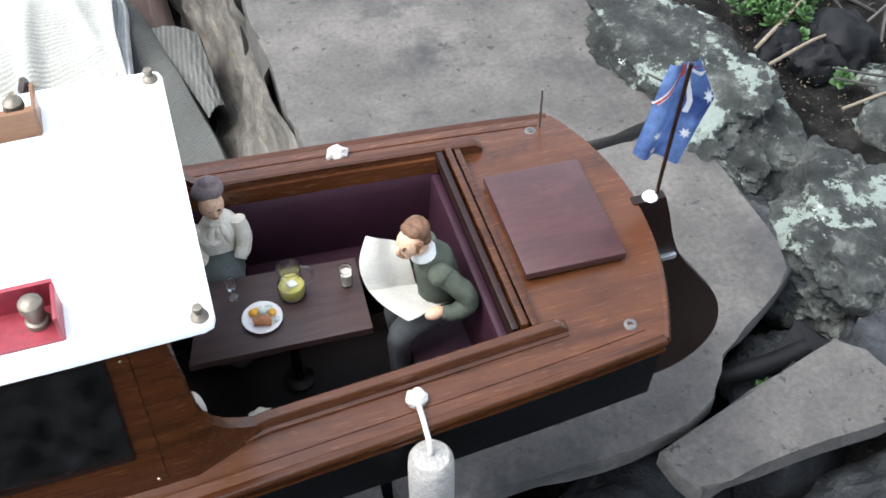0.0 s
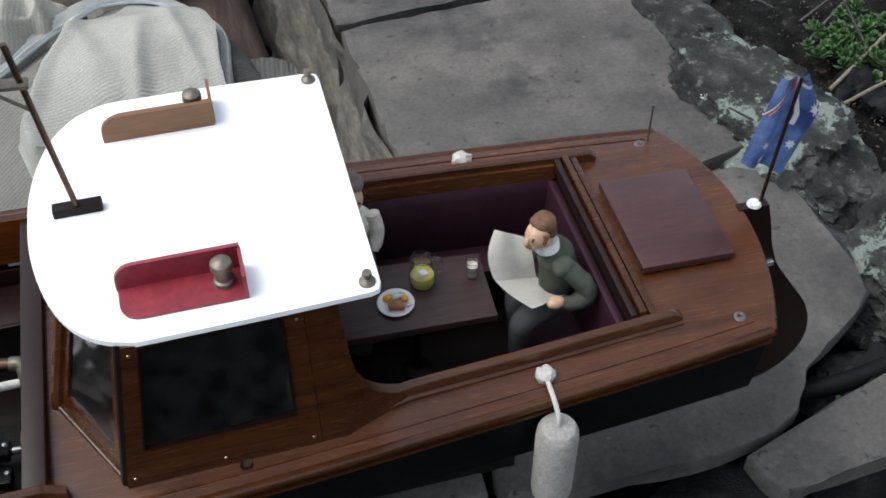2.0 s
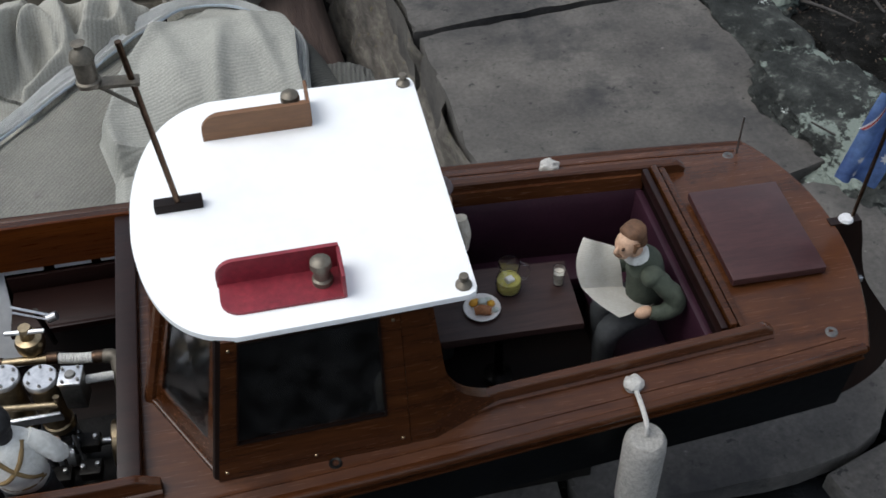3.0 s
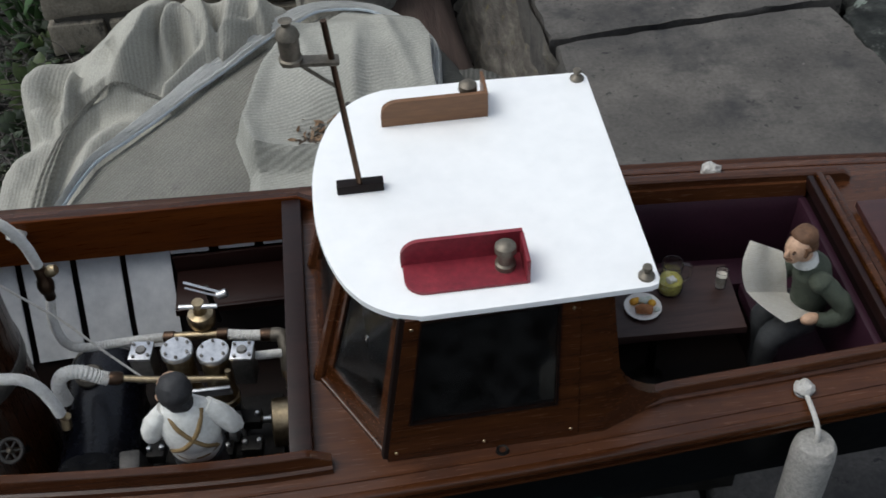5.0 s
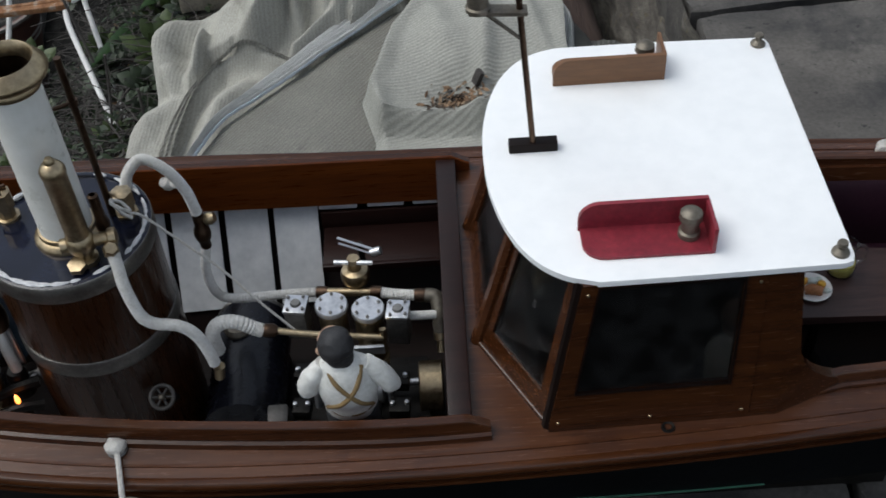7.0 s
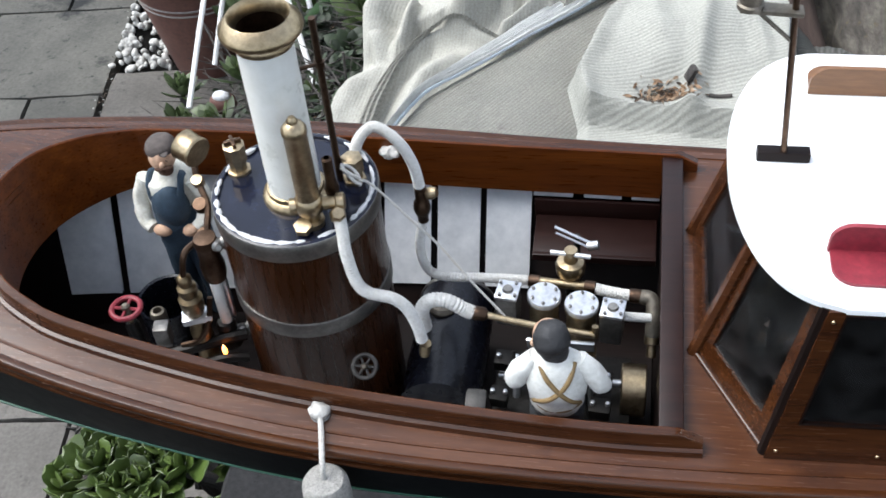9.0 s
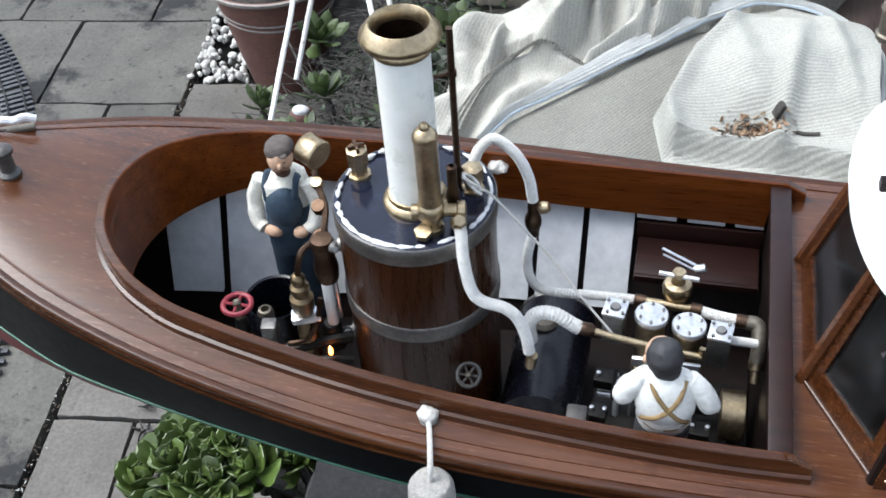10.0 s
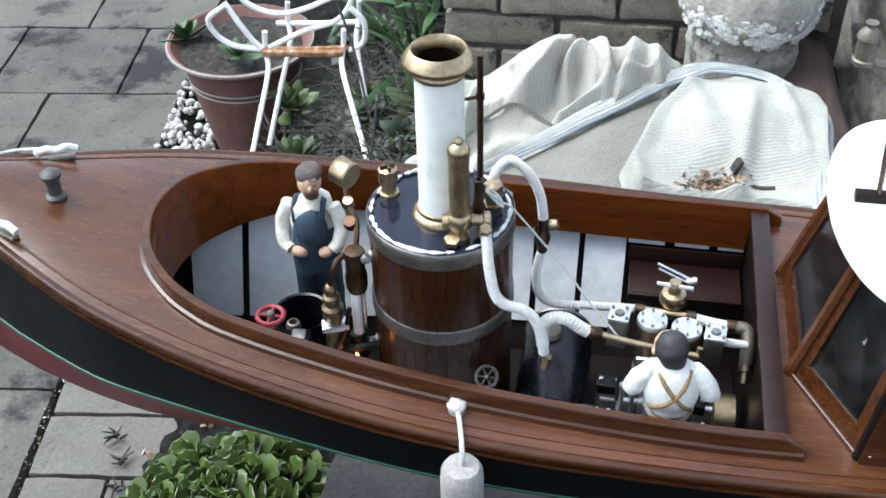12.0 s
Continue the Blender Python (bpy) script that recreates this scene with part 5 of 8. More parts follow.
part("flywheel", lathe([(0, -0.0095), (0.0195, -0.0095), (0.0205, -0.0085), (0.0205, 0.0085), (0.0195, 0.0095), (0, 0.0095)], (0.0185, -0.022, 0.186), (0, 90, 0), seg=36), BRASS, engine, "brass drum flywheel")
part("front_plate", box((0.048, 0.003, 0.014), (-0.036, -0.0465, 0.2655), (18, 0, 0), bevel=0.001), STEEL, engine)
for x, y, w_, z in ((-0.078, -0.018, 0.02, 0.206), (-0.008, -0.03, 0.02, 0.206), (-0.082, -0.046, 0.014, 0.198), (-0.006, -0.052, 0.016, 0.2), (-0.036, -0.05, 0.03, 0.196)):
    part("bearing_block", box((w_, 0.014, 0.01), (x, y, z), (0, 0, -5), bevel=0.0012), GUNMETAL, engine)
    for dx in (-0.35, 0.35):
        part("bearing_nut", lathe([(0, 0), (0.002, 0), (0.0018, 0.003), (0, 0.0036)], (x + dx * w_, y, z + 0.005), seg=6), STEEL, engine)
part("reversing_rod", tube([(-0.069, -0.046, 0.2), (-0.068, -0.04, 0.232)], 0.0028, 8, 1), STEEL, engine)
part("reversing_lever", tube([(-0.072, -0.05, 0.222), (-0.071, -0.033, 0.238)], 0.0016, 8, 1), GUNMETAL, engine)
lub = thing("lubricator", (-0.033, 0.012, 0.262), "brass displacement lubricator with a steel tommy bar", "lubricator")
part("cup", lathe([(0, 0.262), (0.004, 0.262), (0.0045, 0.271), (0.0085, 0.274), (0.0108, 0.279), (0.0112, 0.285), (0.0098, 0.2885), (0.0055, 0.29), (0.0046, 0.295), (0.0056, 0.297), (0.0046, 0.3005), (0, 0.3005)], (-0.033, 0.014, 0), seg=22), BRASS, lub)
part("tommy_bar", tube([(-0.0475, 0.013, 0.298), (-0.0185, 0.010, 0.298)], 0.0019, 8, 1), STEEL, lub)
part("lubricator_foot", tube([(-0.033, 0.014, 0.264), (-0.033, 0.01, 0.24)], 0.0035, 8, 1), GUNMETAL, lub)
regulator = thing("regulator_lever", (-0.03, 0.06, 0.228), "thin steel regulator lever over the engine", "lever")
part("lever_rod", tube([(-0.047, 0.046, 0.291), (-0.018, 0.038, 0.283)], 0.0012, 6, 1), STEEL, regulator)
part("lever_rod", tube([(-0.046, 0.042, 0.289), (-0.02, 0.036, 0.281)], 0.001, 6, 1), STEEL, regulator)
part("lever_joint", lathe([(0, -0.004), (0.0035, -0.004), (0.0035, 0.004), (0, 0.004)], (-0.0175, 0.037, 0.2825), (0, 70, 0), seg=10), STEEL, regulator)
part("lever_post", tube([(-0.03, 0.043, 0.286), (-0.03, 0.06, 0.228)], 0.0025, 8, 1), GUNMETAL, regulator)
pipes = thing("engine_pipework", (-0.01, 0.0, 0.27), "lagged and brass pipes along the back of the engine", "pipe")
part("union", lathe([(0, 0), (0.0048, 0), (0.0048, 0.008), (0, 0.008)], (-0.063, 0.006, 0.274), (0, 90, -6), seg=10), COPPER, pipes)
part("manifold", tube([(-0.056, 0.0055, 0.274), (-0.02, 0.003, 0.274)], 0.0034, 10, 1), BRASS, pipes)
part("union", lathe([(0, 0), (0.005, 0), (0.005, 0.008), (0, 0.008)], (-0.022, 0.003, 0.274), (0, 90, -6), seg=10), COPPER, pipes)
part("lagging", tube([(-0.014, 0.002, 0.2735), (-0.002, 0.0005, 0.272), (0.011, -0.0005, 0.271)], 0.0042, 10, 12, bumps=0.06), HOSE, pipes)
part("union", lathe([(0, 0), (0.0052, 0), (0.0056, 0.004), (0.005, 0.009), (0, 0.009)], (0.011, -0.0005, 0.271), (0, 90, -4), seg=10), COPPER, pipes)
part("elbow", tube([(0.019, -0.001, 0.271), (0.027, -0.003, 0.27), (0.029, -0.012, 0.262), (0.029, -0.02, 0.25)], 0.0056, 10, 6), LAMP_GREY, pipes)
part("elbow_nut", lathe([(0, 0), (0.0056, 0), (0.0056, 0.006), (0.0035, 0.007), (0.0035, 0.016), (0, 0.016)], (0.029, -0.018, 0.248), (140, 0, 0), seg=10), BRASS, pipes)
part("lower_pipe", tube([(0.006, -0.027, 0.278), (0.026, -0.022, 0.272)], 0.0034, 10, 4), HOSE, pipes)
flame = bpy.data.materials.new("burner_glow")
flame.use_nodes = True
flame.node_tree.nodes["Principled BSDF"].inputs["Emission Color"].default_value = (1.0, 0.25, 0.03, 1)
flame.node_tree.nodes["Principled BSDF"].inputs["Emission Strength"].default_value = 4.0
burner = thing("burner", (-0.282, -0.06, 0.149), "small gas burner glowing orange below the boiler", "burner")
part("burner_pipe", tube([(-0.3, -0.062, 0.235), (-0.285, -0.06, 0.24), (-0.27, -0.055, 0.236)], 0.004, 8, 4), GUNMETAL, burner)
part("burner_stand", tube([(-0.283, -0.058, 0.149), (-0.283, -0.058, 0.238)], 0.004, 8, 1), GUNMETAL, burner)
part("flame", lathe([(0, 0), (0.0016, 0.002), (0.002, 0.005), (0.0012, 0.009), (0, 0.012)], (-0.2835, -0.0625, 0.247), seg=10), flame, burner, "small orange flame")


# ---- figurines and things aboard ----
SKIN = material("matt_flesh_paint", [(0.46, 0.285, 0.185), (0.53, 0.345, 0.235)], 0.65, 0, (60, 60, 60), 5, 0.1)
HAIR_BROWN = material("brown_paint", [(0.0884, 0.0408, 0.01904), (0.1428, 0.0714, 0.03536)], 0.7, 0, (90, 90, 90), 5, 0.3)
HAIR_DARK = material("charcoal_paint", [(0.0136, 0.0136, 0.01496), (0.0272, 0.0272, 0.02992)], 0.6, 0, (90, 90, 90), 5, 0.3)
BEARD = material("dark_reddish_beard_paint", [(0.045, 0.020, 0.011), (0.085, 0.040, 0.022)], 0.8, 0, (120, 120, 120), 5, 0.3)
LADY_HAT = material("mauve_grey_paint", [(0.125, 0.096, 0.098), (0.19, 0.152, 0.15)], 0.8, 0, (60, 60, 60), 5, 0.3)
CAP_GREY = material("grey_brown_paint", [(0.0578, 0.04624, 0.0408), (0.0884, 0.0714, 0.0646)], 0.8, 0, (60, 60, 60), 5, 0.2)
SHIRT_WHITE = material("white_cloth_paint", [(0.629, 0.629, 0.595), (0.731, 0.731, 0.697)], 0.75, 0, (60, 60, 60), 5, 0.25)
SHIRT_PALE = material("pale_cream_cloth_paint", [(0.56, 0.545, 0.47), (0.68, 0.665, 0.595)], 0.8, 0, (90, 90, 90), 5, 0.4)
SHIRT_CREAM = material("cream_cloth_paint", [(0.60, 0.545, 0.44), (0.74, 0.69, 0.59)], 0.8, 0, (140, 140, 140), 5, 0.5)
DENIM = material("navy_dungaree_paint", [(0.017, 0.034, 0.0544), (0.034, 0.0578, 0.085)], 0.75, 0, (60, 60, 60), 5, 0.2)
JUMPER = material("olive_green_paint", [(0.0306, 0.0408, 0.02856), (0.0578, 0.068, 0.0476)], 0.8, 0, (90, 90, 90), 5, 0.3)
TROUSERS = material("slate_grey_paint", [(0.0374, 0.0408, 0.0442), (0.068, 0.0714, 0.0748)], 0.8, 0, (60, 60, 60), 5, 0.2)
SKIRT = material("grey_green_paint", [(0.0476, 0.0578, 0.0544), (0.0884, 0.102, 0.0952)], 0.8, 0, (60, 60, 60), 5, 0.2)
STRAP_TAN = material("tan_strap_paint", [(0.1768, 0.1156, 0.0476), (0.2312, 0.1564, 0.068)], 0.7, 0, (60, 60, 60), 5, 0.1)
LIP_RED = material("dull_red_lip_paint", [(0.28, 0.09, 0.07), (0.34, 0.12, 0.09)], 0.6, 0, (60, 60, 60), 5, 0.1)
NEWSPRINT = material("yellowed_newsprint", [(0.72, 0.695, 0.62), (0.80, 0.775, 0.71)], 0.85, 0, (40, 160, 160), 5, 0.15)


def figurine(name, label, *pieces, size=1.0, about=(0, 0, 0), shift=(0, 0, 0)):
    """One plain mesh of rounded shapes: balls (centre, radii, turn) and limbs (points, radii), each with its paint."""
    bm = bmesh.new()
    paints = []
    for paint, kind, *rest in pieces:
        if paint not in paints:
            paints.append(paint)
        before = set(bm.faces)
        if kind == "ball":
            centre, radii, *turn = rest
            m = pose(*centre, *(turn[0] if turn else (0, 0, 0))) @ Matrix.Diagonal((*radii, 1))
            bmesh.ops.create_uvsphere(bm, u_segments=28, v_segments=20, radius=1.0, matrix=m)
        else:
            points, radii, *flat = rest
            tube(points, 1.0, 18, 9, bm, radii=radii, flat=flat[0] if flat else 1.0)
        for f in set(bm.faces) - before:
            f.material_index = paints.index(paint)
    bm.normal_update()
    cloth_paint = {k for k, p in enumerate(paints) if p not in (SKIN, STRAP_TAN)}
    for v in bm.verts:
        if all(f.material_index in cloth_paint for f in v.link_faces):
            v.co += v.normal * (0.0011 * noise.noise(v.co * 95) + 0.0007 * noise.noise(v.co * 230))
    bmesh.ops.transform(bm, matrix=Matrix.Translation(Vector(about) + Vector(shift)) @ Matrix.Scale(size, 4) @ Matrix.Translation(-Vector(about)), verts=bm.verts)
    ob = part(name, bm, paints[0])
    for p in paints[1:]:
        ob.data.materials.append(p)
    low = min(v.co.z for v in ob.data.vertices)
    return tagged(ob, label, "figurine")


X, Y = -0.345, 0.047
figurine("standing_figurine", "painted standing doll in cream shirt, navy dungarees and cap", 
    (DENIM, "limb", [(X - 0.014, Y, 0.150), (X - 0.014, Y, 0.19), (X - 0.011, Y, 0.262)], [0.0125, 0.0125, 0.0165], 0.9),
    (DENIM, "limb", [(X + 0.014, Y, 0.150), (X + 0.014, Y, 0.19), (X + 0.011, Y, 0.262)], [0.0125, 0.0125, 0.0165], 0.9),
    (DENIM, "limb", [(X, Y, 0.25), (X, Y, 0.285), (X, Y - 0.001, 0.318)], [0.026, 0.0265, 0.0205], 0.72),
    (SHIRT_PALE, "limb", [(X, Y + 0.002, 0.27), (X, Y + 0.002, 0.315), (X, Y + 0.002, 0.337), (X, Y, 0.3475)], [0.022, 0.0262, 0.0225, 0.009], 0.7),
    (SHIRT_PALE, "limb", [(X - 0.024, Y, 0.335), (X - 0.033, Y - 0.004, 0.312), (X - 0.030, Y - 0.014, 0.291), (X - 0.021, Y - 0.021, 0.286)], [0.0082, 0.0080, 0.0078, 0.0066]),
    (SHIRT_PALE, "limb", [(X + 0.024, Y, 0.335), (X + 0.033, Y - 0.004, 0.314), (X + 0.031, Y - 0.015, 0.296), (X + 0.025, Y - 0.021, 0.29)], [0.0082, 0.0080, 0.0078, 0.0066]),
    (SKIN, "ball", (X - 0.0115, Y - 0.0225, 0.2845), (0.0095, 0.0065, 0.0062), (0, 10, 0)),
    (SKIN, "ball", (X + 0.0185, Y - 0.0235, 0.288), (0.0085, 0.0065, 0.0062), (0, -20, 0)),
    (DENIM, "ball", (X, Y - 0.0125, 0.3105), (0.0190, 0.0135, 0.0265)),
    (DENIM, "limb", [(X - 0.0125, Y - 0.0155, 0.312), (X - 0.0145, Y - 0.0145, 0.328), (X - 0.0155, Y - 0.004, 0.3425), (X - 0.012, Y + 0.013, 0.335)], [0.004, 0.004, 0.004, 0.004], 0.5),
    (DENIM, "limb", [(X + 0.0125, Y - 0.0155, 0.312), (X + 0.0145, Y - 0.0145, 0.328), (X + 0.0155, Y - 0.004, 0.3425), (X + 0.012, Y + 0.013, 0.335)], [0.004, 0.004, 0.004, 0.004], 0.5),
    (SKIN, "limb", [(X, Y, 0.343), (X + 0.001, Y - 0.001, 0.356)], [0.0075, 0.0075]),
    (SKIN, "ball", (X + 0.002, Y - 0.003, 0.3655), (0.0122, 0.0135, 0.0152), (8, 0, -20)),
    (BEARD, "ball", (X + 0.0048, Y - 0.0090, 0.3548), (0.0080, 0.0072, 0.0062), (0, 0, -20)),
    (BEARD, "limb", [(X - 0.0015, Y - 0.0165, 0.3600), (X + 0.0065, Y - 0.0178, 0.3622), (X + 0.0135, Y - 0.0135, 0.3600)], [0.0012, 0.0024, 0.0012]),
    (BEARD, "ball", (X + 0.0035, Y - 0.0155, 0.3688), (0.0015, 0.0008, 0.0006), (0, 0, -20)),
    (BEARD, "ball", (X + 0.0105, Y - 0.0135, 0.3688), (0.0015, 0.0008, 0.0006), (0, 0, -20)),
    (SKIN, "ball", (X + 0.0065, Y - 0.0165, 0.3655), (0.0024, 0.003, 0.0036), (0, 0, -20)),
    (CAP_GREY, "ball", (X + 0.0015, Y + 0.0005, 0.3755), (0.0142, 0.0150, 0.0100), (4, 0, -20)),
    (CAP_GREY, "ball", (X + 0.0040, Y - 0.0095, 0.3755), (0.0095, 0.0048, 0.0018), (18, 0, -20)),
    size=0.80, about=(X, Y, 0.270))
X, Y = -0.0345, -0.101
BACK, BACK_R = Vector((X, Y, 0.301)), Vector((0.0205, 0.0150, 0.031))


def on_back(dx, dz):
    """A point just proud of the doll's back."""
    k = max(0.0, 1 - (dx / BACK_R.x) ** 2 - (dz / BACK_R.z) ** 2)
    return (BACK.x + dx, BACK.y - BACK_R.y * math.sqrt(k) - 0.0003, BACK.z + dz)


figurine("engineer_figurine", "painted doll in white shirt with crossed tan braces", 
    (TROUSERS, "limb", [(X - 0.009, Y + 0.02, 0.149), (X - 0.009, Y + 0.012, 0.20), (X - 0.007, Y + 0.002, 0.275)], [0.0085, 0.009, 0.0115]),
    (TROUSERS, "limb", [(X + 0.009, Y + 0.02, 0.149), (X + 0.009, Y + 0.012, 0.20), (X + 0.007, Y + 0.002, 0.275)], [0.0085, 0.009, 0.0115]),
    (SHIRT_WHITE, "ball", BACK, BACK_R),
    (SHIRT_WHITE, "ball", (X, Y + 0.001, 0.317), (0.0192, 0.0118, 0.0125)),
    (SHIRT_WHITE, "ball", (X, Y, 0.284), (0.0185, 0.0138, 0.017)),
    (SHIRT_WHITE, "limb", [(X - 0.0135, Y + 0.001, 0.3225), (X - 0.0225, Y, 0.3105), (X - 0.0275, Y + 0.002, 0.2965), (X - 0.0215, Y + 0.014, 0.291)], [0.0062, 0.0076, 0.0074, 0.0056]),
    (SHIRT_WHITE, "limb", [(X + 0.0135, Y + 0.001, 0.3225), (X + 0.0225, Y, 0.3115), (X + 0.0285, Y + 0.001, 0.2985), (X + 0.0245, Y + 0.011, 0.291)], [0.0062, 0.0076, 0.0074, 0.0056]),
    (SKIN, "limb", [(X - 0.0215, Y + 0.014, 0.291), (X - 0.019, Y + 0.021, 0.289)], [0.0048, 0.004]),
    (SKIN, "limb", [(X + 0.0245, Y + 0.011, 0.291), (X + 0.023, Y + 0.018, 0.289)], [0.0048, 0.004]),
    (STRAP_TAN, "limb", [on_back(-0.0130 + 0.0285 * t, 0.0245 - 0.0375 * t) for t in (0, 0.2, 0.4, 0.6, 0.8, 1.0)], [0.0017] * 6),
    (STRAP_TAN, "limb", [on_back(0.0115 - 0.005 * t - 0.021 * t * t, 0.0245 - 0.0375 * t) for t in (0, 0.2, 0.4, 0.6, 0.8, 1.0)], [0.0017] * 6),
    (STRAP_TAN, "limb", [on_back(-0.0165, -0.0165), on_back(-0.008, -0.0185), on_back(0.0, -0.019), on_back(0.0085, -0.0185), on_back(0.0165, -0.0165)], [0.0016] * 5),
    (SHIRT_WHITE, "limb", [(X - 0.001, Y + 0.001, 0.319), (X - 0.002, Y + 0.002, 0.3285)], [0.0085, 0.0072]),
    (SKIN, "limb", [(X - 0.002, Y + 0.002, 0.325), (X - 0.003, Y + 0.003, 0.334)], [0.006, 0.006]),
    (SKIN, "ball", (X - 0.0055, Y + 0.0055, 0.3375), (0.0108, 0.0115, 0.0122), (-15, 0, 25)),
    (SKIN, "ball", (X - 0.0155, Y + 0.002, 0.335), (0.002, 0.0028, 0.0034)),
    (HAIR_DARK, "ball", (X - 0.0035, Y + 0.0015, 0.3405), (0.0122, 0.0124, 0.0130), (-15, 0, 25)),
    (HAIR_DARK, "ball", (X - 0.002, Y - 0.002, 0.334), (0.0100, 0.0085, 0.0100)),
    size=1.0, about=(0, 0, 0), shift=(0, 0, -0.004))
figurine("reading_figurine", "painted seated doll in green jumper holding a newspaper", 
    (TROUSERS, "limb", [(0.455, -0.004, 0.206), (0.434, -0.012, 0.206), (0.419, -0.015, 0.195), (0.417, -0.014, 0.165), (0.418, -0.012, 0.100)], [0.0145, 0.0135, 0.0125, 0.010, 0.0085]),
    (TROUSERS, "limb", [(0.457, 0.018, 0.206), (0.436, 0.016, 0.206), (0.423, 0.014, 0.195), (0.424, 0.012, 0.165), (0.426, 0.010, 0.100)], [0.0145, 0.0135, 0.0125, 0.010, 0.0085]),
    (HAIR_DARK, "limb", [(0.423, -0.012, 0.103), (0.404, -0.014, 0.103)], [0.0068, 0.005]),
    (JUMPER, "limb", [(0.459, 0.006, 0.204), (0.460, 0.007, 0.235), (0.456, 0.009, 0.261), (0.448, 0.010, 0.277)], [0.0195, 0.0215, 0.0198, 0.0085], 0.85),
    (JUMPER, "ball", (0.457, -0.0125, 0.2635), (0.0115, 0.0105, 0.0105)),
    (JUMPER, "limb", [(0.458, -0.013, 0.264), (0.4745, -0.0245, 0.247), (0.4760, -0.0285, 0.236), (0.464, -0.0295, 0.2300), (0.4535, -0.0270, 0.2305)], [0.0095, 0.0098, 0.0092, 0.0082, 0.0068]),
    (JUMPER, "limb", [(0.455, 0.03, 0.262), (0.458, 0.037, 0.242), (0.441, 0.035, 0.232)], [0.0105, 0.010, 0.008]),
    (SKIN, "ball", (0.4475, -0.0265, 0.2310), (0.0098, 0.0060, 0.0058), (0, 0, 8)),
    (SKIN, "ball", (0.434, 0.034, 0.23), (0.008, 0.006, 0.006)),
    (SHIRT_WHITE, "limb", [(0.448, 0.0095, 0.272), (0.4455, 0.0095, 0.2805)], [0.0125, 0.0105]),
    (SKIN, "limb", [(0.4465, 0.0095, 0.274), (0.4415, 0.0095, 0.288)], [0.0085, 0.0085]),
    (SKIN, "ball", (0.4354, 0.0060, 0.2949), (0.0124, 0.0111, 0.0141), (0, 18, 30)),
    (SKIN, "ball", (0.4302, 0.0034, 0.2862), (0.0077, 0.0071, 0.0063), (0, 18, 30)),
    (SKIN, "limb", [(0.4256, 0.0017, 0.2975), (0.4232, 0.0005, 0.2931), (0.4226, 0.0002, 0.2905)], [0.0017, 0.0023, 0.0025]),
    (SKIN, "ball", (0.4412, -0.0050, 0.2931), (0.0024, 0.0017, 0.0037), (0, 15, 10)),
    (HAIR_DARK, "ball", (0.4273, -0.0038, 0.2969), (0.0014, 0.0009, 0.0008), (0, 15, 30)),
    (HAIR_BROWN, "ball", (0.4271, -0.0042, 0.2990), (0.0023, 0.0010, 0.0008), (0, 15, 30)),
    (HAIR_BROWN, "ball", (0.4250, 0.0002, 0.2879), (0.0030, 0.0040, 0.0012), (0, 15, 30)),
    (HAIR_BROWN, "ball", (0.4430, 0.0112, 0.3021), (0.0120, 0.0124, 0.0111), (0, 24, 30)),
    (HAIR_BROWN, "ball", (0.4386, 0.0086, 0.3053), (0.0097, 0.0109, 0.0071), (0, 18, 30)),
    (HAIR_BROWN, "ball", (0.4461, 0.0110, 0.2953), (0.0080, 0.0115, 0.0094), (0, 10, 30)),
    (HAIR_BROWN, "limb", [(0.4402, -0.0033, 0.3010), (0.4392, -0.0045, 0.2966), (0.4383, -0.0050, 0.2923)], [0.0031, 0.0019, 0.0010]),
    size=0.84, about=(0.44, 0.008, 0.298), shift=(-0.010, -0.021, 0.0205))


def paper_at(u, v, lift=0.0):
    """u runs across the open paper, v down it: a page standing up, then the half that falls forward over the fold."""
    top = (Vector((0.400, 0.013, 0.3005)), Vector((0.427, 0.009, 0.288)))
    crease = (Vector((0.393, -0.012, 0.270)), Vector((0.4315, -0.004, 0.2535)))
    foot = (Vector((0.4145, -0.0455, 0.2655)), Vector((0.4495, -0.029, 0.2545)))
    a, b = (top, crease) if v < 0.55 else (crease, foot)
    t = v / 0.55 if v < 0.55 else (v - 0.55) / 0.45
    p = (a[0] * (1 - u) + a[1] * u) * (1 - t) + (b[0] * (1 - u) + b[1] * u) * t
    belly = math.sin(math.pi * t) * (0.006 if v < 0.55 else 0.003)
    p += Vector((-belly * (1 - u), -0.4 * belly, 0.5 * belly)) + Vector((0, -0.0016, 0.0012)) * math.sin(2.2 * math.pi * u)
    return p + Vector((-0.3, -0.8, 0.5)) * lift


paper = grid([[paper_at(u, v) for u in np.linspace(0, 1, 9)] for v in np.linspace(0, 1, 17)])
bmesh.ops.solidify(paper, geom=paper.faces[:], thickness=0.0008)
news = tagged(part("newspaper", paper, NEWSPRINT), "open yellowed newspaper held before the seated doll", "newspaper")
bars = bmesh.new()
for k in range(44):
    v = 0.05 + 0.0205 * k
    if k in (9, 10, 22, 23, 24, 25, 26):
        continue
    for u0, u1 in ((0.06, 0.31), (0.37, 0.63), (0.69, 0.94)):
        grid([[paper_at(u, v + d, 0.0009) for u in np.linspace(u0, u1 - 0.05 * ((k * 7) % 3), 4)] for d in (-0.0032, 0.0032)], bars)
part("print_line", bars, material("pale_grey_print", [(0.66, 0.635, 0.565), (0.735, 0.71, 0.645)], 0.85), news, "grey bars of unreadable print")
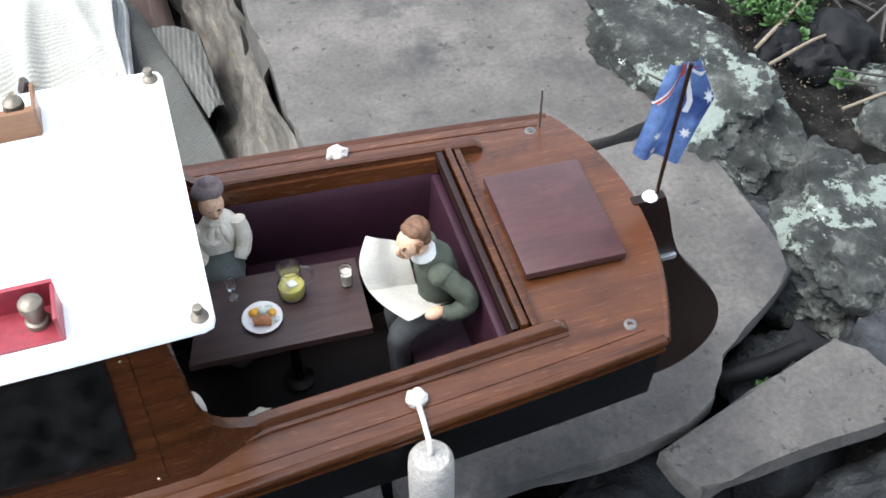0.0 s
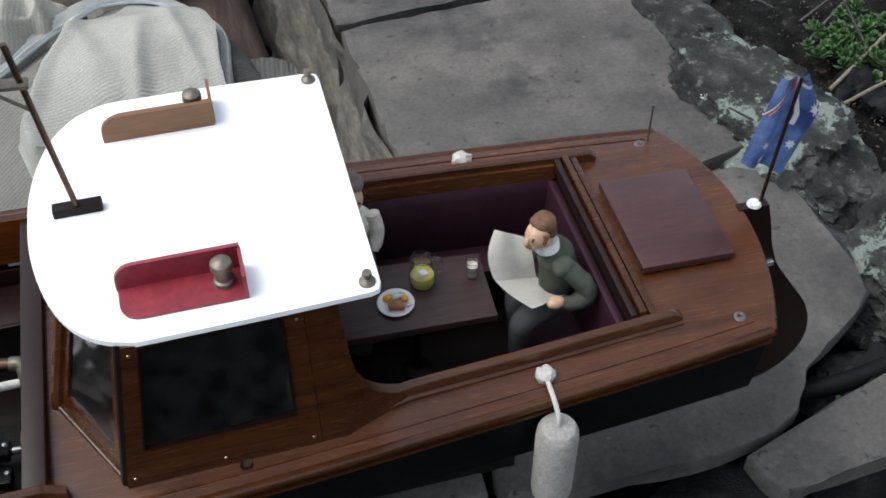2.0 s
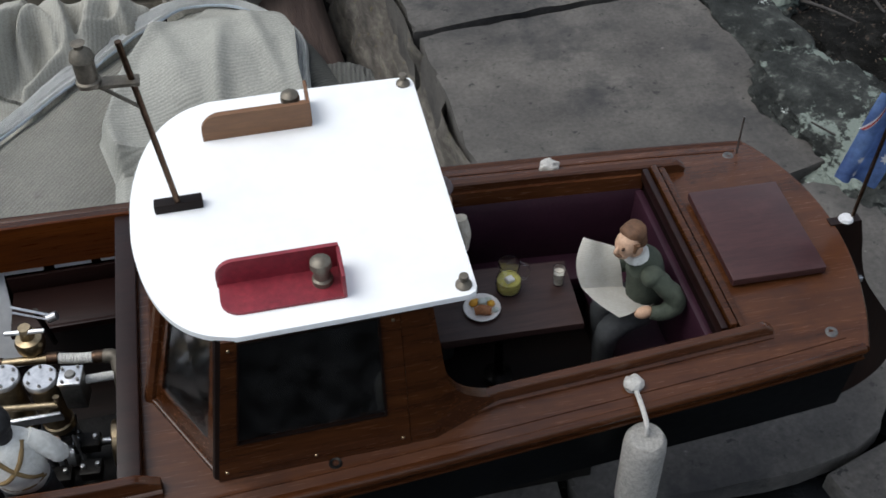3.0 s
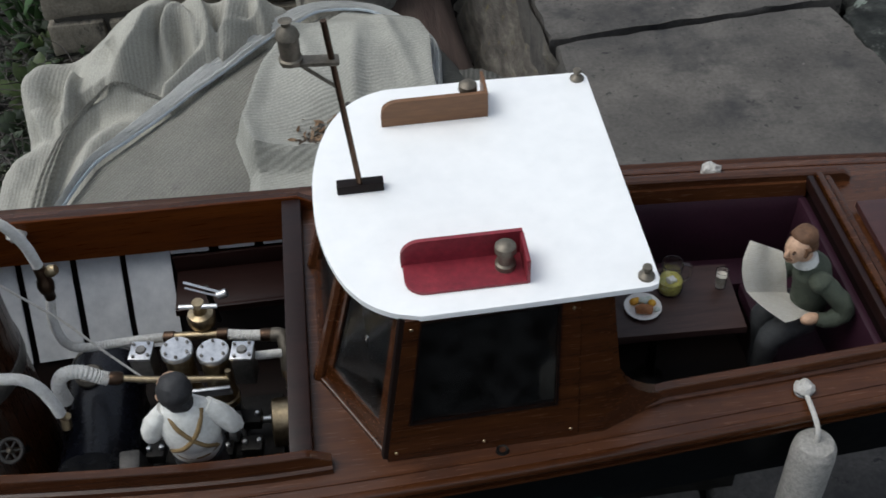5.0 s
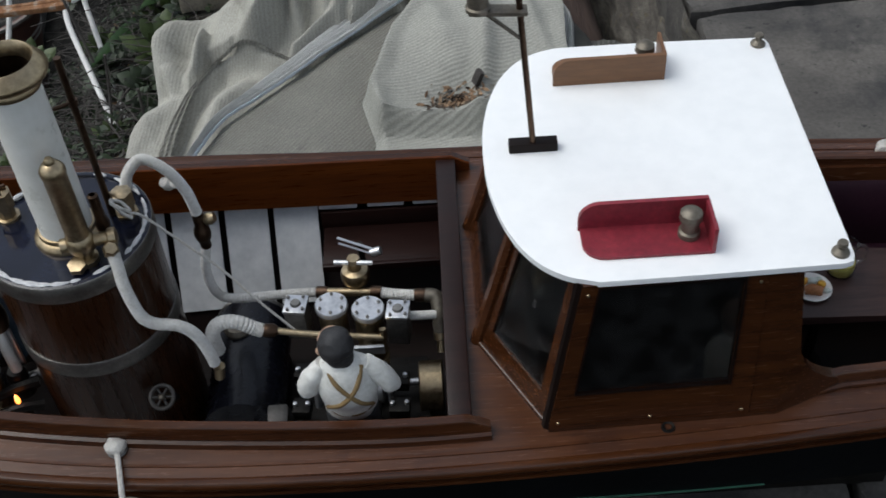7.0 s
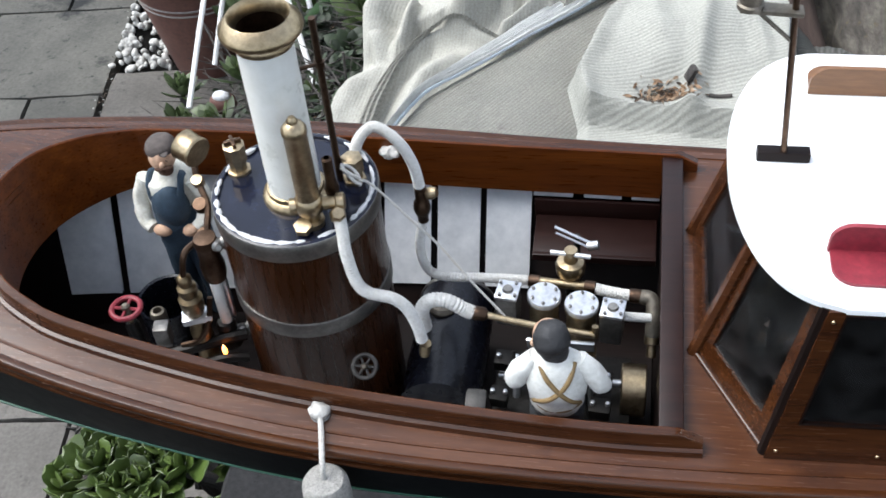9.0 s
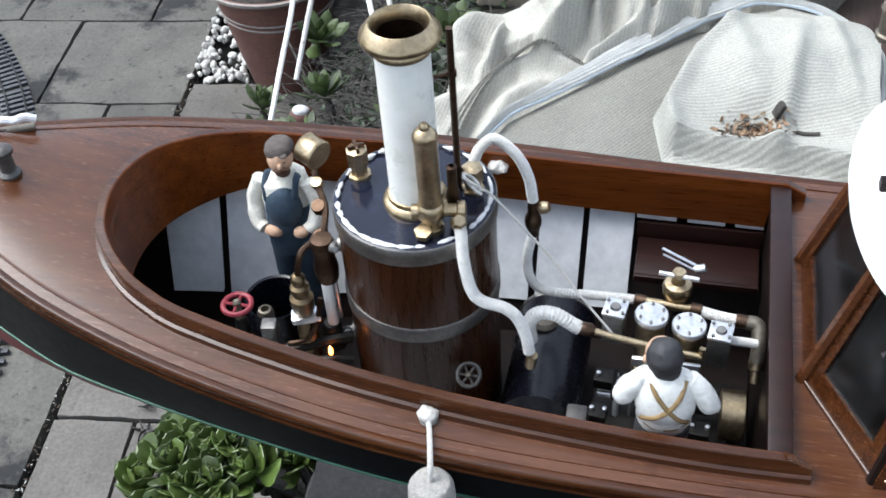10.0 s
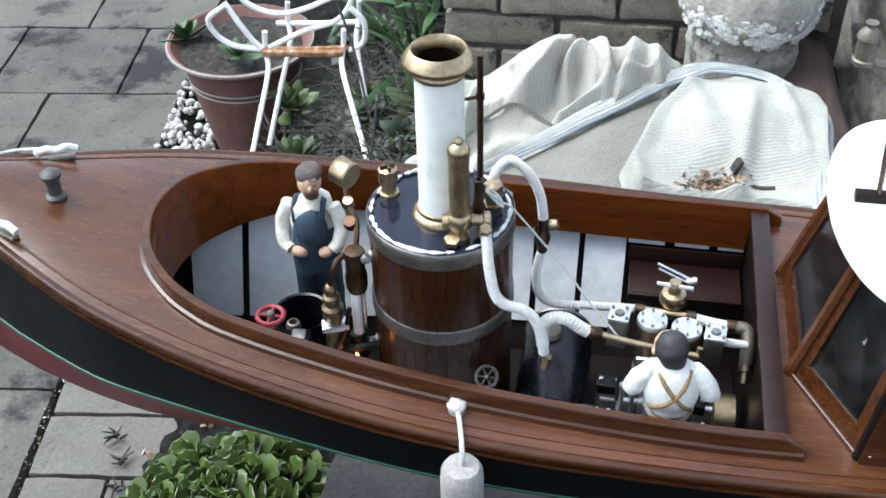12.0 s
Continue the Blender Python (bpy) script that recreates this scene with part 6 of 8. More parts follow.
figurine("lady_figurine", "painted seated lady doll in cream lace blouse and grey skirt", 
    (SKIRT, "limb", [(0.296, 0.082, 0.200), (0.294, 0.070, 0.222), (0.292, 0.052, 0.222), (0.291, 0.042, 0.19), (0.291, 0.050, 0.10)], [0.018, 0.022, 0.021, 0.016, 0.012]),
    (SHIRT_CREAM, "limb", [(0.297, 0.082, 0.212), (0.297, 0.083, 0.235), (0.297, 0.082, 0.264), (0.297, 0.08, 0.283)], [0.019, 0.0195, 0.0225, 0.008], 0.78),
    (SHIRT_CREAM, "limb", [(0.277, 0.08, 0.272), (0.272, 0.074, 0.252), (0.282, 0.062, 0.237)], [0.0075, 0.0082, 0.0062]),
    (SHIRT_CREAM, "limb", [(0.317, 0.08, 0.272), (0.3195, 0.074, 0.250), (0.312, 0.062, 0.237)], [0.0075, 0.0082, 0.0062]),
    (SKIN, "ball", (0.297, 0.06, 0.234), (0.0085, 0.006, 0.0055)),
    (SHIRT_CREAM, "ball", (0.297, 0.0685, 0.262), (0.006, 0.005, 0.017)),
    (SKIN, "limb", [(0.297, 0.08, 0.278), (0.297, 0.079, 0.294)], [0.0068, 0.0068]),
    (SKIN, "ball", (0.297, 0.0755, 0.302), (0.0115, 0.0125, 0.0145), (10, 0, 0)),
    (SKIN, "ball", (0.2985, 0.0625, 0.3005), (0.0022, 0.0026, 0.0034)),
    (HAIR_DARK, "ball", (0.2945, 0.0635, 0.3045), (0.0018, 0.0008, 0.0009)),
    (HAIR_DARK, "ball", (0.3025, 0.0640, 0.3045), (0.0018, 0.0008, 0.0009)),
    (LIP_RED, "ball", (0.2985, 0.0635, 0.2955), (0.0026, 0.0012, 0.0010)),
    (SHIRT_CREAM, "ball", (0.297, 0.0735, 0.2835), (0.0095, 0.0085, 0.0042)),
    (SHIRT_CREAM, "ball", (0.2905, 0.0685, 0.268), (0.0042, 0.004, 0.014), (0, 12, 0)),
    (SHIRT_CREAM, "ball", (0.3035, 0.0685, 0.268), (0.0042, 0.004, 0.014), (0, -12, 0)),
    (LADY_HAT, "ball", (0.297, 0.082, 0.3145), (0.0142, 0.0138, 0.0098)),
    (LADY_HAT, "ball", (0.298, 0.083, 0.3225), (0.0085, 0.008, 0.0058)),
    size=0.84, about=(0.297, 0.0775, 0.305))
figurine("passenger_figurine", "painted seated doll in cream clothes inside the cabin", 
    (TROUSERS, "limb", [(0.226, -0.074, 0.204), (0.224, -0.06, 0.212), (0.222, -0.048, 0.19), (0.222, -0.046, 0.136)], [0.018, 0.018, 0.017, 0.015]),
    (SHIRT_CREAM, "limb", [(0.235, -0.08, 0.205), (0.235, -0.08, 0.245), (0.235, -0.078, 0.275), (0.235, -0.076, 0.291)], [0.019, 0.02, 0.022, 0.008], 0.9),
    (SHIRT_CREAM, "limb", [(0.250, -0.078, 0.284), (0.2545, -0.074, 0.264), (0.246, -0.064, 0.246)], [0.008, 0.0085, 0.007]),
    (SKIN, "ball", (0.240, -0.058, 0.242), (0.007, 0.006, 0.0055)),
    (SKIN, "ball", (0.235, -0.072, 0.305), (0.0115, 0.0125, 0.0145)),
    (HAIR_BROWN, "ball", (0.235, -0.0755, 0.312), (0.0135, 0.0135, 0.011)),)

# table and what stands on it
table = thing("saloon_table", (0.334, 0.008, 0.135), "small dark walnut table on a single turned leg", "table")
b = bmesh.new()
rows = [[(0.276, 0.047), (0.3945, 0.0375), (0.391, -0.0325), (0.2555, -0.0265)]]
prism(rows[0][::-1], 0.2435, 0.2500, b, bevel=0.001)
part("tabletop", b, TABLE_WOOD, table, "plain walnut tabletop")
part("leg", lathe([(0, 0.1352), (0.013, 0.1352), (0.0135, 0.1377), (0.007, 0.140), (0.0045, 0.144), (0.0042, 0.18), (0.0055, 0.205), (0.0045, 0.22), (0.008, 0.2435), (0, 0.2435)], (0.335, 0.018, 0), seg=18), GUNMETAL, table, "dark turned pedestal leg")
part("apron", box((0.10, 0.004, 0.008), (0.328, -0.022, 0.2395), (0, 0, -1)), TABLE_WOOD, table)
plate = thing("plate_of_food", (0.3145, -0.001, 0.25), "white china plate with a miniature meal on the table", "plate")
CHINA = material("white_china", [(0.72, 0.70, 0.68), (0.80, 0.78, 0.76)], 0.2, 0, (60, 60, 60), 4, 0.02)
ROAST = material("roast_brown_food", [(0.30, 0.11, 0.035), (0.42, 0.18, 0.07)], 0.45, 0, (180, 180, 180), 4, 0.3)
ORANGE = material("orange_food", [(0.62, 0.28, 0.02), (0.72, 0.40, 0.04)], 0.4, 0, (120, 120, 120), 4, 0.1)
PALE_FOOD = material("pale_green_white_food", [(0.45, 0.52, 0.46), (0.66, 0.70, 0.66)], 0.4, 0, (150, 150, 150), 4, 0.2)
part("dish", lathe([(0, 0.2504), (0.009, 0.2504), (0.0105, 0.2515), (0.0148, 0.2527), (0.0152, 0.2532), (0.0145, 0.2538), (0.0105, 0.2526), (0.009, 0.2516), (0, 0.2516)], (0.3145, -0.001, 0), seg=40), CHINA, plate)
part("roast", tube([(0.3075, -0.0055, 0.2545), (0.313, -0.0055, 0.2553), (0.3205, -0.0075, 0.2545)], 0.0042, 10, 4, radii=[0.003, 0.0044, 0.0036], flat=0.8), ROAST, plate, "brown roast")
for x, y, s_ in ((0.3085, 0.0045, 0.0036), (0.3115, 0.0058, 0.0028), (0.3225, 0.001, 0.0034)):
    b = bmesh.new()
    bmesh.ops.create_icosphere(b, subdivisions=2, radius=s_, matrix=pose(x, y, 0.2535) @ Matrix.Diagonal((1, 1, 0.75, 1)))
    part("vegetable", b, ORANGE, plate, "orange vegetable")
for x, y, s_ in ((0.316, 0.0045, 0.0036), (0.3205, 0.0055, 0.003), (0.3245, -0.0065, 0.0026)):
    b = bmesh.new()
    bmesh.ops.create_icosphere(b, subdivisions=2, radius=s_, matrix=pose(x, y, 0.2537) @ Matrix.Diagonal((1.2, 0.9, 0.8, 1)))
    part("garnish", b, PALE_FOOD, plate, "pale green and white garnish")
jug = thing("glass_jug", (0.341, 0.0165, 0.25), "clear glass jug half full of yellow-green drink", "jug")
part("jug_glass", lathe([(0, 0.2503), (0.0092, 0.2503), (0.0105, 0.2515), (0.0112, 0.2575), (0.0102, 0.2645), (0.0078, 0.2705), (0.0078, 0.2725), (0.0092, 0.2805), (0.0086, 0.2805), (0.0071, 0.2725), (0.0071, 0.2705), (0.0095, 0.2642), (0.0105, 0.2575), (0.0098, 0.252), (0.0088, 0.2512), (0, 0.2512)], (0.341, 0.0165, 0), seg=32), GLASS, jug)
part("drink", lathe([(0, 0.2513), (0.0086, 0.2513), (0.0095, 0.2522), (0.0103, 0.2575), (0.0096, 0.2625), (0, 0.2625)], (0.341, 0.0165, 0), seg=32), JUICE, jug, "yellow-green drink")
part("ice", box((0.007, 0.006, 0.005), (0.341, 0.0145, 0.2632), (8, 12, 20), bevel=0.001), CHINA, jug, "white ice cubes")
part("handle", tube([(0.3495, 0.0165, 0.2785), (0.357, 0.0165, 0.274), (0.357, 0.0165, 0.262), (0.3515, 0.0165, 0.258)], 0.0012, 8, 6), GLASS, jug)
tumbler = thing("tumbler", (0.3825, 0.0135, 0.25), "small pale glass tumbler on the table", "glass")
MILKY = material("milky_glass_drink", [(0.50, 0.46, 0.38), (0.62, 0.58, 0.50)], 0.2, 0, (60, 60, 60), 4, 0.0)
part("tumbler_glass", lathe([(0, 0.2502), (0.0044, 0.2502), (0.0054, 0.268), (0.0049, 0.268), (0.004, 0.2512), (0, 0.2512)], (0.3825, 0.0135, 0), seg=24), GLASS, tumbler)
part("drink", lathe([(0, 0.2514), (0.0039, 0.2514), (0.0046, 0.2635), (0, 0.2635)], (0.3825, 0.0135, 0), seg=24), MILKY, tumbler, "milky drink")
wine = thing("wine_glass", (0.298, 0.026, 0.25), "tiny stemmed wine glass on the table", "glass")
part("bowl", lathe([(0, 0.2502), (0.0042, 0.2502), (0.004, 0.251), (0.0009, 0.2518), (0.0009, 0.2585), (0.0035, 0.2605), (0.005, 0.265), (0.0044, 0.270), (0.004, 0.2698), (0.0045, 0.265), (0.0031, 0.2612), (0, 0.2595)], (0.298, 0.026, 0), seg=22), GLASS, wine)
hat = thing("pale_hat", (0.288, -0.064, 0.204), "small crumpled pale hat on the plum bench", "hat")
b = bmesh.new()
bmesh.ops.create_icosphere(b, subdivisions=3, radius=0.012, matrix=pose(0.2975, -0.0645, 0.2155) @ Matrix.Diagonal((0.9, 0.75, 0.95, 1)))
for v in b.verts:
    v.co += v.normal * 0.0022 * noise.noise(v.co * 260)
part("crown", b, SHIRT_CREAM, hat)
b = bmesh.new()
bmesh.ops.create_icosphere(b, subdivisions=3, radius=0.0085, matrix=pose(0.282, -0.066, 0.2125) @ Matrix.Diagonal((0.8, 0.8, 0.95, 1)))
for v in b.verts:
    v.co += v.normal * 0.002 * noise.noise(v.co * 260)
part("trim", b, SHIRT_CREAM, hat)

# ensign on its staff
ensign = thing("ensign", (0.627, 0, 0.285), "faded blue ensign hanging limp from a wooden staff", "flag")
staff_line = [(0.627, 0.0, 0.282), (0.6295, 0.0, 0.34), (0.6335, 0.0, 0.415)]
part("staff", tube(staff_line, 0.0016, 8, 4), COPPER, ensign, "varnished wooden flagstaff")
FLAG_BLUE = material("faded_blue_cloth", [(0.045, 0.085, 0.25), (0.17, 0.27, 0.50)], 0.7, 0, (26, 26, 26), 6, 0.1, spread=(0.38, 0.62))
FLAG_RED = material("faded_red_cloth", [(0.2856, 0.034, 0.0408), (0.3536, 0.0612, 0.0612)], 0.7, 0, (30, 30, 30), 6, 0.1)
FLAG_WHITE = material("white_cloth", [(0.527, 0.5355, 0.561), (0.629, 0.6375, 0.6545)], 0.7, 0, (30, 30, 30), 6, 0.1)


def flag_at(u, v, lift=0.0):
    """u runs from one leaf of the hanging cloth to the other, v from the head down."""
    xl, zl = spot(v, [(0, 0.624), (0.15, 0.620), (1, 0.606)]), spot(v, [(0, 0.408), (0.15, 0.394), (1, 0.327)])
    xr, zr = spot(v, [(0, 0.646), (0.2, 0.654), (0.42, 0.666), (0.6, 0.660), (1, 0.648)]), spot(v, [(0, 0.409), (0.2, 0.392), (0.42, 0.366), (0.6, 0.348), (1, 0.309)])
    t = (u + 1) / 2
    y = 0.0105 - 0.004 * math.sin(t * 9.5) * (0.4 + v) - 0.003 * math.sin(math.pi * t)
    return Vector((xl + (xr - xl) * t, y - lift, zl + (zr - zl) * t))


def patch(u0, u1, v0, v1, lift, nu=8, nv=14):
    return grid([[flag_at(u0 + (u1 - u0) * a, v0 + (v1 - v0) * c, lift) for a in np.linspace(0, 1, nu)] for c in np.linspace(0, 1, nv)])


b = patch(-1, 1, 0, 1, 0, 25, 22)
bmesh.ops.solidify(b, geom=b.faces[:], thickness=0.0006)
cloth_ob = part("flag_cloth", b, FLAG_BLUE, ensign)


def stripe(name, line, w, lift, mat):
    rows = [[flag_at(u - w * 0.5, v, lift), flag_at(u + w * 0.5, v, lift)] for u, v in line]
    part(name, grid(rows), mat, cloth_ob)


def line_of(u0, v0, u1, v1):
    return [(u0 + (u1 - u0) * t, v0 + (v1 - v0) * t) for t in np.linspace(0, 1, 10)]


stripe("canton_stripe", line_of(-0.12, 0.0, -0.98, 0.40), 0.17, 0.0009, FLAG_WHITE)
stripe("canton_stripe", line_of(-0.12, 0.0, -0.98, 0.40), 0.08, 0.0013, FLAG_RED)
stripe("canton_stripe", line_of(0.16, 0.0, 0.16, 0.52), 0.16, 0.0009, FLAG_WHITE)
stripe("canton_stripe", line_of(0.15, 0.05, 0.9, 0.16), 0.28, 0.0011, FLAG_WHITE)
stripe("canton_stripe", line_of(0.22, 0.03, 0.85, 0.06), 0.3, 0.0014, FLAG_RED)
stripe("canton_stripe", line_of(-0.2, 0.0, -0.2, 0.12), 0.34, 0.0015, FLAG_RED)


def star(u, v, r, points=7):
    b = bmesh.new()
    b.faces.new([b.verts.new(flag_at(u + (r if k % 2 else r * 0.45) * 1.3 * math.cos(math.pi * k / points), v + 0.42 * (r if k % 2 else r * 0.45) * math.sin(math.pi * k / points), 0.0013)) for k in range(2 * points)])
    part("star", b, FLAG_WHITE, cloth_ob, "white star", smooth=False)


star(0.78, 0.36, 0.18)
star(0.42, 0.70, 0.13)
star(-0.55, 0.72, 0.13)
star(-0.5, 0.88, 0.11)

# fenders hanging from cords
def fender(x, inner, drift, group_label):
    y = -(beam(x) + 0.019)
    z = deck_z(x, inner)
    ob = thing("fender", (x, -inner, z), group_label, "fender", "fenders along the hull")
    b = tube([(x, -inner, z + 0.003), (x + drift * 0.4, -inner - 0.014, z + 0.003), (x + drift * 0.8, y + 0.012, z + 0.0025), (x + drift, y + 0.002, z - 0.002), (x + drift, y, z - 0.014)], 0.0019, 8, 8, bumps=0.06)
    part("cord", b, ROPE_WHITE, ob, "thin white cord")
    b = bmesh.new()
    bmesh.ops.create_icosphere(b, subdivisions=3, radius=0.0065, matrix=pose(x, -inner, z + 0.004) @ Matrix.Diagonal((1.15, 1, 0.7, 1)))
    for v in b.verts:
        v.co += v.normal * 0.0022 * noise.noise(v.co * 300)
    part("knot", b, ROPE_WHITE, ob, "fluffy white knot")
    part("eye_plate", lathe([(0, 0.0008), (0.0062, 0.0008), (0.007, 0), (0.007, -0.001)], (x, -inner, z), seg=20), DULL_STEEL, ob, "clear round washer")
    part("body", lathe([(0.002, -0.0105), (0.007, -0.010), (0.0125, -0.012), (0.0152, -0.017), (0.0158, -0.0245), (0.0158, -0.089), (0.0148, -0.0955), (0.011, -0.1), (0, -0.101)], (x + drift, y, z), (0, 0, 0), seg=32), FOAM, ob, "white woven cylinder with a speckled top")
    return ob


fender(0.3995, 0.1195, -0.001, "white cylindrical model fender hanging beside the hull")
fender(-0.1885, 0.1365, 0.010, "white cylindrical model fender hanging beside the hull")
for x in (0.403, -0.187):
    z = deck_z(x, 0.122)
    b = bmesh.new()
    bmesh.ops.create_icosphere(b, subdivisions=3, radius=0.0075, matrix=pose(x, 0.122, z + 0.004) @ Matrix.Diagonal((1.15, 1, 0.7, 1)))
    for v in b.verts:
        v.co += v.normal * 0.0025 * noise.noise(v.co * 300)
    tagged(part("cord_knot", b, ROPE_WHITE), "fluffy white cord knot on the side deck", "knot")


# ---- draped cloth ----
def ribbed(name, colours, turn, pitch=0.0052, depth=0.22):
    """Woven shade cloth: ribs along one direction, with soiling."""
    m = material(name, colours, 0.92, 0, (9, 9, 9), 40, 0.0, wear=((0.31, 0.30, 0.27), 0.62, 9, 0.1))
    t = m.node_tree
    bsdf = t.nodes["Principled BSDF"]
    where = t.nodes.new("ShaderNodeTexCoord")
    place = t.nodes.new("ShaderNodeMapping")
    place.inputs["Rotation"].default_value = (0, 0, radians(turn))
    wave = t.nodes.new("ShaderNodeTexWave")
    wave.inputs["Scale"].default_value = 0.314 / pitch
    wave.inputs["Distortion"].default_value = 1.1
    wave.inputs["Detail"].default_value = 2.0
    wave.inputs["Detail Scale"].default_value = 1.5
    t.links.new(where.outputs["Object"], place.inputs["Vector"])
    t.links.new(place.outputs["Vector"], wave.inputs["Vector"])
    old = bsdf.inputs["Base Color"].links[0].from_socket
    mix = t.nodes.new("ShaderNodeMixRGB")
    mix.blend_type = "MULTIPLY"
    mix.inputs["Fac"].default_value = depth
    t.links.new(old, mix.inputs["Color1"])
    worn = t.nodes.new("ShaderNodeTexNoise")
    worn.inputs["Scale"].default_value, worn.inputs["Detail"].default_value = 55.0, 5.0
    t.links.new(where.outputs["Object"], worn.inputs["Vector"])
    uneven = t.nodes.new("ShaderNodeMixRGB")
    uneven.inputs["Fac"].default_value = 0.22
    t.links.new(wave.outputs["Color"], uneven.inputs["Color1"])
    t.links.new(worn.outputs["Color"], uneven.inputs["Color2"])
    flat = t.nodes.new("ShaderNodeRGBToBW")
    t.links.new(uneven.outputs["Color"], flat.inputs["Color"])
    t.links.new(flat.outputs["Val"], mix.inputs["Color2"])
    t.links.new(mix.outputs["Color"], bsdf.inputs["Base Color"])
    bump = t.nodes.new("ShaderNodeBump")
    bump.inputs["Strength"].default_value, bump.inputs["Distance"].default_value = 0.5 * depth / 0.3, 0.002
    t.links.new(flat.outputs["Val"], bump.inputs["Height"])
    t.links.new(bump.outputs["Normal"], bsdf.inputs["Normal"])
    return m


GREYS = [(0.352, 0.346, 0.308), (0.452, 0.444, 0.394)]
# one fabric in three greys: flap and folds darkened against the light they catch
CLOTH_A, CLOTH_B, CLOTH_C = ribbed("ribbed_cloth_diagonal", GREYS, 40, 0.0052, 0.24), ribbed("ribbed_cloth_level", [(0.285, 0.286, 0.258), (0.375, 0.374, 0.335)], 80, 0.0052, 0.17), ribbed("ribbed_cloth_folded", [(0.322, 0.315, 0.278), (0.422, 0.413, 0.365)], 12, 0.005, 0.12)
CLOTH_D = material("woven_selvedge", [(0.60, 0.61, 0.60), (0.74, 0.75, 0.735)], 0.92, 0, (50, 50, 50), 12, 0.35)
cloth = thing("shade_cloth", (-0.05, 0.8, -0.17), "heap of grey ribbed shade cloth with pale blue selvedge", "cloth")


def soften(t):
    t = min(1.0, max(0.0, t))
    return t * t * (3 - 2 * t)


# the selvedge runs up from the boat's side, over a crest before the pedestal and down again
SELV = [(-0.345, 0.60, -0.16), (-0.337, 0.645, -0.16), (-0.319, 0.697, -0.16), (-0.295, 0.755, -0.16), (-0.250, 0.793, -0.155), (-0.204, 0.833, -0.15), (-0.159, 0.865, -0.14), (-0.114, 0.898, -0.13), (-0.068, 0.939, -0.125), (-0.021, 0.982, -0.12),
        (0.027, 1.013, -0.114), (0.066, 1.033, -0.112), (0.123, 1.026, -0.110), (0.168, 0.992, -0.108), (0.205, 0.941, -0.110), (0.222, 0.890, -0.110), (0.214, 0.82, -0.112), (0.205, 0.72, -0.116), (0.2, 0.58, -0.122)]


def selvedge_y(x):
    return spot(x, [(a, c) for a, c, _ in SELV[:16]])


def sheet_z(x, y):
    """The stretched sheet: nearly level, lifted towards its selvedge."""
    p = Vector((x, y, 0))
    top = selvedge_y(x)
    lift = spot(x, [(a, c) for a, _, c in SELV[:16]]) + 0.165
    v = (y - 0.25) / max(top - 0.25, 0.05)
    return -0.165 + lift * soften((v - 0.5) / 0.5) + 0.006 * noise.noise(p * 7) + 0.0025 * noise.noise(p * 21) + 0.03 * soften((0.6 - y) / 0.3)


rows = []
for v in np.linspace(0, 1, 80):
    row = []
    for x in np.linspace(-0.345, 0.221, 90):
        y = 0.25 + (selvedge_y(x) - 0.25) * v
        row.append((x, y, sheet_z(x, y)))
    rows.append(row)
b = grid(rows)
bmesh.ops.solidify(b, geom=b.faces[:], thickness=0.003)
part("sheet", b, CLOTH_A, cloth, "flat stretched ribbed sheet")

# a fuller flap on top, like a pouch
EDGE = [(-0.065, 0.30), (-0.068, 0.55), (-0.062, 0.69), (-0.082, 0.765), (-0.046, 0.872), (0.01, 0.945), (0.055, 1.0), (0.10, 1.03)]
LEFT = [(yy, xx) for xx, yy in EDGE]
RIGHT = [(0.3, 0.25), (0.80, 0.225), (0.885, 0.23), (0.945, 0.212), (1.0, 0.17), (1.03, 0.12)]


def pouch_z(x, y):
    """The flap's height over the sheet: a rolled lip at its edges, a dome, a hollow with leaves and soft creases."""
    p = Vector((x, y, 0))
    front = soften((y - (0.69 - 0.10 * (x + 0.06))) / 0.022)
    side = soften((x - spot(y, LEFT)) / 0.018) * soften((1.03 - y) / 0.11)
    roll = 0.011 * math.exp(-((x - spot(y, LEFT) - 0.018) / 0.018) ** 2) + 0.011 * math.exp(-((y - (0.71 - 0.10 * (x + 0.06))) / 0.017) ** 2)
    dome = 0.040 * math.exp(-(((x - 0.10) / 0.11) ** 2 + ((y - 0.86) / 0.11) ** 2))
    ridge = 0.016 * math.exp(-((x - 0.118 - 0.12 * (y - 0.9)) / 0.016) ** 2) * soften((0.99 - y) / 0.2)
    ridge += 0.010 * math.exp(-((x - 0.03 + 0.3 * (y - 0.88)) / 0.022) ** 2) * soften((y - 0.75) / 0.08)
    ridge += 0.009 * math.exp(-((x - 0.172 + 0.25 * (y - 0.88)) / 0.014) ** 2) * soften((y - 0.72) / 0.1)
    sag = -0.018 * math.exp(-(((x - 0.06) / 0.07) ** 2 + ((y - 0.735) / 0.03) ** 2))
    return sheet_z(x, y) + 0.005 + side * (0.010 + front * (0.024 + dome + ridge + sag + roll + 0.006 * noise.noise(p * 11) + 0.002 * noise.noise(p * 38)))


rows = []
for v in np.linspace(0, 1, 130):
    y = 0.30 + 0.73 * v
    left, right = spot(y, LEFT), spot(y, RIGHT)
    rows.append([(left + (right - left) * u, y, pouch_z(left + (right - left) * u, y)) for u in np.linspace(0, 1, 90)])
b = grid(rows)
grid([[(x, y, z - 0.003) for x, y, z in row] for row in rows], b)
part("pouch", b, CLOTH_B, cloth, "full rounded flap of the cloth")


def cloth_top(x, y):
    """The highest of the sheet and the flap at a place."""
    on = y < 1.029 and spot(y, LEFT) <= x <= spot(y, RIGHT)
    return max(sheet_z(x, y), pouch_z(x, y) if on else -1.0)


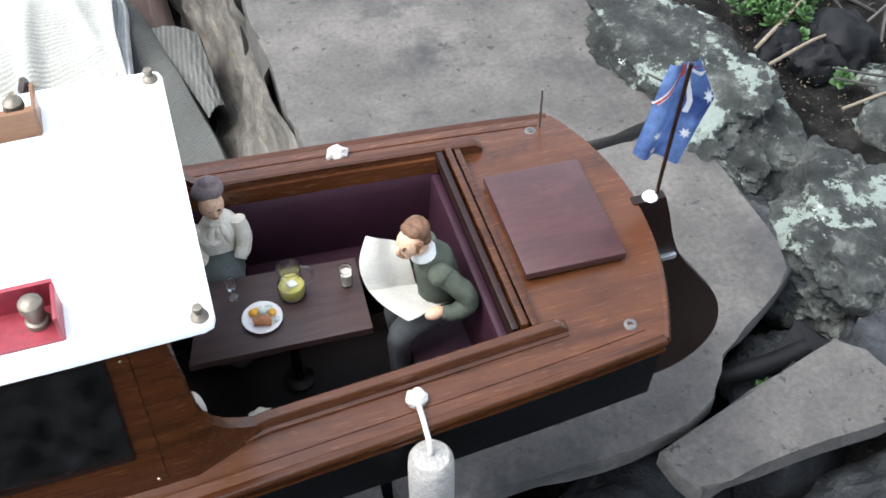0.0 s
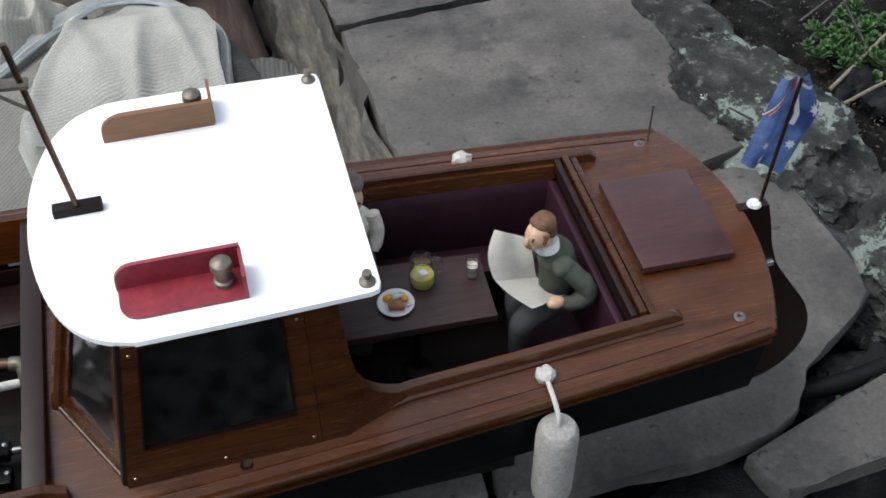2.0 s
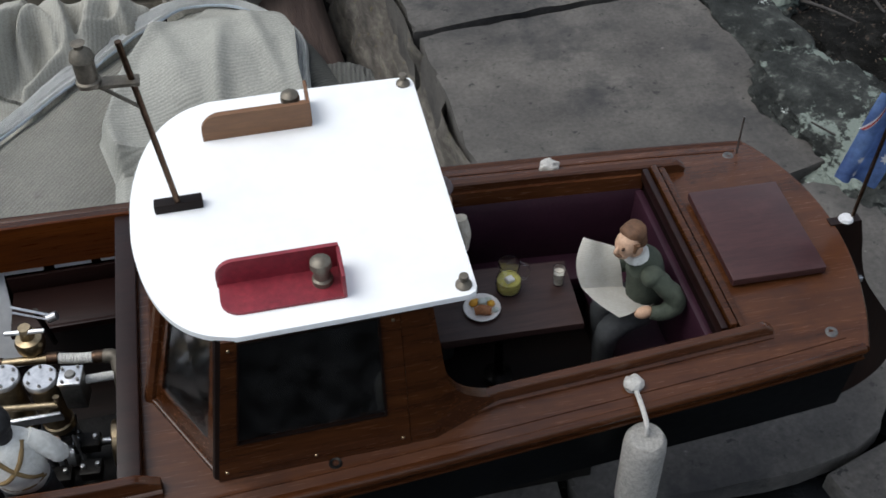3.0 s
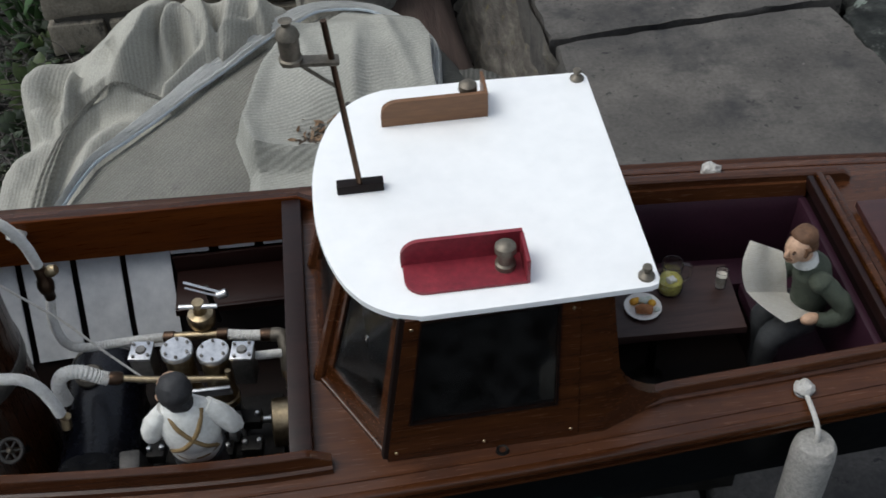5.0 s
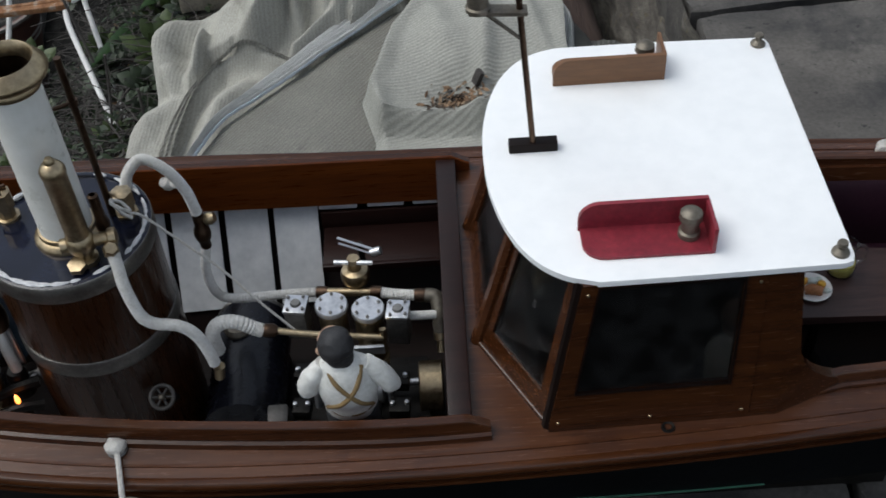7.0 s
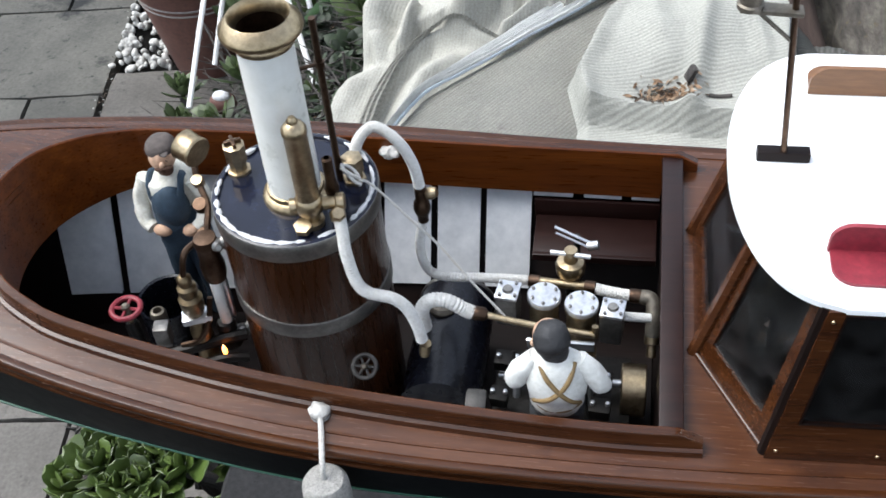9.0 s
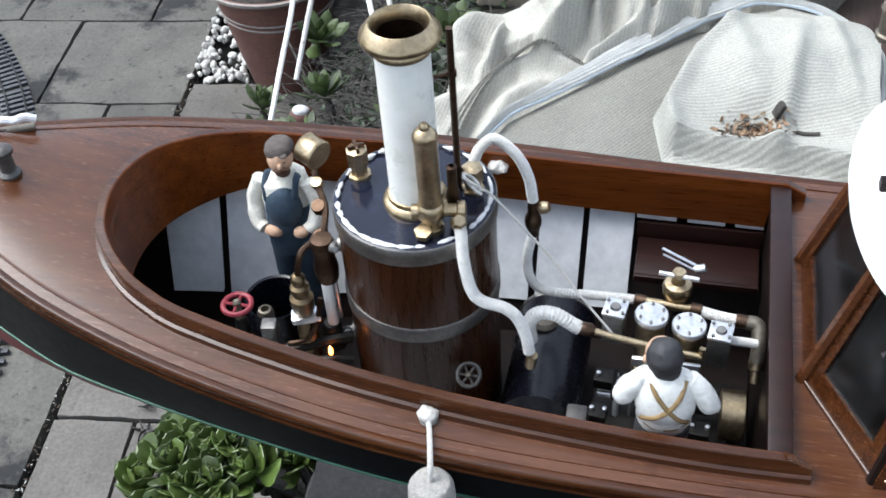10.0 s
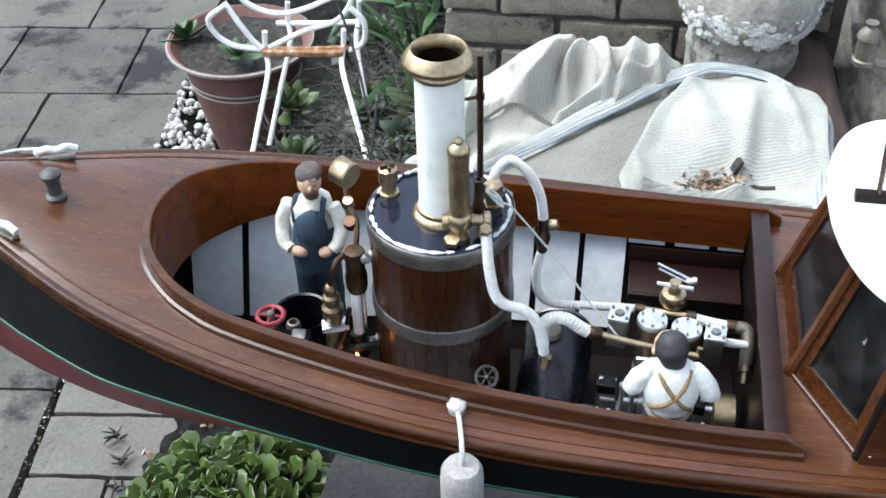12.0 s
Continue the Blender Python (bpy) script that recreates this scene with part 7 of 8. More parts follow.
# crumpled folds behind: a slope from the selvedge up to a back edge, with crest lines of given height and their fall to either hand
CRESTS = [
    ([(-0.182, 1.025, 0.012), (-0.207, 0.975, 0.034), (-0.221, 0.941, 0.040), (-0.248, 0.915, 0.036), (-0.277, 0.914, 0.02)], 0.010, 0.075),
    ([(-0.281, 1.025, 0.006), (-0.300, 0.982, 0.018), (-0.301, 0.930, 0.012)], 0.035, 0.026),
    ([(-0.345, 1.010, 0.008), (-0.396, 0.978, 0.028), (-0.418, 0.941, 0.034), (-0.407, 0.903, 0.02)], 0.040, 0.020),
    ([(-0.339, 0.950, 0.022), (-0.343, 0.915, 0.026), (-0.354, 0.885, 0.018)], 0.012, 0.016),
    ([(-0.178, 0.925, 0.006), (-0.186, 0.960, 0.024), (-0.172, 0.988, 0.028), (-0.150, 0.985, 0.028), (-0.136, 0.955, 0.024), (-0.142, 0.925, 0.006)], 0.011, 0.012),
    ([(-0.135, 1.035, 0.008), (-0.120, 0.990, 0.028), (-0.112, 0.955, 0.030), (-0.119, 0.930, 0.012)], 0.009, 0.026),
    ([(-0.075, 1.035, 0.010), (-0.084, 0.985, 0.026), (-0.096, 0.945, 0.022)], 0.030, 0.012),
    ([(-0.040, 1.035, 0.008), (-0.032, 0.995, 0.022), (-0.018, 0.980, 0.016)], 0.018, 0.014),
    ([(-0.190, 0.896, 0.014), (-0.150, 0.923, 0.018), (-0.094, 0.961, 0.018), (-0.036, 0.999, 0.016)], 0.009, 0.009),
    ([(-0.388, 0.700, 0.006), (-0.372, 0.790, 0.009), (-0.346, 0.853, 0.011), (-0.312, 0.898, 0.011), (-0.266, 0.905, 0.009), (-0.215, 0.893, 0.007), (-0.184, 0.878, 0.006)], 0.012, 0.010),
    ([(-0.452, 0.752, 0.008), (-0.430, 0.815, 0.014), (-0.385, 0.850, 0.008)], 0.022, 0.03),
    ([(-0.330, 0.760, 0.006), (-0.305, 0.825, 0.014), (-0.270, 0.850, 0.01)], 0.018, 0.02),
    ([(-0.250, 1.020, 0.004), (-0.262, 0.97, 0.010), (-0.272, 0.94, 0.006)], 0.012, 0.012),
]
BACK_EDGE = [(-0.47, -0.235), (-0.39, -0.175), (-0.345, -0.155), (-0.28, -0.118), (-0.2, -0.078), (-0.12, -0.066), (-0.05, -0.072), (0.02, -0.092)]
FOLD_FRONT = [(-0.47, 0.72), (-0.40, 0.70), (-0.345, 0.72), (-0.30, 0.80)] + [(a, c) for a, c, _ in SELV[4:11]]


def floor_of_folds(x, y):
    front = spot(x, FOLD_FRONT)
    low = spot(x, [(-0.47, -0.225), (-0.345, -0.205), (-0.25, -0.185), (-0.11, -0.155), (0.03, -0.135)])
    v = min(1.0, max(0.0, (y - front) / (1.03 - front)))
    return low + (spot(x, BACK_EDGE) - low) * v ** 1.2 - 0.24 * soften((y - 1.035) / 0.06)


def fold_heights(points):
    """Heights of the crumpled cloth at an array of (x, y): the crests blended over the slope."""
    low = np.array([floor_of_folds(x, y) for x, y in points])
    total = np.zeros(len(points))
    for line, to_left, to_right in CRESTS:
        fine = np.array([tuple(p) for p in smooth_line(line, 5)])
        best, high, hand = np.full(len(points), 9.0), np.zeros(len(points)), np.zeros(len(points))
        for a, c in zip(fine, fine[1:]):
            d = (c - a)[:2]
            rel = points - a[:2]
            t = np.clip(rel @ d / (d @ d), 0, 1)
            off = np.hypot(*(rel - t[:, None] * d).T)
            near = off < best
            best = np.where(near, off, best)
            high = np.where(near, a[2] + (c[2] - a[2]) * t, high)
            hand = np.where(near, d[0] * rel[:, 1] - d[1] * rel[:, 0], hand)
        width = np.where(hand > 0, to_left, to_right)
        total += (np.maximum(high, 0) * np.exp(-(best / width) ** 2 * 0.8)) ** 4
    return low + 2.5 * total ** 0.25


FOLD_LEFT = [(0.58, -0.42), (0.70, -0.47), (0.80, -0.455), (0.88, -0.43), (0.94, -0.44), (0.98, -0.42), (1.02, -0.37), (1.06, -0.31), (1.1, -0.25)]
FOLD_RIGHT = [(0.58, -0.33), (0.70, -0.31), (0.79, -0.25), (0.86, -0.17), (0.93, -0.08), (1.0, 0.015), (1.1, 0.05)]
rows_xy = []
for y in np.linspace(0.58, 1.10, 190):
    left, right = spot(y, FOLD_LEFT), spot(y, FOLD_RIGHT)
    for u in np.linspace(0, 1, 190):
        x = left + (right - left) * u
        q = Vector((x * 13, y * 13, 3))
        rows_xy.append((x + 0.007 * noise.noise(q), y + 0.007 * noise.noise(q + Vector((7, 7, 7)))))
heights = fold_heights(np.array(rows_xy))
verts = []
for k, ((x, y), z) in enumerate(zip(rows_xy, heights)):
    u = (k % 190) / 189
    p = Vector((x, y, 0))
    under = 0.02 * soften((u - 0.94) / 0.06) + 0.22 * soften((0.05 - u) / 0.05)
    verts.append((x, y, float(z) - under + 0.0035 * noise.noise(p * 26) + 0.0016 * noise.noise(p * 70)))
b = grid([verts[k * 190:(k + 1) * 190] for k in range(190)])
bmesh.ops.smooth_vert(b, verts=b.verts, factor=0.5, use_axis_x=True, use_axis_y=True, use_axis_z=True)
part("folds", b, CLOTH_C, cloth, "crumpled heavy folds")


def band(name, line, widths, mat, pleats, rise=0.004, shift=0.0, label=""):
    """A strip of selvedge lying along a line, gathered into lengthwise pleats."""
    pts = smooth_line(line, 10)
    rows = []
    for k, p in enumerate(pts):
        d = pts[min(k + 1, len(pts) - 1)] - pts[max(k - 1, 0)]
        d.z = 0
        side = Vector((-d.y, d.x, 0)).normalized()
        full = float(np.interp(k / (len(pts) - 1), np.linspace(0, 1, len(widths)), widths))
        row = []
        for j in range(25):
            u = j / 24 - 0.5
            q = p + side * (u * full + shift * full)
            puck = 0.0011 * noise.noise(q * 60) + 0.0022 * noise.noise(q * 17)
            row.append(q + Vector((0, 0, rise * (1 - (2 * u) ** 4) + 0.0014 * math.cos(2 * math.pi * pleats * u + 1.5 * noise.noise(q * 14)) * (pleats > 0) + puck)))
        rows.append(row)
    b = grid(rows)
    bmesh.ops.solidify(b, geom=b.faces[:], thickness=0.002)
    return part(name, b, mat, cloth, label)


WIDE = [0.007, 0.008, 0.010, 0.014, 0.020, 0.029, 0.034, 0.038, 0.042, 0.042, 0.036, 0.024, 0.013, 0.013, 0.020, 0.026, 0.030, 0.034, 0.036]
band("selvedge", [(x, y, z + 0.013) for x, y, z in SELV], WIDE, CLOTH_D, 5, 0.008, 0.42, "pale striped selvedge band")
band("selvedge_edge", [(x, y, z + 0.012) for x, y, z in SELV], [0.006, 0.006, 0.005, 0.005, 0.005, 0.005], CLOTH_EDGE, 0, 0.0035, -0.2, "pale blue edge cord")
hem = [(x, y, float(z) + 0.003) for (x, y, _), z in zip(CRESTS[9][0], fold_heights(np.array([p[:2] for p in CRESTS[9][0]])))]
band("selvedge", hem, [0.026, 0.022, 0.012, 0.007, 0.005, 0.004, 0.004], CLOTH_A, 3, 0.003, 0.0, "pale selvedge band")

# side fold of the same cloth, its shade put into a darker grey-green
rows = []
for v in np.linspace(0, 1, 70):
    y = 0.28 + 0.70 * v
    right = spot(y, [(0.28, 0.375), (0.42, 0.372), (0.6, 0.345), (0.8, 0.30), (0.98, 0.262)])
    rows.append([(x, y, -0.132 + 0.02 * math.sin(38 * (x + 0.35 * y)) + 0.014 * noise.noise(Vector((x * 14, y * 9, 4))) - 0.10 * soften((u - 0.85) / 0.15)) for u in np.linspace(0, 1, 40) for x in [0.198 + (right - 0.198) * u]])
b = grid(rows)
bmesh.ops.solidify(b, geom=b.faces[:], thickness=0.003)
part("side_fold", b, ribbed("ribbed_cloth_shaded_grey", [(0.128, 0.132, 0.122), (0.18, 0.184, 0.170)], 70), cloth, "fold of the cloth in a grey-green darkened for shade")
rows = []
for v in np.linspace(0, 1, 30):
    inner, outer = Vector((0.27 + 0.052 * v, 0.865 - 0.215 * v, -0.126)), Vector((0.338 + 0.010 * v, 0.815 - 0.150 * v, -0.112 - 0.012 * v))
    line = []
    for u in np.linspace(0, 1, 18):
        p = inner.lerp(outer, min(1.0, u / 0.8))
        p.z += 0.010 * math.sin(math.pi * min(1.0, u / 0.8)) + 0.0011 * math.sin(34 * u + 3 * v) - 0.05 * max(0.0, (u - 0.8) / 0.2) ** 0.8
        line.append(p + Vector((0.004 * max(0.0, (u - 0.8) / 0.2), 0, 0)))
    rows.append(line)
b = grid(rows)
bmesh.ops.solidify(b, geom=b.faces[:], thickness=0.003)
part("side_flap", b, ribbed("ribbed_cloth_pale_grey", [(0.185, 0.187, 0.174), (0.265, 0.267, 0.248)], 8, 0.0075, 0.4), cloth, "turned-back flap with broad ribs")

# dry leaves gathered on the cloth
DRY = material("dry_brown_leaf", [(0.14, 0.075, 0.04), (0.30, 0.19, 0.11), (0.42, 0.32, 0.22)], 0.8, 0, (40, 40, 40), 4, 0.1, per_piece=0.4)


DRY_DARK = material("rotted_brown_leaf", [(0.02, 0.0125, 0.008), (0.05, 0.034, 0.023), (0.12, 0.09, 0.062)], 0.85, 0, (40, 40, 40), 4, 0.1)


def leaf_bits(name, label, n, where, size, mat, seed, lift=0.004):
    r = random.Random(seed)
    b = bmesh.new()
    for _ in range(n):
        x, y, z = where(r)
        s = r.uniform(*size)
        m = pose(x, y, z + lift, r.uniform(-50, 50), r.uniform(-50, 50), r.uniform(0, 360))
        ring_ = [m @ Vector((s * a, s * c, s * 0.25 * d)) for a, c, d in ((-1, 0, 0), (-0.3, 0.35, 0.6), (0.5, 0.25, 0.3), (1, 0, 0), (0.4, -0.3, 0.5), (-0.4, -0.3, 0.2))]
        b.faces.new([b.verts.new(p) for p in ring_])
    return tagged(part(name, b, mat, None, smooth=False), label, "leaves", kind="stuff")


def on_pouch(r):
    x, y = r.gauss(0.06, 0.022), r.gauss(0.728, 0.012)
    return x, y, cloth_top(x, y)


leaf_bits("dry_leaf_heap", "small heap of dry brown leaves on the cloth", 90, on_pouch, (0.003, 0.008), DRY_DARK, 3, 0.002)
leaf_bits("dry_leaf_flakes", "pale brown flakes of dry leaf on the cloth", 110, on_pouch, (0.003, 0.009), DRY, 4, 0.003)
tagged(part("bark_chip", box((0.009, 0.014, 0.024), (0.092, 0.745, cloth_top(0.092, 0.745) + 0.012), (10, 20, 30), bevel=0.003), TWIG), "grey bark chip on the cloth", "bark")
tagged(part("bark_chip", tube([(x, 0.725, cloth_top(x, 0.725) + 0.003) for x in (0.118, 0.132, 0.15)], 0.0028, 8, 4, flat=0.5), TWIG), "dark bark chip on the cloth", "bark")

# ---- stone pedestal and brickwork behind ----
b = lathe([(0, -0.45), (0.095, -0.45), (0.095, -0.13), (0.098, -0.115), (0.094, -0.102), (0.093, -0.085), (0.100, -0.074), (0.112, -0.062), (0.119, -0.045), (0.121, -0.02), (0.119, 0.012), (0.108, 0.04), (0.095, 0.055), (0.09, 0.075), (0.092, 0.16), (0.09, 0.24), (0, 0.24)], (0.118, 1.175, 0.0), seg=72)
bmesh.ops.subdivide_edges(b, edges=b.edges[:], cuts=1, use_grid_fill=True)
for v in b.verts:
    n_ = Vector((v.co.x - 0.118, v.co.y - 1.175, 0))
    if n_.length > 0.01:
        v.co += n_.normalized() * (0.006 * noise.noise(v.co * 22) + 0.0035 * noise.noise(v.co * 60))
pedestal = tagged(part("stone_pedestal", b, STONE), "round weathered stone pedestal crusted with white lichen", "pedestal")
CRUST = material("white_lichen_crust", [(0.42, 0.42, 0.40), (0.66, 0.66, 0.63)], 0.95, 0, (40, 40, 40), 6, 0.8)
b = bmesh.new()
r_ = random.Random(8)
for k in range(900):
    q, z = math.radians(r_.uniform(185, 355)), r_.uniform(-0.074, -0.012)
    if noise.noise(Vector((q * 3.0, z * 40, 1.5))) + 0.35 * noise.noise(Vector((q * 9, z * 130, 4))) < 0.02 + 6 * max(0.0, z + 0.04):
        continue
    rad = spot(z, [(-0.075, 0.100), (-0.062, 0.112), (-0.045, 0.119), (-0.02, 0.121)]) + r_.uniform(0.0005, 0.003)
    s_ = r_.uniform(0.003, 0.0095)
    m = pose(0.118 + rad * math.cos(q), 1.175 + rad * math.sin(q), z) @ Matrix.Rotation(q, 4, "Z") @ Matrix.Rotation(r_.uniform(-0.5, 0.5), 4, "Y")
    ring_ = [b.verts.new(m @ Vector((0, s_ * r_.uniform(0.6, 1.2) * math.cos(a), s_ * r_.uniform(0.5, 1.0) * math.sin(a)))) for a in np.linspace(0, 2 * math.pi, 7)[:-1]]
    tip = b.verts.new(m @ Vector((r_.uniform(0.001, 0.004), 0, 0)))
    for a in range(6):
        b.faces.new((ring_[a], ring_[(a + 1) % 6], tip))
tagged(part("lichen_crust", b, CRUST, pedestal, "flaking white lichen crust"), kind="stuff")
wall = tagged(new("garden_wall"), "low wall of weathered buff bricks", "wall", kind="structure")
part("wall_core", prism([(-0.43, 1.262), (0.30, 1.262), (0.30, 1.34), (-0.43, 1.34)], -0.6, 0.03), MORTAR, wall)
b = bmesh.new()
box((0.215, 0.1, 0.062), bevel=0.006, bm=b)
bmesh.ops.subdivide_edges(b, edges=[e for e in b.edges if e.calc_length() > 0.03], cuts=4, use_grid_fill=True)
for v in b.verts:
    v.co += v.normal * (0.004 * noise.noise(v.co * 30) + 0.002 * noise.noise(v.co * 80))
brick = part("brick", b, BRICKWORK, wall)
brick.matrix_parent_inverse.identity()
r_ = random.Random(4)
first = True
for c in range(8):
    z = -0.545 + 0.075 * c
    for x, k in ([(-0.3355, 1), (-0.1105, 1), (0.1145, 1)] if c % 2 else [(-0.3915, 0.48), (-0.223, 1), (0.002, 1), (0.2, 0.7)]):
        m = pose(x, 1.298 + r_.uniform(-0.005, 0.005), z, r_.uniform(-1, 1), 0, r_.uniform(-1.2, 1.2)) @ Matrix.Diagonal((k, 1, 1, 1))
        if first:
            brick.matrix_basis, first = m, False
        else:
            shared("brick", brick.data, m, wall)

# ---- model railway track on the path ----
track = thing("model_track", (-1.75, 1.3, -0.818), "curved black plastic garden railway track on the path", "track")
ENDS = smooth_line([(-2.45, 2.25, 0), (-2.048, 1.888, 0), (-1.82, 1.66, 0), (-1.656, 1.44, 0), (-1.47, 1.1, 0), (-1.356, 0.771, 0), (-1.307, 0.537, 0), (-1.28, 0.25, 0), (-1.27, 0.0, 0)], 24)
gone, mid_line = 0.0, []
for k, p in enumerate(ENDS[:-1]):
    d = (ENDS[k + 1] - p).normalized()
    side = Vector((d.y, -d.x, 0))
    mid_line.append((p + side * -0.0 + Vector((d.y, -d.x, 0)) * 0.043, d))
sleeper = None
for k in range(1, len(mid_line)):
    p, d = mid_line[k]
    gone += (p - mid_line[k - 1][0]).length
    if gone < 0.0205:
        continue
    gone = 0.0
    m = Matrix.Translation((p.x + 1.75, p.y - 1.3, 0.004)) @ Matrix.Rotation(math.atan2(d.y, d.x), 4, "Z")
    if sleeper is None:
        sleeper = part("sleeper", box((0.0115, 0.082, 0.009), bevel=0.001), PLASTIC_BLACK, track)
        sleeper.matrix_parent_inverse.identity()
        sleeper.matrix_basis = m
    else:
        shared("sleeper", sleeper.data, m, track)
for s in (-0.0225, 0.0225):
    part("rail", tube([(p + Vector((d.y, -d.x, 0)) * s) + Vector((0, 0, -0.8045)) for p, d in mid_line[::4]], 0.0026, 6, 1), GUNMETAL, track, "dark metal rail")

# ---- planting ----
def leaf_mesh(length, width, thick, bend, spoon=0.6, seg=9):
    """A fleshy leaf along +x, widest at spoon."""
    b = bmesh.new()
    rows = []
    for k in range(seg + 1):
        t = k / seg
        w_ = width * (math.sin(math.pi * min(1, t / (2 * spoon))) if t < spoon else math.cos(math.pi / 2 * ((t - spoon) / (1 - spoon)) ** 1.6))
        w_ = max(w_, width * 0.12 * (1 - t))
        z = bend * t * t * length
        rows.append([(length * t, w_ * a, z + thick * c * (0.4 + 0.6 * w_ / width)) for a, c in ((-1, 0.25), (-0.5, 0.9), (0.5, 0.9), (1, 0.25), (0.5, -0.6), (-0.5, -0.6))])
    grid(rows, b, closed=True)
    return b


def rosette_thing(name, at, label, category, n, length, width, mat, seed, rise=(5, 70), bend=0.25, spoon=0.7, group="", stem=0.0):
    r = random.Random(seed)
    ob = thing(name, at, label, category, group)
    b = leaf_mesh(length, width, width * 0.22, bend, spoon)
    first = part("leaf", b, mat, ob)
    first.matrix_parent_inverse.identity()
    for k in range(n):
        t = k / max(1, n - 1)
        s = 0.55 + 0.5 * (1 - t)
        m = pose(0, 0, 0.01 * t, 0, -(rise[0] + (rise[1] - rise[0]) * t) + r.uniform(-10, 10), 137.5 * k + r.uniform(-12, 12)) @ Matrix.Diagonal((s, s, s, 1))
        if k == 0:
            first.matrix_basis = m
        else:
            shared("leaf", first.data, m, ob)
    if stem:
        sb = tube([(0, 0, 0), (0.01, 0.005, -stem * 0.5), (0.0, 0.0, -stem)], 0.008, 8, 4)
        st = part("stem", sb, TWIG, ob)
        st.matrix_parent_inverse.identity()
    return ob


def copies(ob, places, seed):
    r = random.Random(seed)
    for at in places:
        s = r.uniform(0.8, 1.2)
        copy_thing(ob, pose(*at, r.uniform(-25, 25), r.uniform(-25, 25), r.uniform(0, 360)) @ Matrix.Diagonal((s, s, s, 1)))


r_ = random.Random(21)
first = rosette_thing("jade_rosette", (-0.62, 0.22, -0.38), "bright green fleshy succulent rosette beside the wall", "succulent", 13, 0.046, 0.0175, LEAF, 2, (5, 80), 0.35, 0.76, "succulents below the boat", 0.10)
places = []
for k in range(76):
    q, d = r_.uniform(0, 2 * math.pi), math.sqrt(r_.random())
    x, y = -0.605 + 0.175 * d * math.cos(q), 0.20 + 0.25 * d * math.sin(q)
    places.append((x, y, -0.37 - 0.16 * d * d + r_.uniform(-0.02, 0.02)))
copies(first, places, 5)
b = grid([[(-0.605 + 0.14 * a, 0.20 + 0.20 * c, -0.50 - 0.44 * min(1.0, (a * a + c * c)) + 0.03 * noise.noise(Vector((a * 4, c * 4, 2)))) for a in np.linspace(-1, 1, 24)] for c in np.linspace(-1, 1, 24)])
tagged(part("planter_mound", b, SOIL), "dark mound of earth under the succulents", "soil", kind="structure")
AEONIUM = material("olive_succulent_leaf", [(0.026, 0.045, 0.014), (0.062, 0.088, 0.028)], 0.5, 0, (30, 30, 30), 5, 0.1, per_piece=0.35)
second = rosette_thing("aeonium", (-0.62, 1.30, -0.40), "dull green spiky succulent in the bed", "succulent", 20, 0.072, 0.0135, AEONIUM, 7, (5, 75), 0.2, 0.6, "succulents in the bed", 0.06)
copies(second, [(-0.73, 1.12, -0.43), (-0.56, 1.02, -0.40), (-0.81, 1.34, -0.45), (-0.5, 1.36, -0.36), (-0.9, 1.18, -0.52), (-0.66, 1.58, -0.4), (-0.42, 1.55, -0.3), (-0.76, 1.02, -0.47), (-0.62, 0.92, -0.42), (-0.48, 1.2, -0.33), (-0.55, 1.75, -0.36), (-0.86, 1.06, -0.52)], 9)
strap = rosette_thing("strap_leaf_plant", (-0.52, 1.62, -0.35), "tuft of long green strap leaves behind the bed", "plant", 26, 0.26, 0.011, LEAF_BRIGHT, 12, (25, 85), -0.35, 0.35, "strap-leaved plants")
copies(strap, [(-0.40, 1.9, -0.3), (-0.7, 1.95, -0.36), (-0.55, 1.45, -0.4), (-0.45, 2.2, -0.3)], 15)
broad = rosette_thing("broad_leaf_plant", (-0.50, 1.40, -0.34), "plant with broad dull green leaves", "plant", 18, 0.06, 0.016, LEAF_DARK, 17, (10, 80), -0.3, 0.55, "broad-leaved plants", 0.05)
copies(broad, [(-0.62, 1.7, -0.33), (-0.44, 1.28, -0.3), (-0.72, 1.5, -0.38), (-0.5, 1.1, -0.34), (-0.6, 1.2, -0.36), (-0.45, 0.98, -0.34)], 18)


def twig_tangle(name, label, n, where, length, r0, mat, seed, curl=0.5):
    r = random.Random(seed)
    b = bmesh.new()
    for _ in range(n):
        x, y, z = where(r)
        q, e = r.uniform(0, 2 * math.pi), r.uniform(-0.3, 0.7)
        L = r.uniform(0.4, 1.0) * length
        d = Vector((math.cos(q) * math.cos(e), math.sin(q) * math.cos(e), math.sin(e)))
        c = Vector((r.uniform(-1, 1), r.uniform(-1, 1), r.uniform(-1, 0.4))) * curl
        tube([Vector((x, y, z)) + d * L * t + c * L * t * t for t in (0, 0.35, 0.7, 1.0)], r0, 4, 2, b, radii=[r0, r0 * 0.8, r0 * 0.5])
    return tagged(part(name, b, mat), label, "twigs", kind="stuff")


def in_bed(r):
    x, y = r.uniform(-0.95, -0.38), r.uniform(0.85, 1.65)
    return x, y, bed_z(x, y) + r.uniform(0.0, 0.09)


twig_tangle("dry_twig", "tangle of dry grey twigs over the bed", 1500, in_bed, 0.17, 0.0015, TWIG, 31)
leaf_bits("bed_leaf", "small dark leaves scattered over the bed", 2600, in_bed, (0.006, 0.017), LEAF_DARK, 33, 0.02)
leaf_bits("bed_litter", "brown leaf litter on the bed", 500, lambda r: (lambda x, y: (x, y, bed_z(x, y)))(r.uniform(-1.0, 0.0), r.uniform(0.5, 1.8)), (0.008, 0.02), DRY, 34)
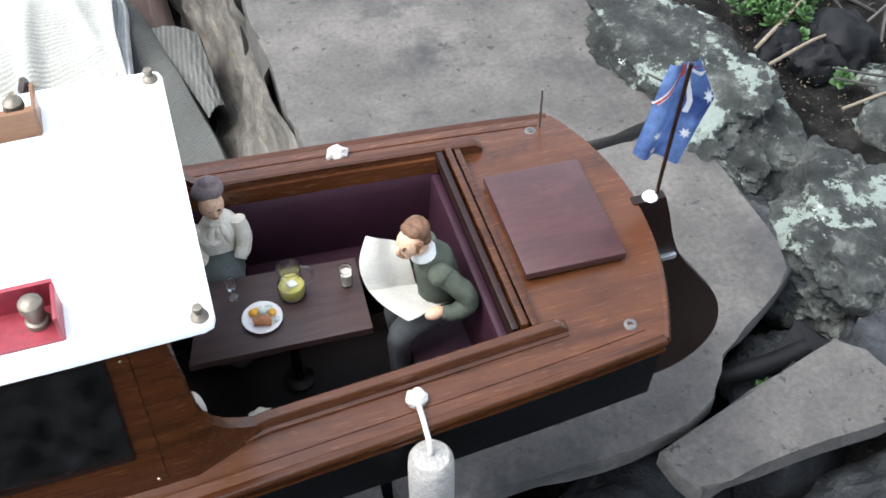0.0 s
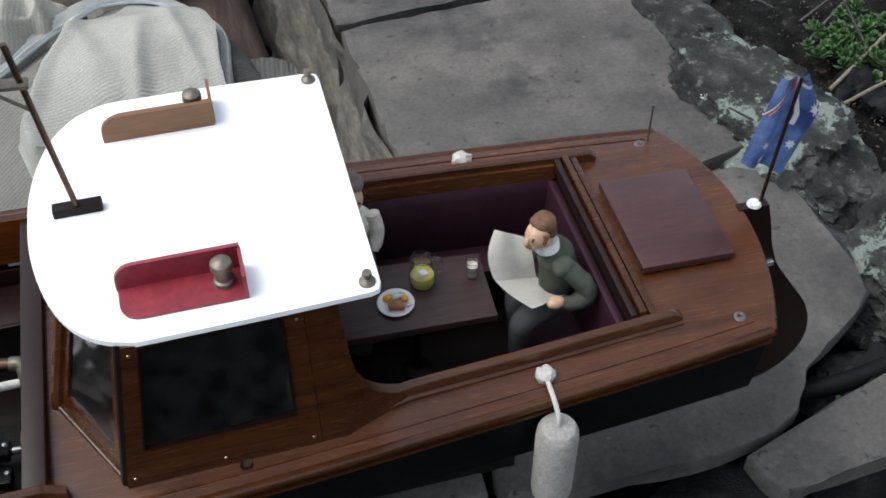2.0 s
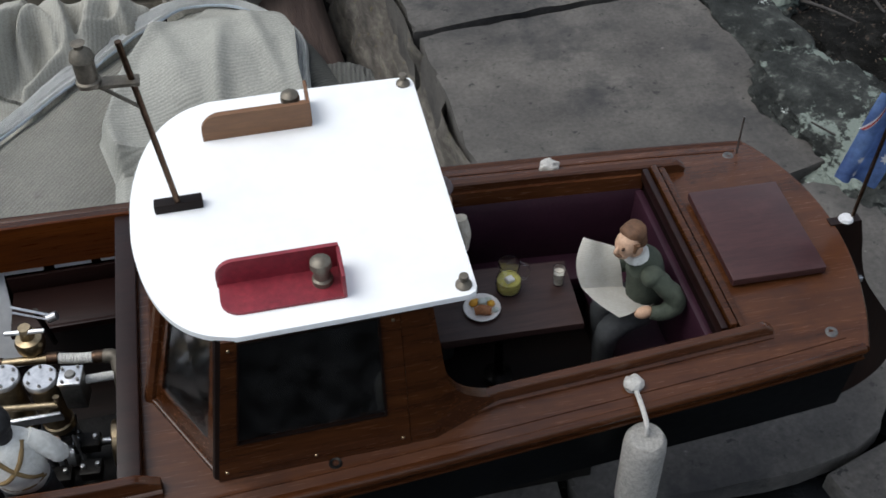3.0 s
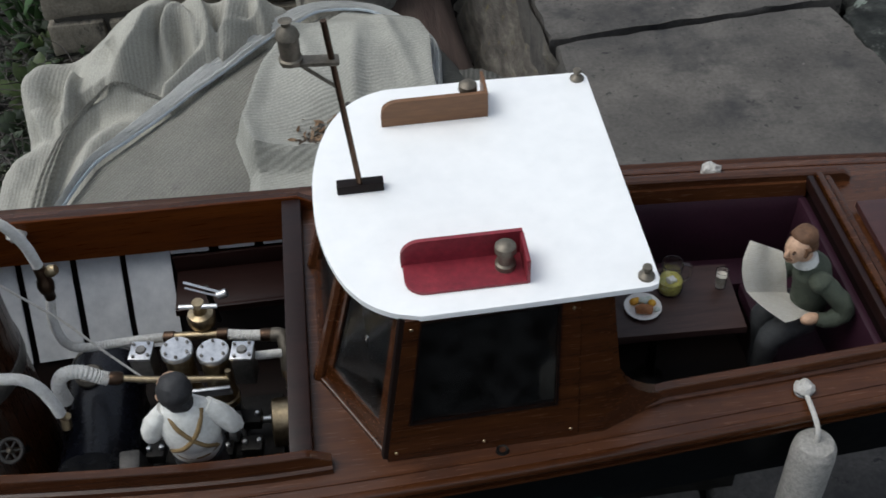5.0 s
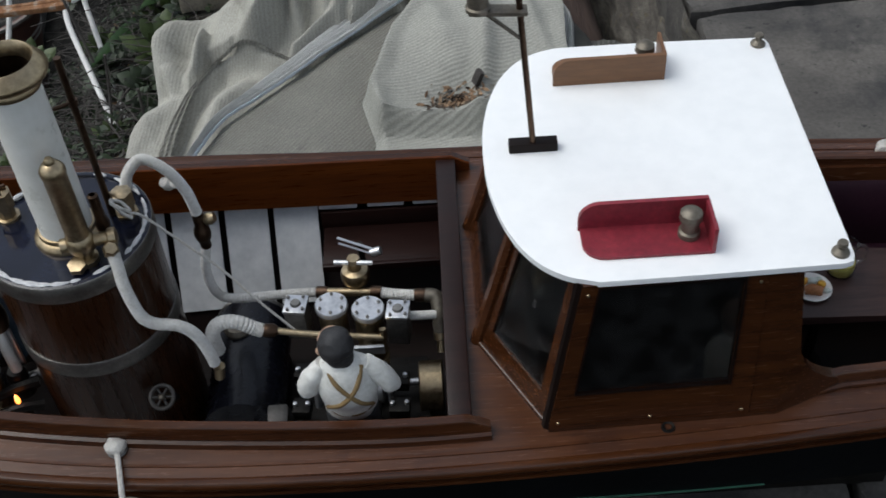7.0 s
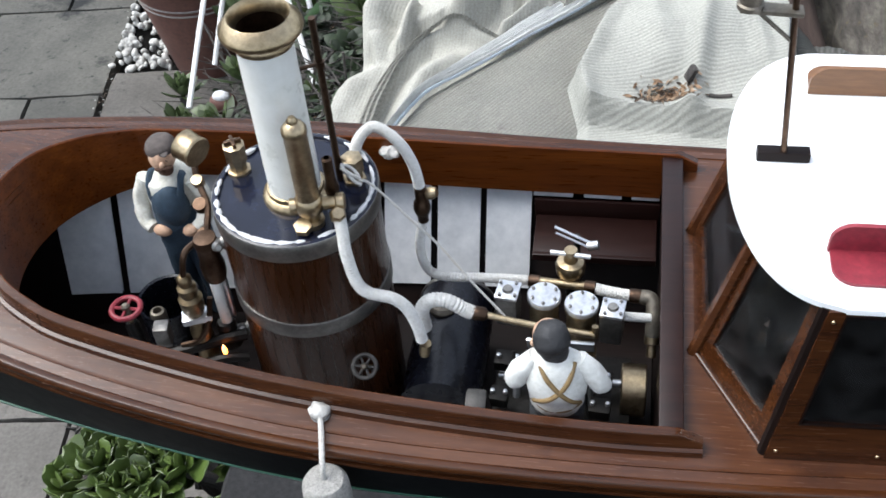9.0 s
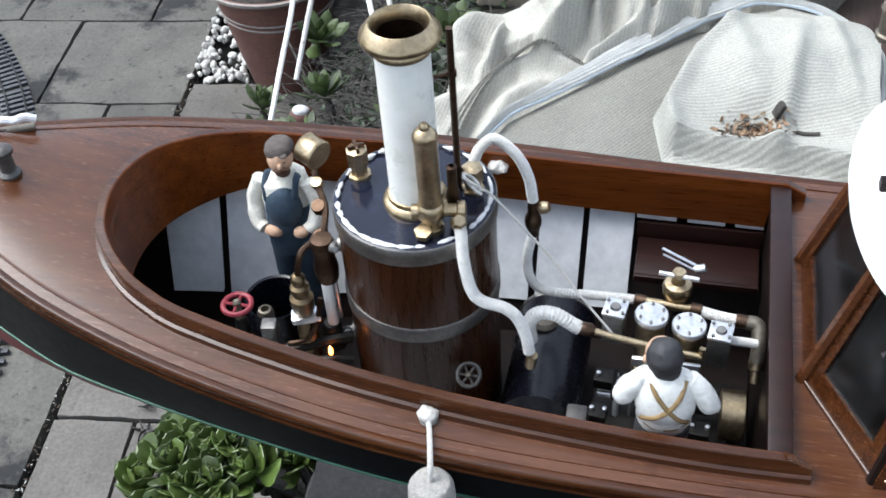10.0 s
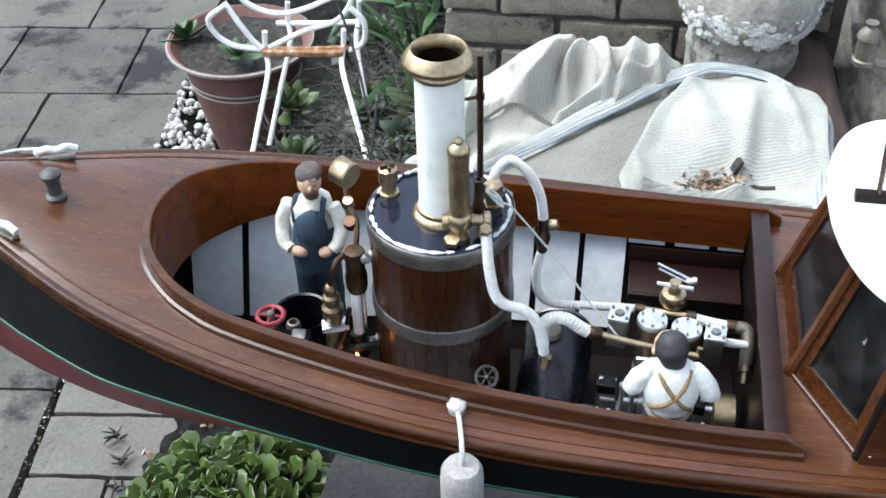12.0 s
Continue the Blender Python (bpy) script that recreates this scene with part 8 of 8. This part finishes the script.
leaf_bits("path_litter", "bits of leaf and grit in the path joints", 500, lambda r: (lambda v: (*on_path(r.gauss(0.004, 0.008), v), -0.822))(r.uniform(-1.9, 0.6)), (0.002, 0.0055), DRY_DARK, 35)
leaf_bits("joint_grit", "pale grit in the path joints", 160, lambda r: (lambda v: (*on_path(r.gauss(0.004, 0.008), v), -0.822))(r.uniform(-1.9, 0.6)), (0.002, 0.005), PEBBLE, 36)


def right_soil(r):
    x, y = r.uniform(0.93, 1.6), r.uniform(0.25, 1.0)
    return x, y, -0.02 + 0.03 * noise.noise(Vector((x * 6, y * 6, 2)))


twig_tangle("soil_twig", "dry sticks lying on the soil", 70, right_soil, 0.22, 0.0025, TWIG, 41, 0.12)
leaf_bits("soil_litter", "dark brown leaf litter on the soil", 5000, right_soil, (0.001, 0.0036), DRY_DARK, 42)
STICK = material("bleached_tan_stick", [(0.11, 0.088, 0.06), (0.20, 0.165, 0.12)], 0.85, 0, (50, 50, 50), 5, 0.3)
for p0, p1, r0 in (((1.0, 0.43, 0.0), (1.35, 0.62, 0.05), 0.0038), ((1.0, 0.395, 0.0032), (1.14, 0.405, 0.012), 0.0032), ((1.04, 0.29, 0.01), (1.17, 0.27, 0.012), 0.0028), ((1.05, 0.50, 0.0), (1.30, 0.46, 0.02), 0.0032)):
    tagged(part("stick", tube([p0, tuple((a + c) / 2 + 0.01 for a, c in zip(p0, p1)), p1], r0 * 0.75, 8, 5, radii=[r0 * 0.75, r0 * 0.6, r0 * 0.4]), STICK), "dry pale stick lying on the soil", "stick")
weed = rosette_thing("weed", (1.045, 0.565, -0.005), "low bright green leafy weed on the soil", "weed", 16, 0.015, 0.0045, LEAF_BRIGHT, 51, (5, 60), 0.1, 0.5, "weeds among the rocks")
r_ = random.Random(53)
copies(weed, [(1.075, 0.345, 0.0), (1.16, 0.32, 0.0), (0.80, -0.01, -0.055)] + [(r_.gauss(1.085, 0.028), r_.gauss(0.515, 0.035), r_.uniform(-0.012, 0.012)) for _ in range(80)], 52)

# ---- pots and plant stand ----
POT_SOIL = material("dry_potting_soil", [(0.012, 0.0105, 0.009), (0.03, 0.027, 0.023), (0.075, 0.068, 0.058)], 0.95, 0, (60, 60, 60), 6, 1.0)
pot = thing("plant_pot", (-1.055, 1.715, -0.82), "large brown terracotta-coloured pot of bare soil", "plant pot")
part("pot_wall", lathe([(0, -0.82), (0.095, -0.82), (0.10, -0.81), (0.155, -0.53), (0.170, -0.523), (0.186, -0.506), (0.186, -0.498), (0.176, -0.498), (0.160, -0.518), (0.148, -0.535), (0, -0.54)], (-1.055, 1.715, 0), seg=56), POT_RED, pot)
part("pot_rim", lathe([(0.183, -0.507), (0.1875, -0.505), (0.1878, -0.498), (0.183, -0.4965)], (-1.055, 1.715, 0), seg=56), POT_PALE, pot, "pale worn rim")
for z in (-0.585, -0.60):
    part("pot_ring", lathe([(spot(z, [(-0.81, 0.1), (-0.53, 0.155)]) - 0.001, z - 0.004), (spot(z, [(-0.81, 0.1), (-0.53, 0.155)]) + 0.003, z), (spot(z, [(-0.81, 0.1), (-0.53, 0.155)]) + 0.0, z + 0.004)], (-1.055, 1.715, 0), seg=48), POT_PALE, pot, "raised pale ring")
b = grid([[(-1.055 + 0.155 * d * math.cos(q), 1.715 + 0.155 * d * math.sin(q), -0.520 + 0.014 * noise.noise(Vector((d * math.cos(q) * 9, d * math.sin(q) * 9, 3)))) for q in np.linspace(0, 2 * math.pi, 49)] for d in np.linspace(0.01, 1, 16)])
part("potting_soil", b, POT_SOIL, pot, "dark crumbly soil")
seedling = rosette_thing("seedling", (-1.03, 1.62, -0.495), "small bright green seedling in the pot", "seedling", 11, 0.066, 0.0155, LEAF_BRIGHT, 61, (5, 65), 0.05, 0.5)
copies(seedling, [(-1.2, 1.72, -0.515)], 62)
b = bmesh.new()
bmesh.ops.create_icosphere(b, subdivisions=2, radius=1.0)
for v in b.verts:
    v.co *= 1 + 0.18 * noise.noise(v.co * 1.6)
heap = tagged(new("pebble_bed"), "pocket of white pebbles beside the pot", "pebbles")
heap.location = (*on_path(0.08, 0.25), -0.83)
bpy.context.view_layer.update()
stone = part("pebble", b, PEBBLE, heap)
stone.matrix_parent_inverse.identity()
r_ = random.Random(70)
for k in range(230):
    u, v = r_.uniform(0.0, 0.26), r_.uniform(0.09, 0.43)
    x, y = on_path(u, v)
    s = r_.uniform(0.007, 0.014)
    m = pose(x - heap.location.x, y - heap.location.y, r_.uniform(0.005, 0.025), r_.uniform(0, 90), r_.uniform(0, 90), r_.uniform(0, 360)) @ Matrix.Diagonal((s, s * r_.uniform(0.7, 1), s * r_.uniform(0.5, 0.8), 1))
    if k == 0:
        stone.matrix_basis = m
    else:
        shared("pebble", stone.data, m, heap)
stand = thing("plant_stand", (-0.75, 1.25, -0.5), "chipped white wire plant stand with a rusty shelf", "plant stand")
FEET = [(-0.80, 1.0, -0.40), (-0.82, 1.2, -0.45), (-0.54, 1.0, -0.395), (-0.554, 1.1, -0.473)]
TOPS = [(-0.818, 1.25, -0.25), (-0.80, 1.36, -0.24), (-0.652, 1.25, -0.233), (-0.645, 1.36, -0.225)]
for f_, t_ in zip(FEET, TOPS):
    mid = tuple(a + (c - a) * 0.84 for a, c in zip(f_, t_))
    mid = (mid[0] + (0.012 if t_[0] < -0.7 else -0.012), mid[1], mid[2])
    part("leg", tube([f_, tuple((a + c) / 2 for a, c in zip(f_, mid)), mid, t_, (t_[0] + 0.004, t_[1], t_[2] + 0.045)], 0.0054, 8, 4), WIRE_WHITE, stand, "chipped white rod leg")
for y, n_ in ((1.25, 0), (1.36, 1)):
    part("shelf_bar", tube([(-0.825, y, -0.246), (-0.73, y, -0.24), (-0.64, y, -0.23)], 0.0062, 8, 4), RUST if n_ == 0 else WIRE_WHITE, stand, "rusty cross bar")
part("shelf_plate", box((0.17, 0.022, 0.012), (-0.735, 1.243, -0.243), (0, -4, 0), bevel=0.003), RUST, stand, "rusty flaking cross bar")
for line in ([(-0.89, 1.25, -0.152), (-0.93, 1.25, -0.185), (-0.918, 1.25, -0.22), (-0.885, 1.25, -0.242), (-0.845, 1.25, -0.246), (-0.82, 1.25, -0.246)],
             [(-0.895, 1.26, -0.15), (-0.86, 1.25, -0.2), (-0.83, 1.25, -0.24), (-0.80, 1.25, -0.25)],
             [(-0.885, 1.3, -0.15), (-0.85, 1.3, -0.178), (-0.80, 1.3, -0.19), (-0.74, 1.3, -0.175), (-0.66, 1.3, -0.135), (-0.62, 1.3, -0.12)],
             [(-0.63, 1.25, -0.14), (-0.605, 1.25, -0.17), (-0.61, 1.25, -0.215), (-0.64, 1.25, -0.235)],
             [(-0.9, 1.33, -0.148), (-0.84, 1.37, -0.13), (-0.76, 1.38, -0.125), (-0.68, 1.37, -0.125)],
             [(-0.81, 1.25, -0.242), (-0.74, 1.28, -0.215), (-0.68, 1.3, -0.2), (-0.65, 1.32, -0.17), (-0.645, 1.33, -0.13)]):
    part("scroll", tube(line, 0.0058, 8, 6), WIRE_WHITE, stand, "curled white wire scroll")
tagged(part("garden_wire", tube([(-0.86, 1.28, -0.40), (-0.8, 1.22, -0.47), (-0.72, 1.18, -0.515), (-0.66, 1.18, -0.51), (-0.64, 1.2, -0.45), (-0.63, 1.24, -0.36)], 0.0022, 6, 8), TWIG), "slack grey wire looped under the stand", "wire")
for p0, p1 in (((-0.57, 1.0, -0.42), (-0.53, 1.02, -0.20)), ((-0.545, 1.0, -0.20), (-0.60, 1.04, 0.0)), ((-0.5, 0.98, -0.44), (-0.485, 1.0, -0.26))):
    tagged(part("bleached_stalk", tube([p0, tuple((a + c) / 2 + 0.004 for a, c in zip(p0, p1)), p1], 0.0027, 6, 4), TWIG), "bleached white stalk standing in the bed", "stalk")
b = bmesh.new()
bmesh.ops.create_icosphere(b, subdivisions=3, radius=0.028, matrix=pose(-0.79, 1.13, -0.49) @ Matrix.Diagonal((1, 0.8, 0.9, 1)))
ornament = tagged(part("red_stone", b, POT_RED), "small reddish stone with a white top in the bed", "stone")
b = bmesh.new()
bmesh.ops.create_icosphere(b, subdivisions=3, radius=0.017, matrix=pose(-0.79, 1.127, -0.472) @ Matrix.Diagonal((1.1, 0.8, 0.7, 1)))
part("white_top", b, SEALANT, ornament, "white cap")
for at, r0 in (((-1.02, 0.66, -0.806), 0.01), ((-0.99, 0.60, -0.806), 0.01), ((-0.97, 0.54, -0.806), 0.01), ((-1.16, 1.38, -0.805), 0.012)):
    ob = twig_tangle("dead_flower_head", "small dead flower head lying on the path", 9, (lambda a: (lambda r: (a[0] + r.uniform(-0.008, 0.008), a[1] + r.uniform(-0.008, 0.008), a[2])))(at), 0.03, 0.0025, GUNMETAL, int(abs(at[0]) * 100))


bpy.context.view_layer.update()
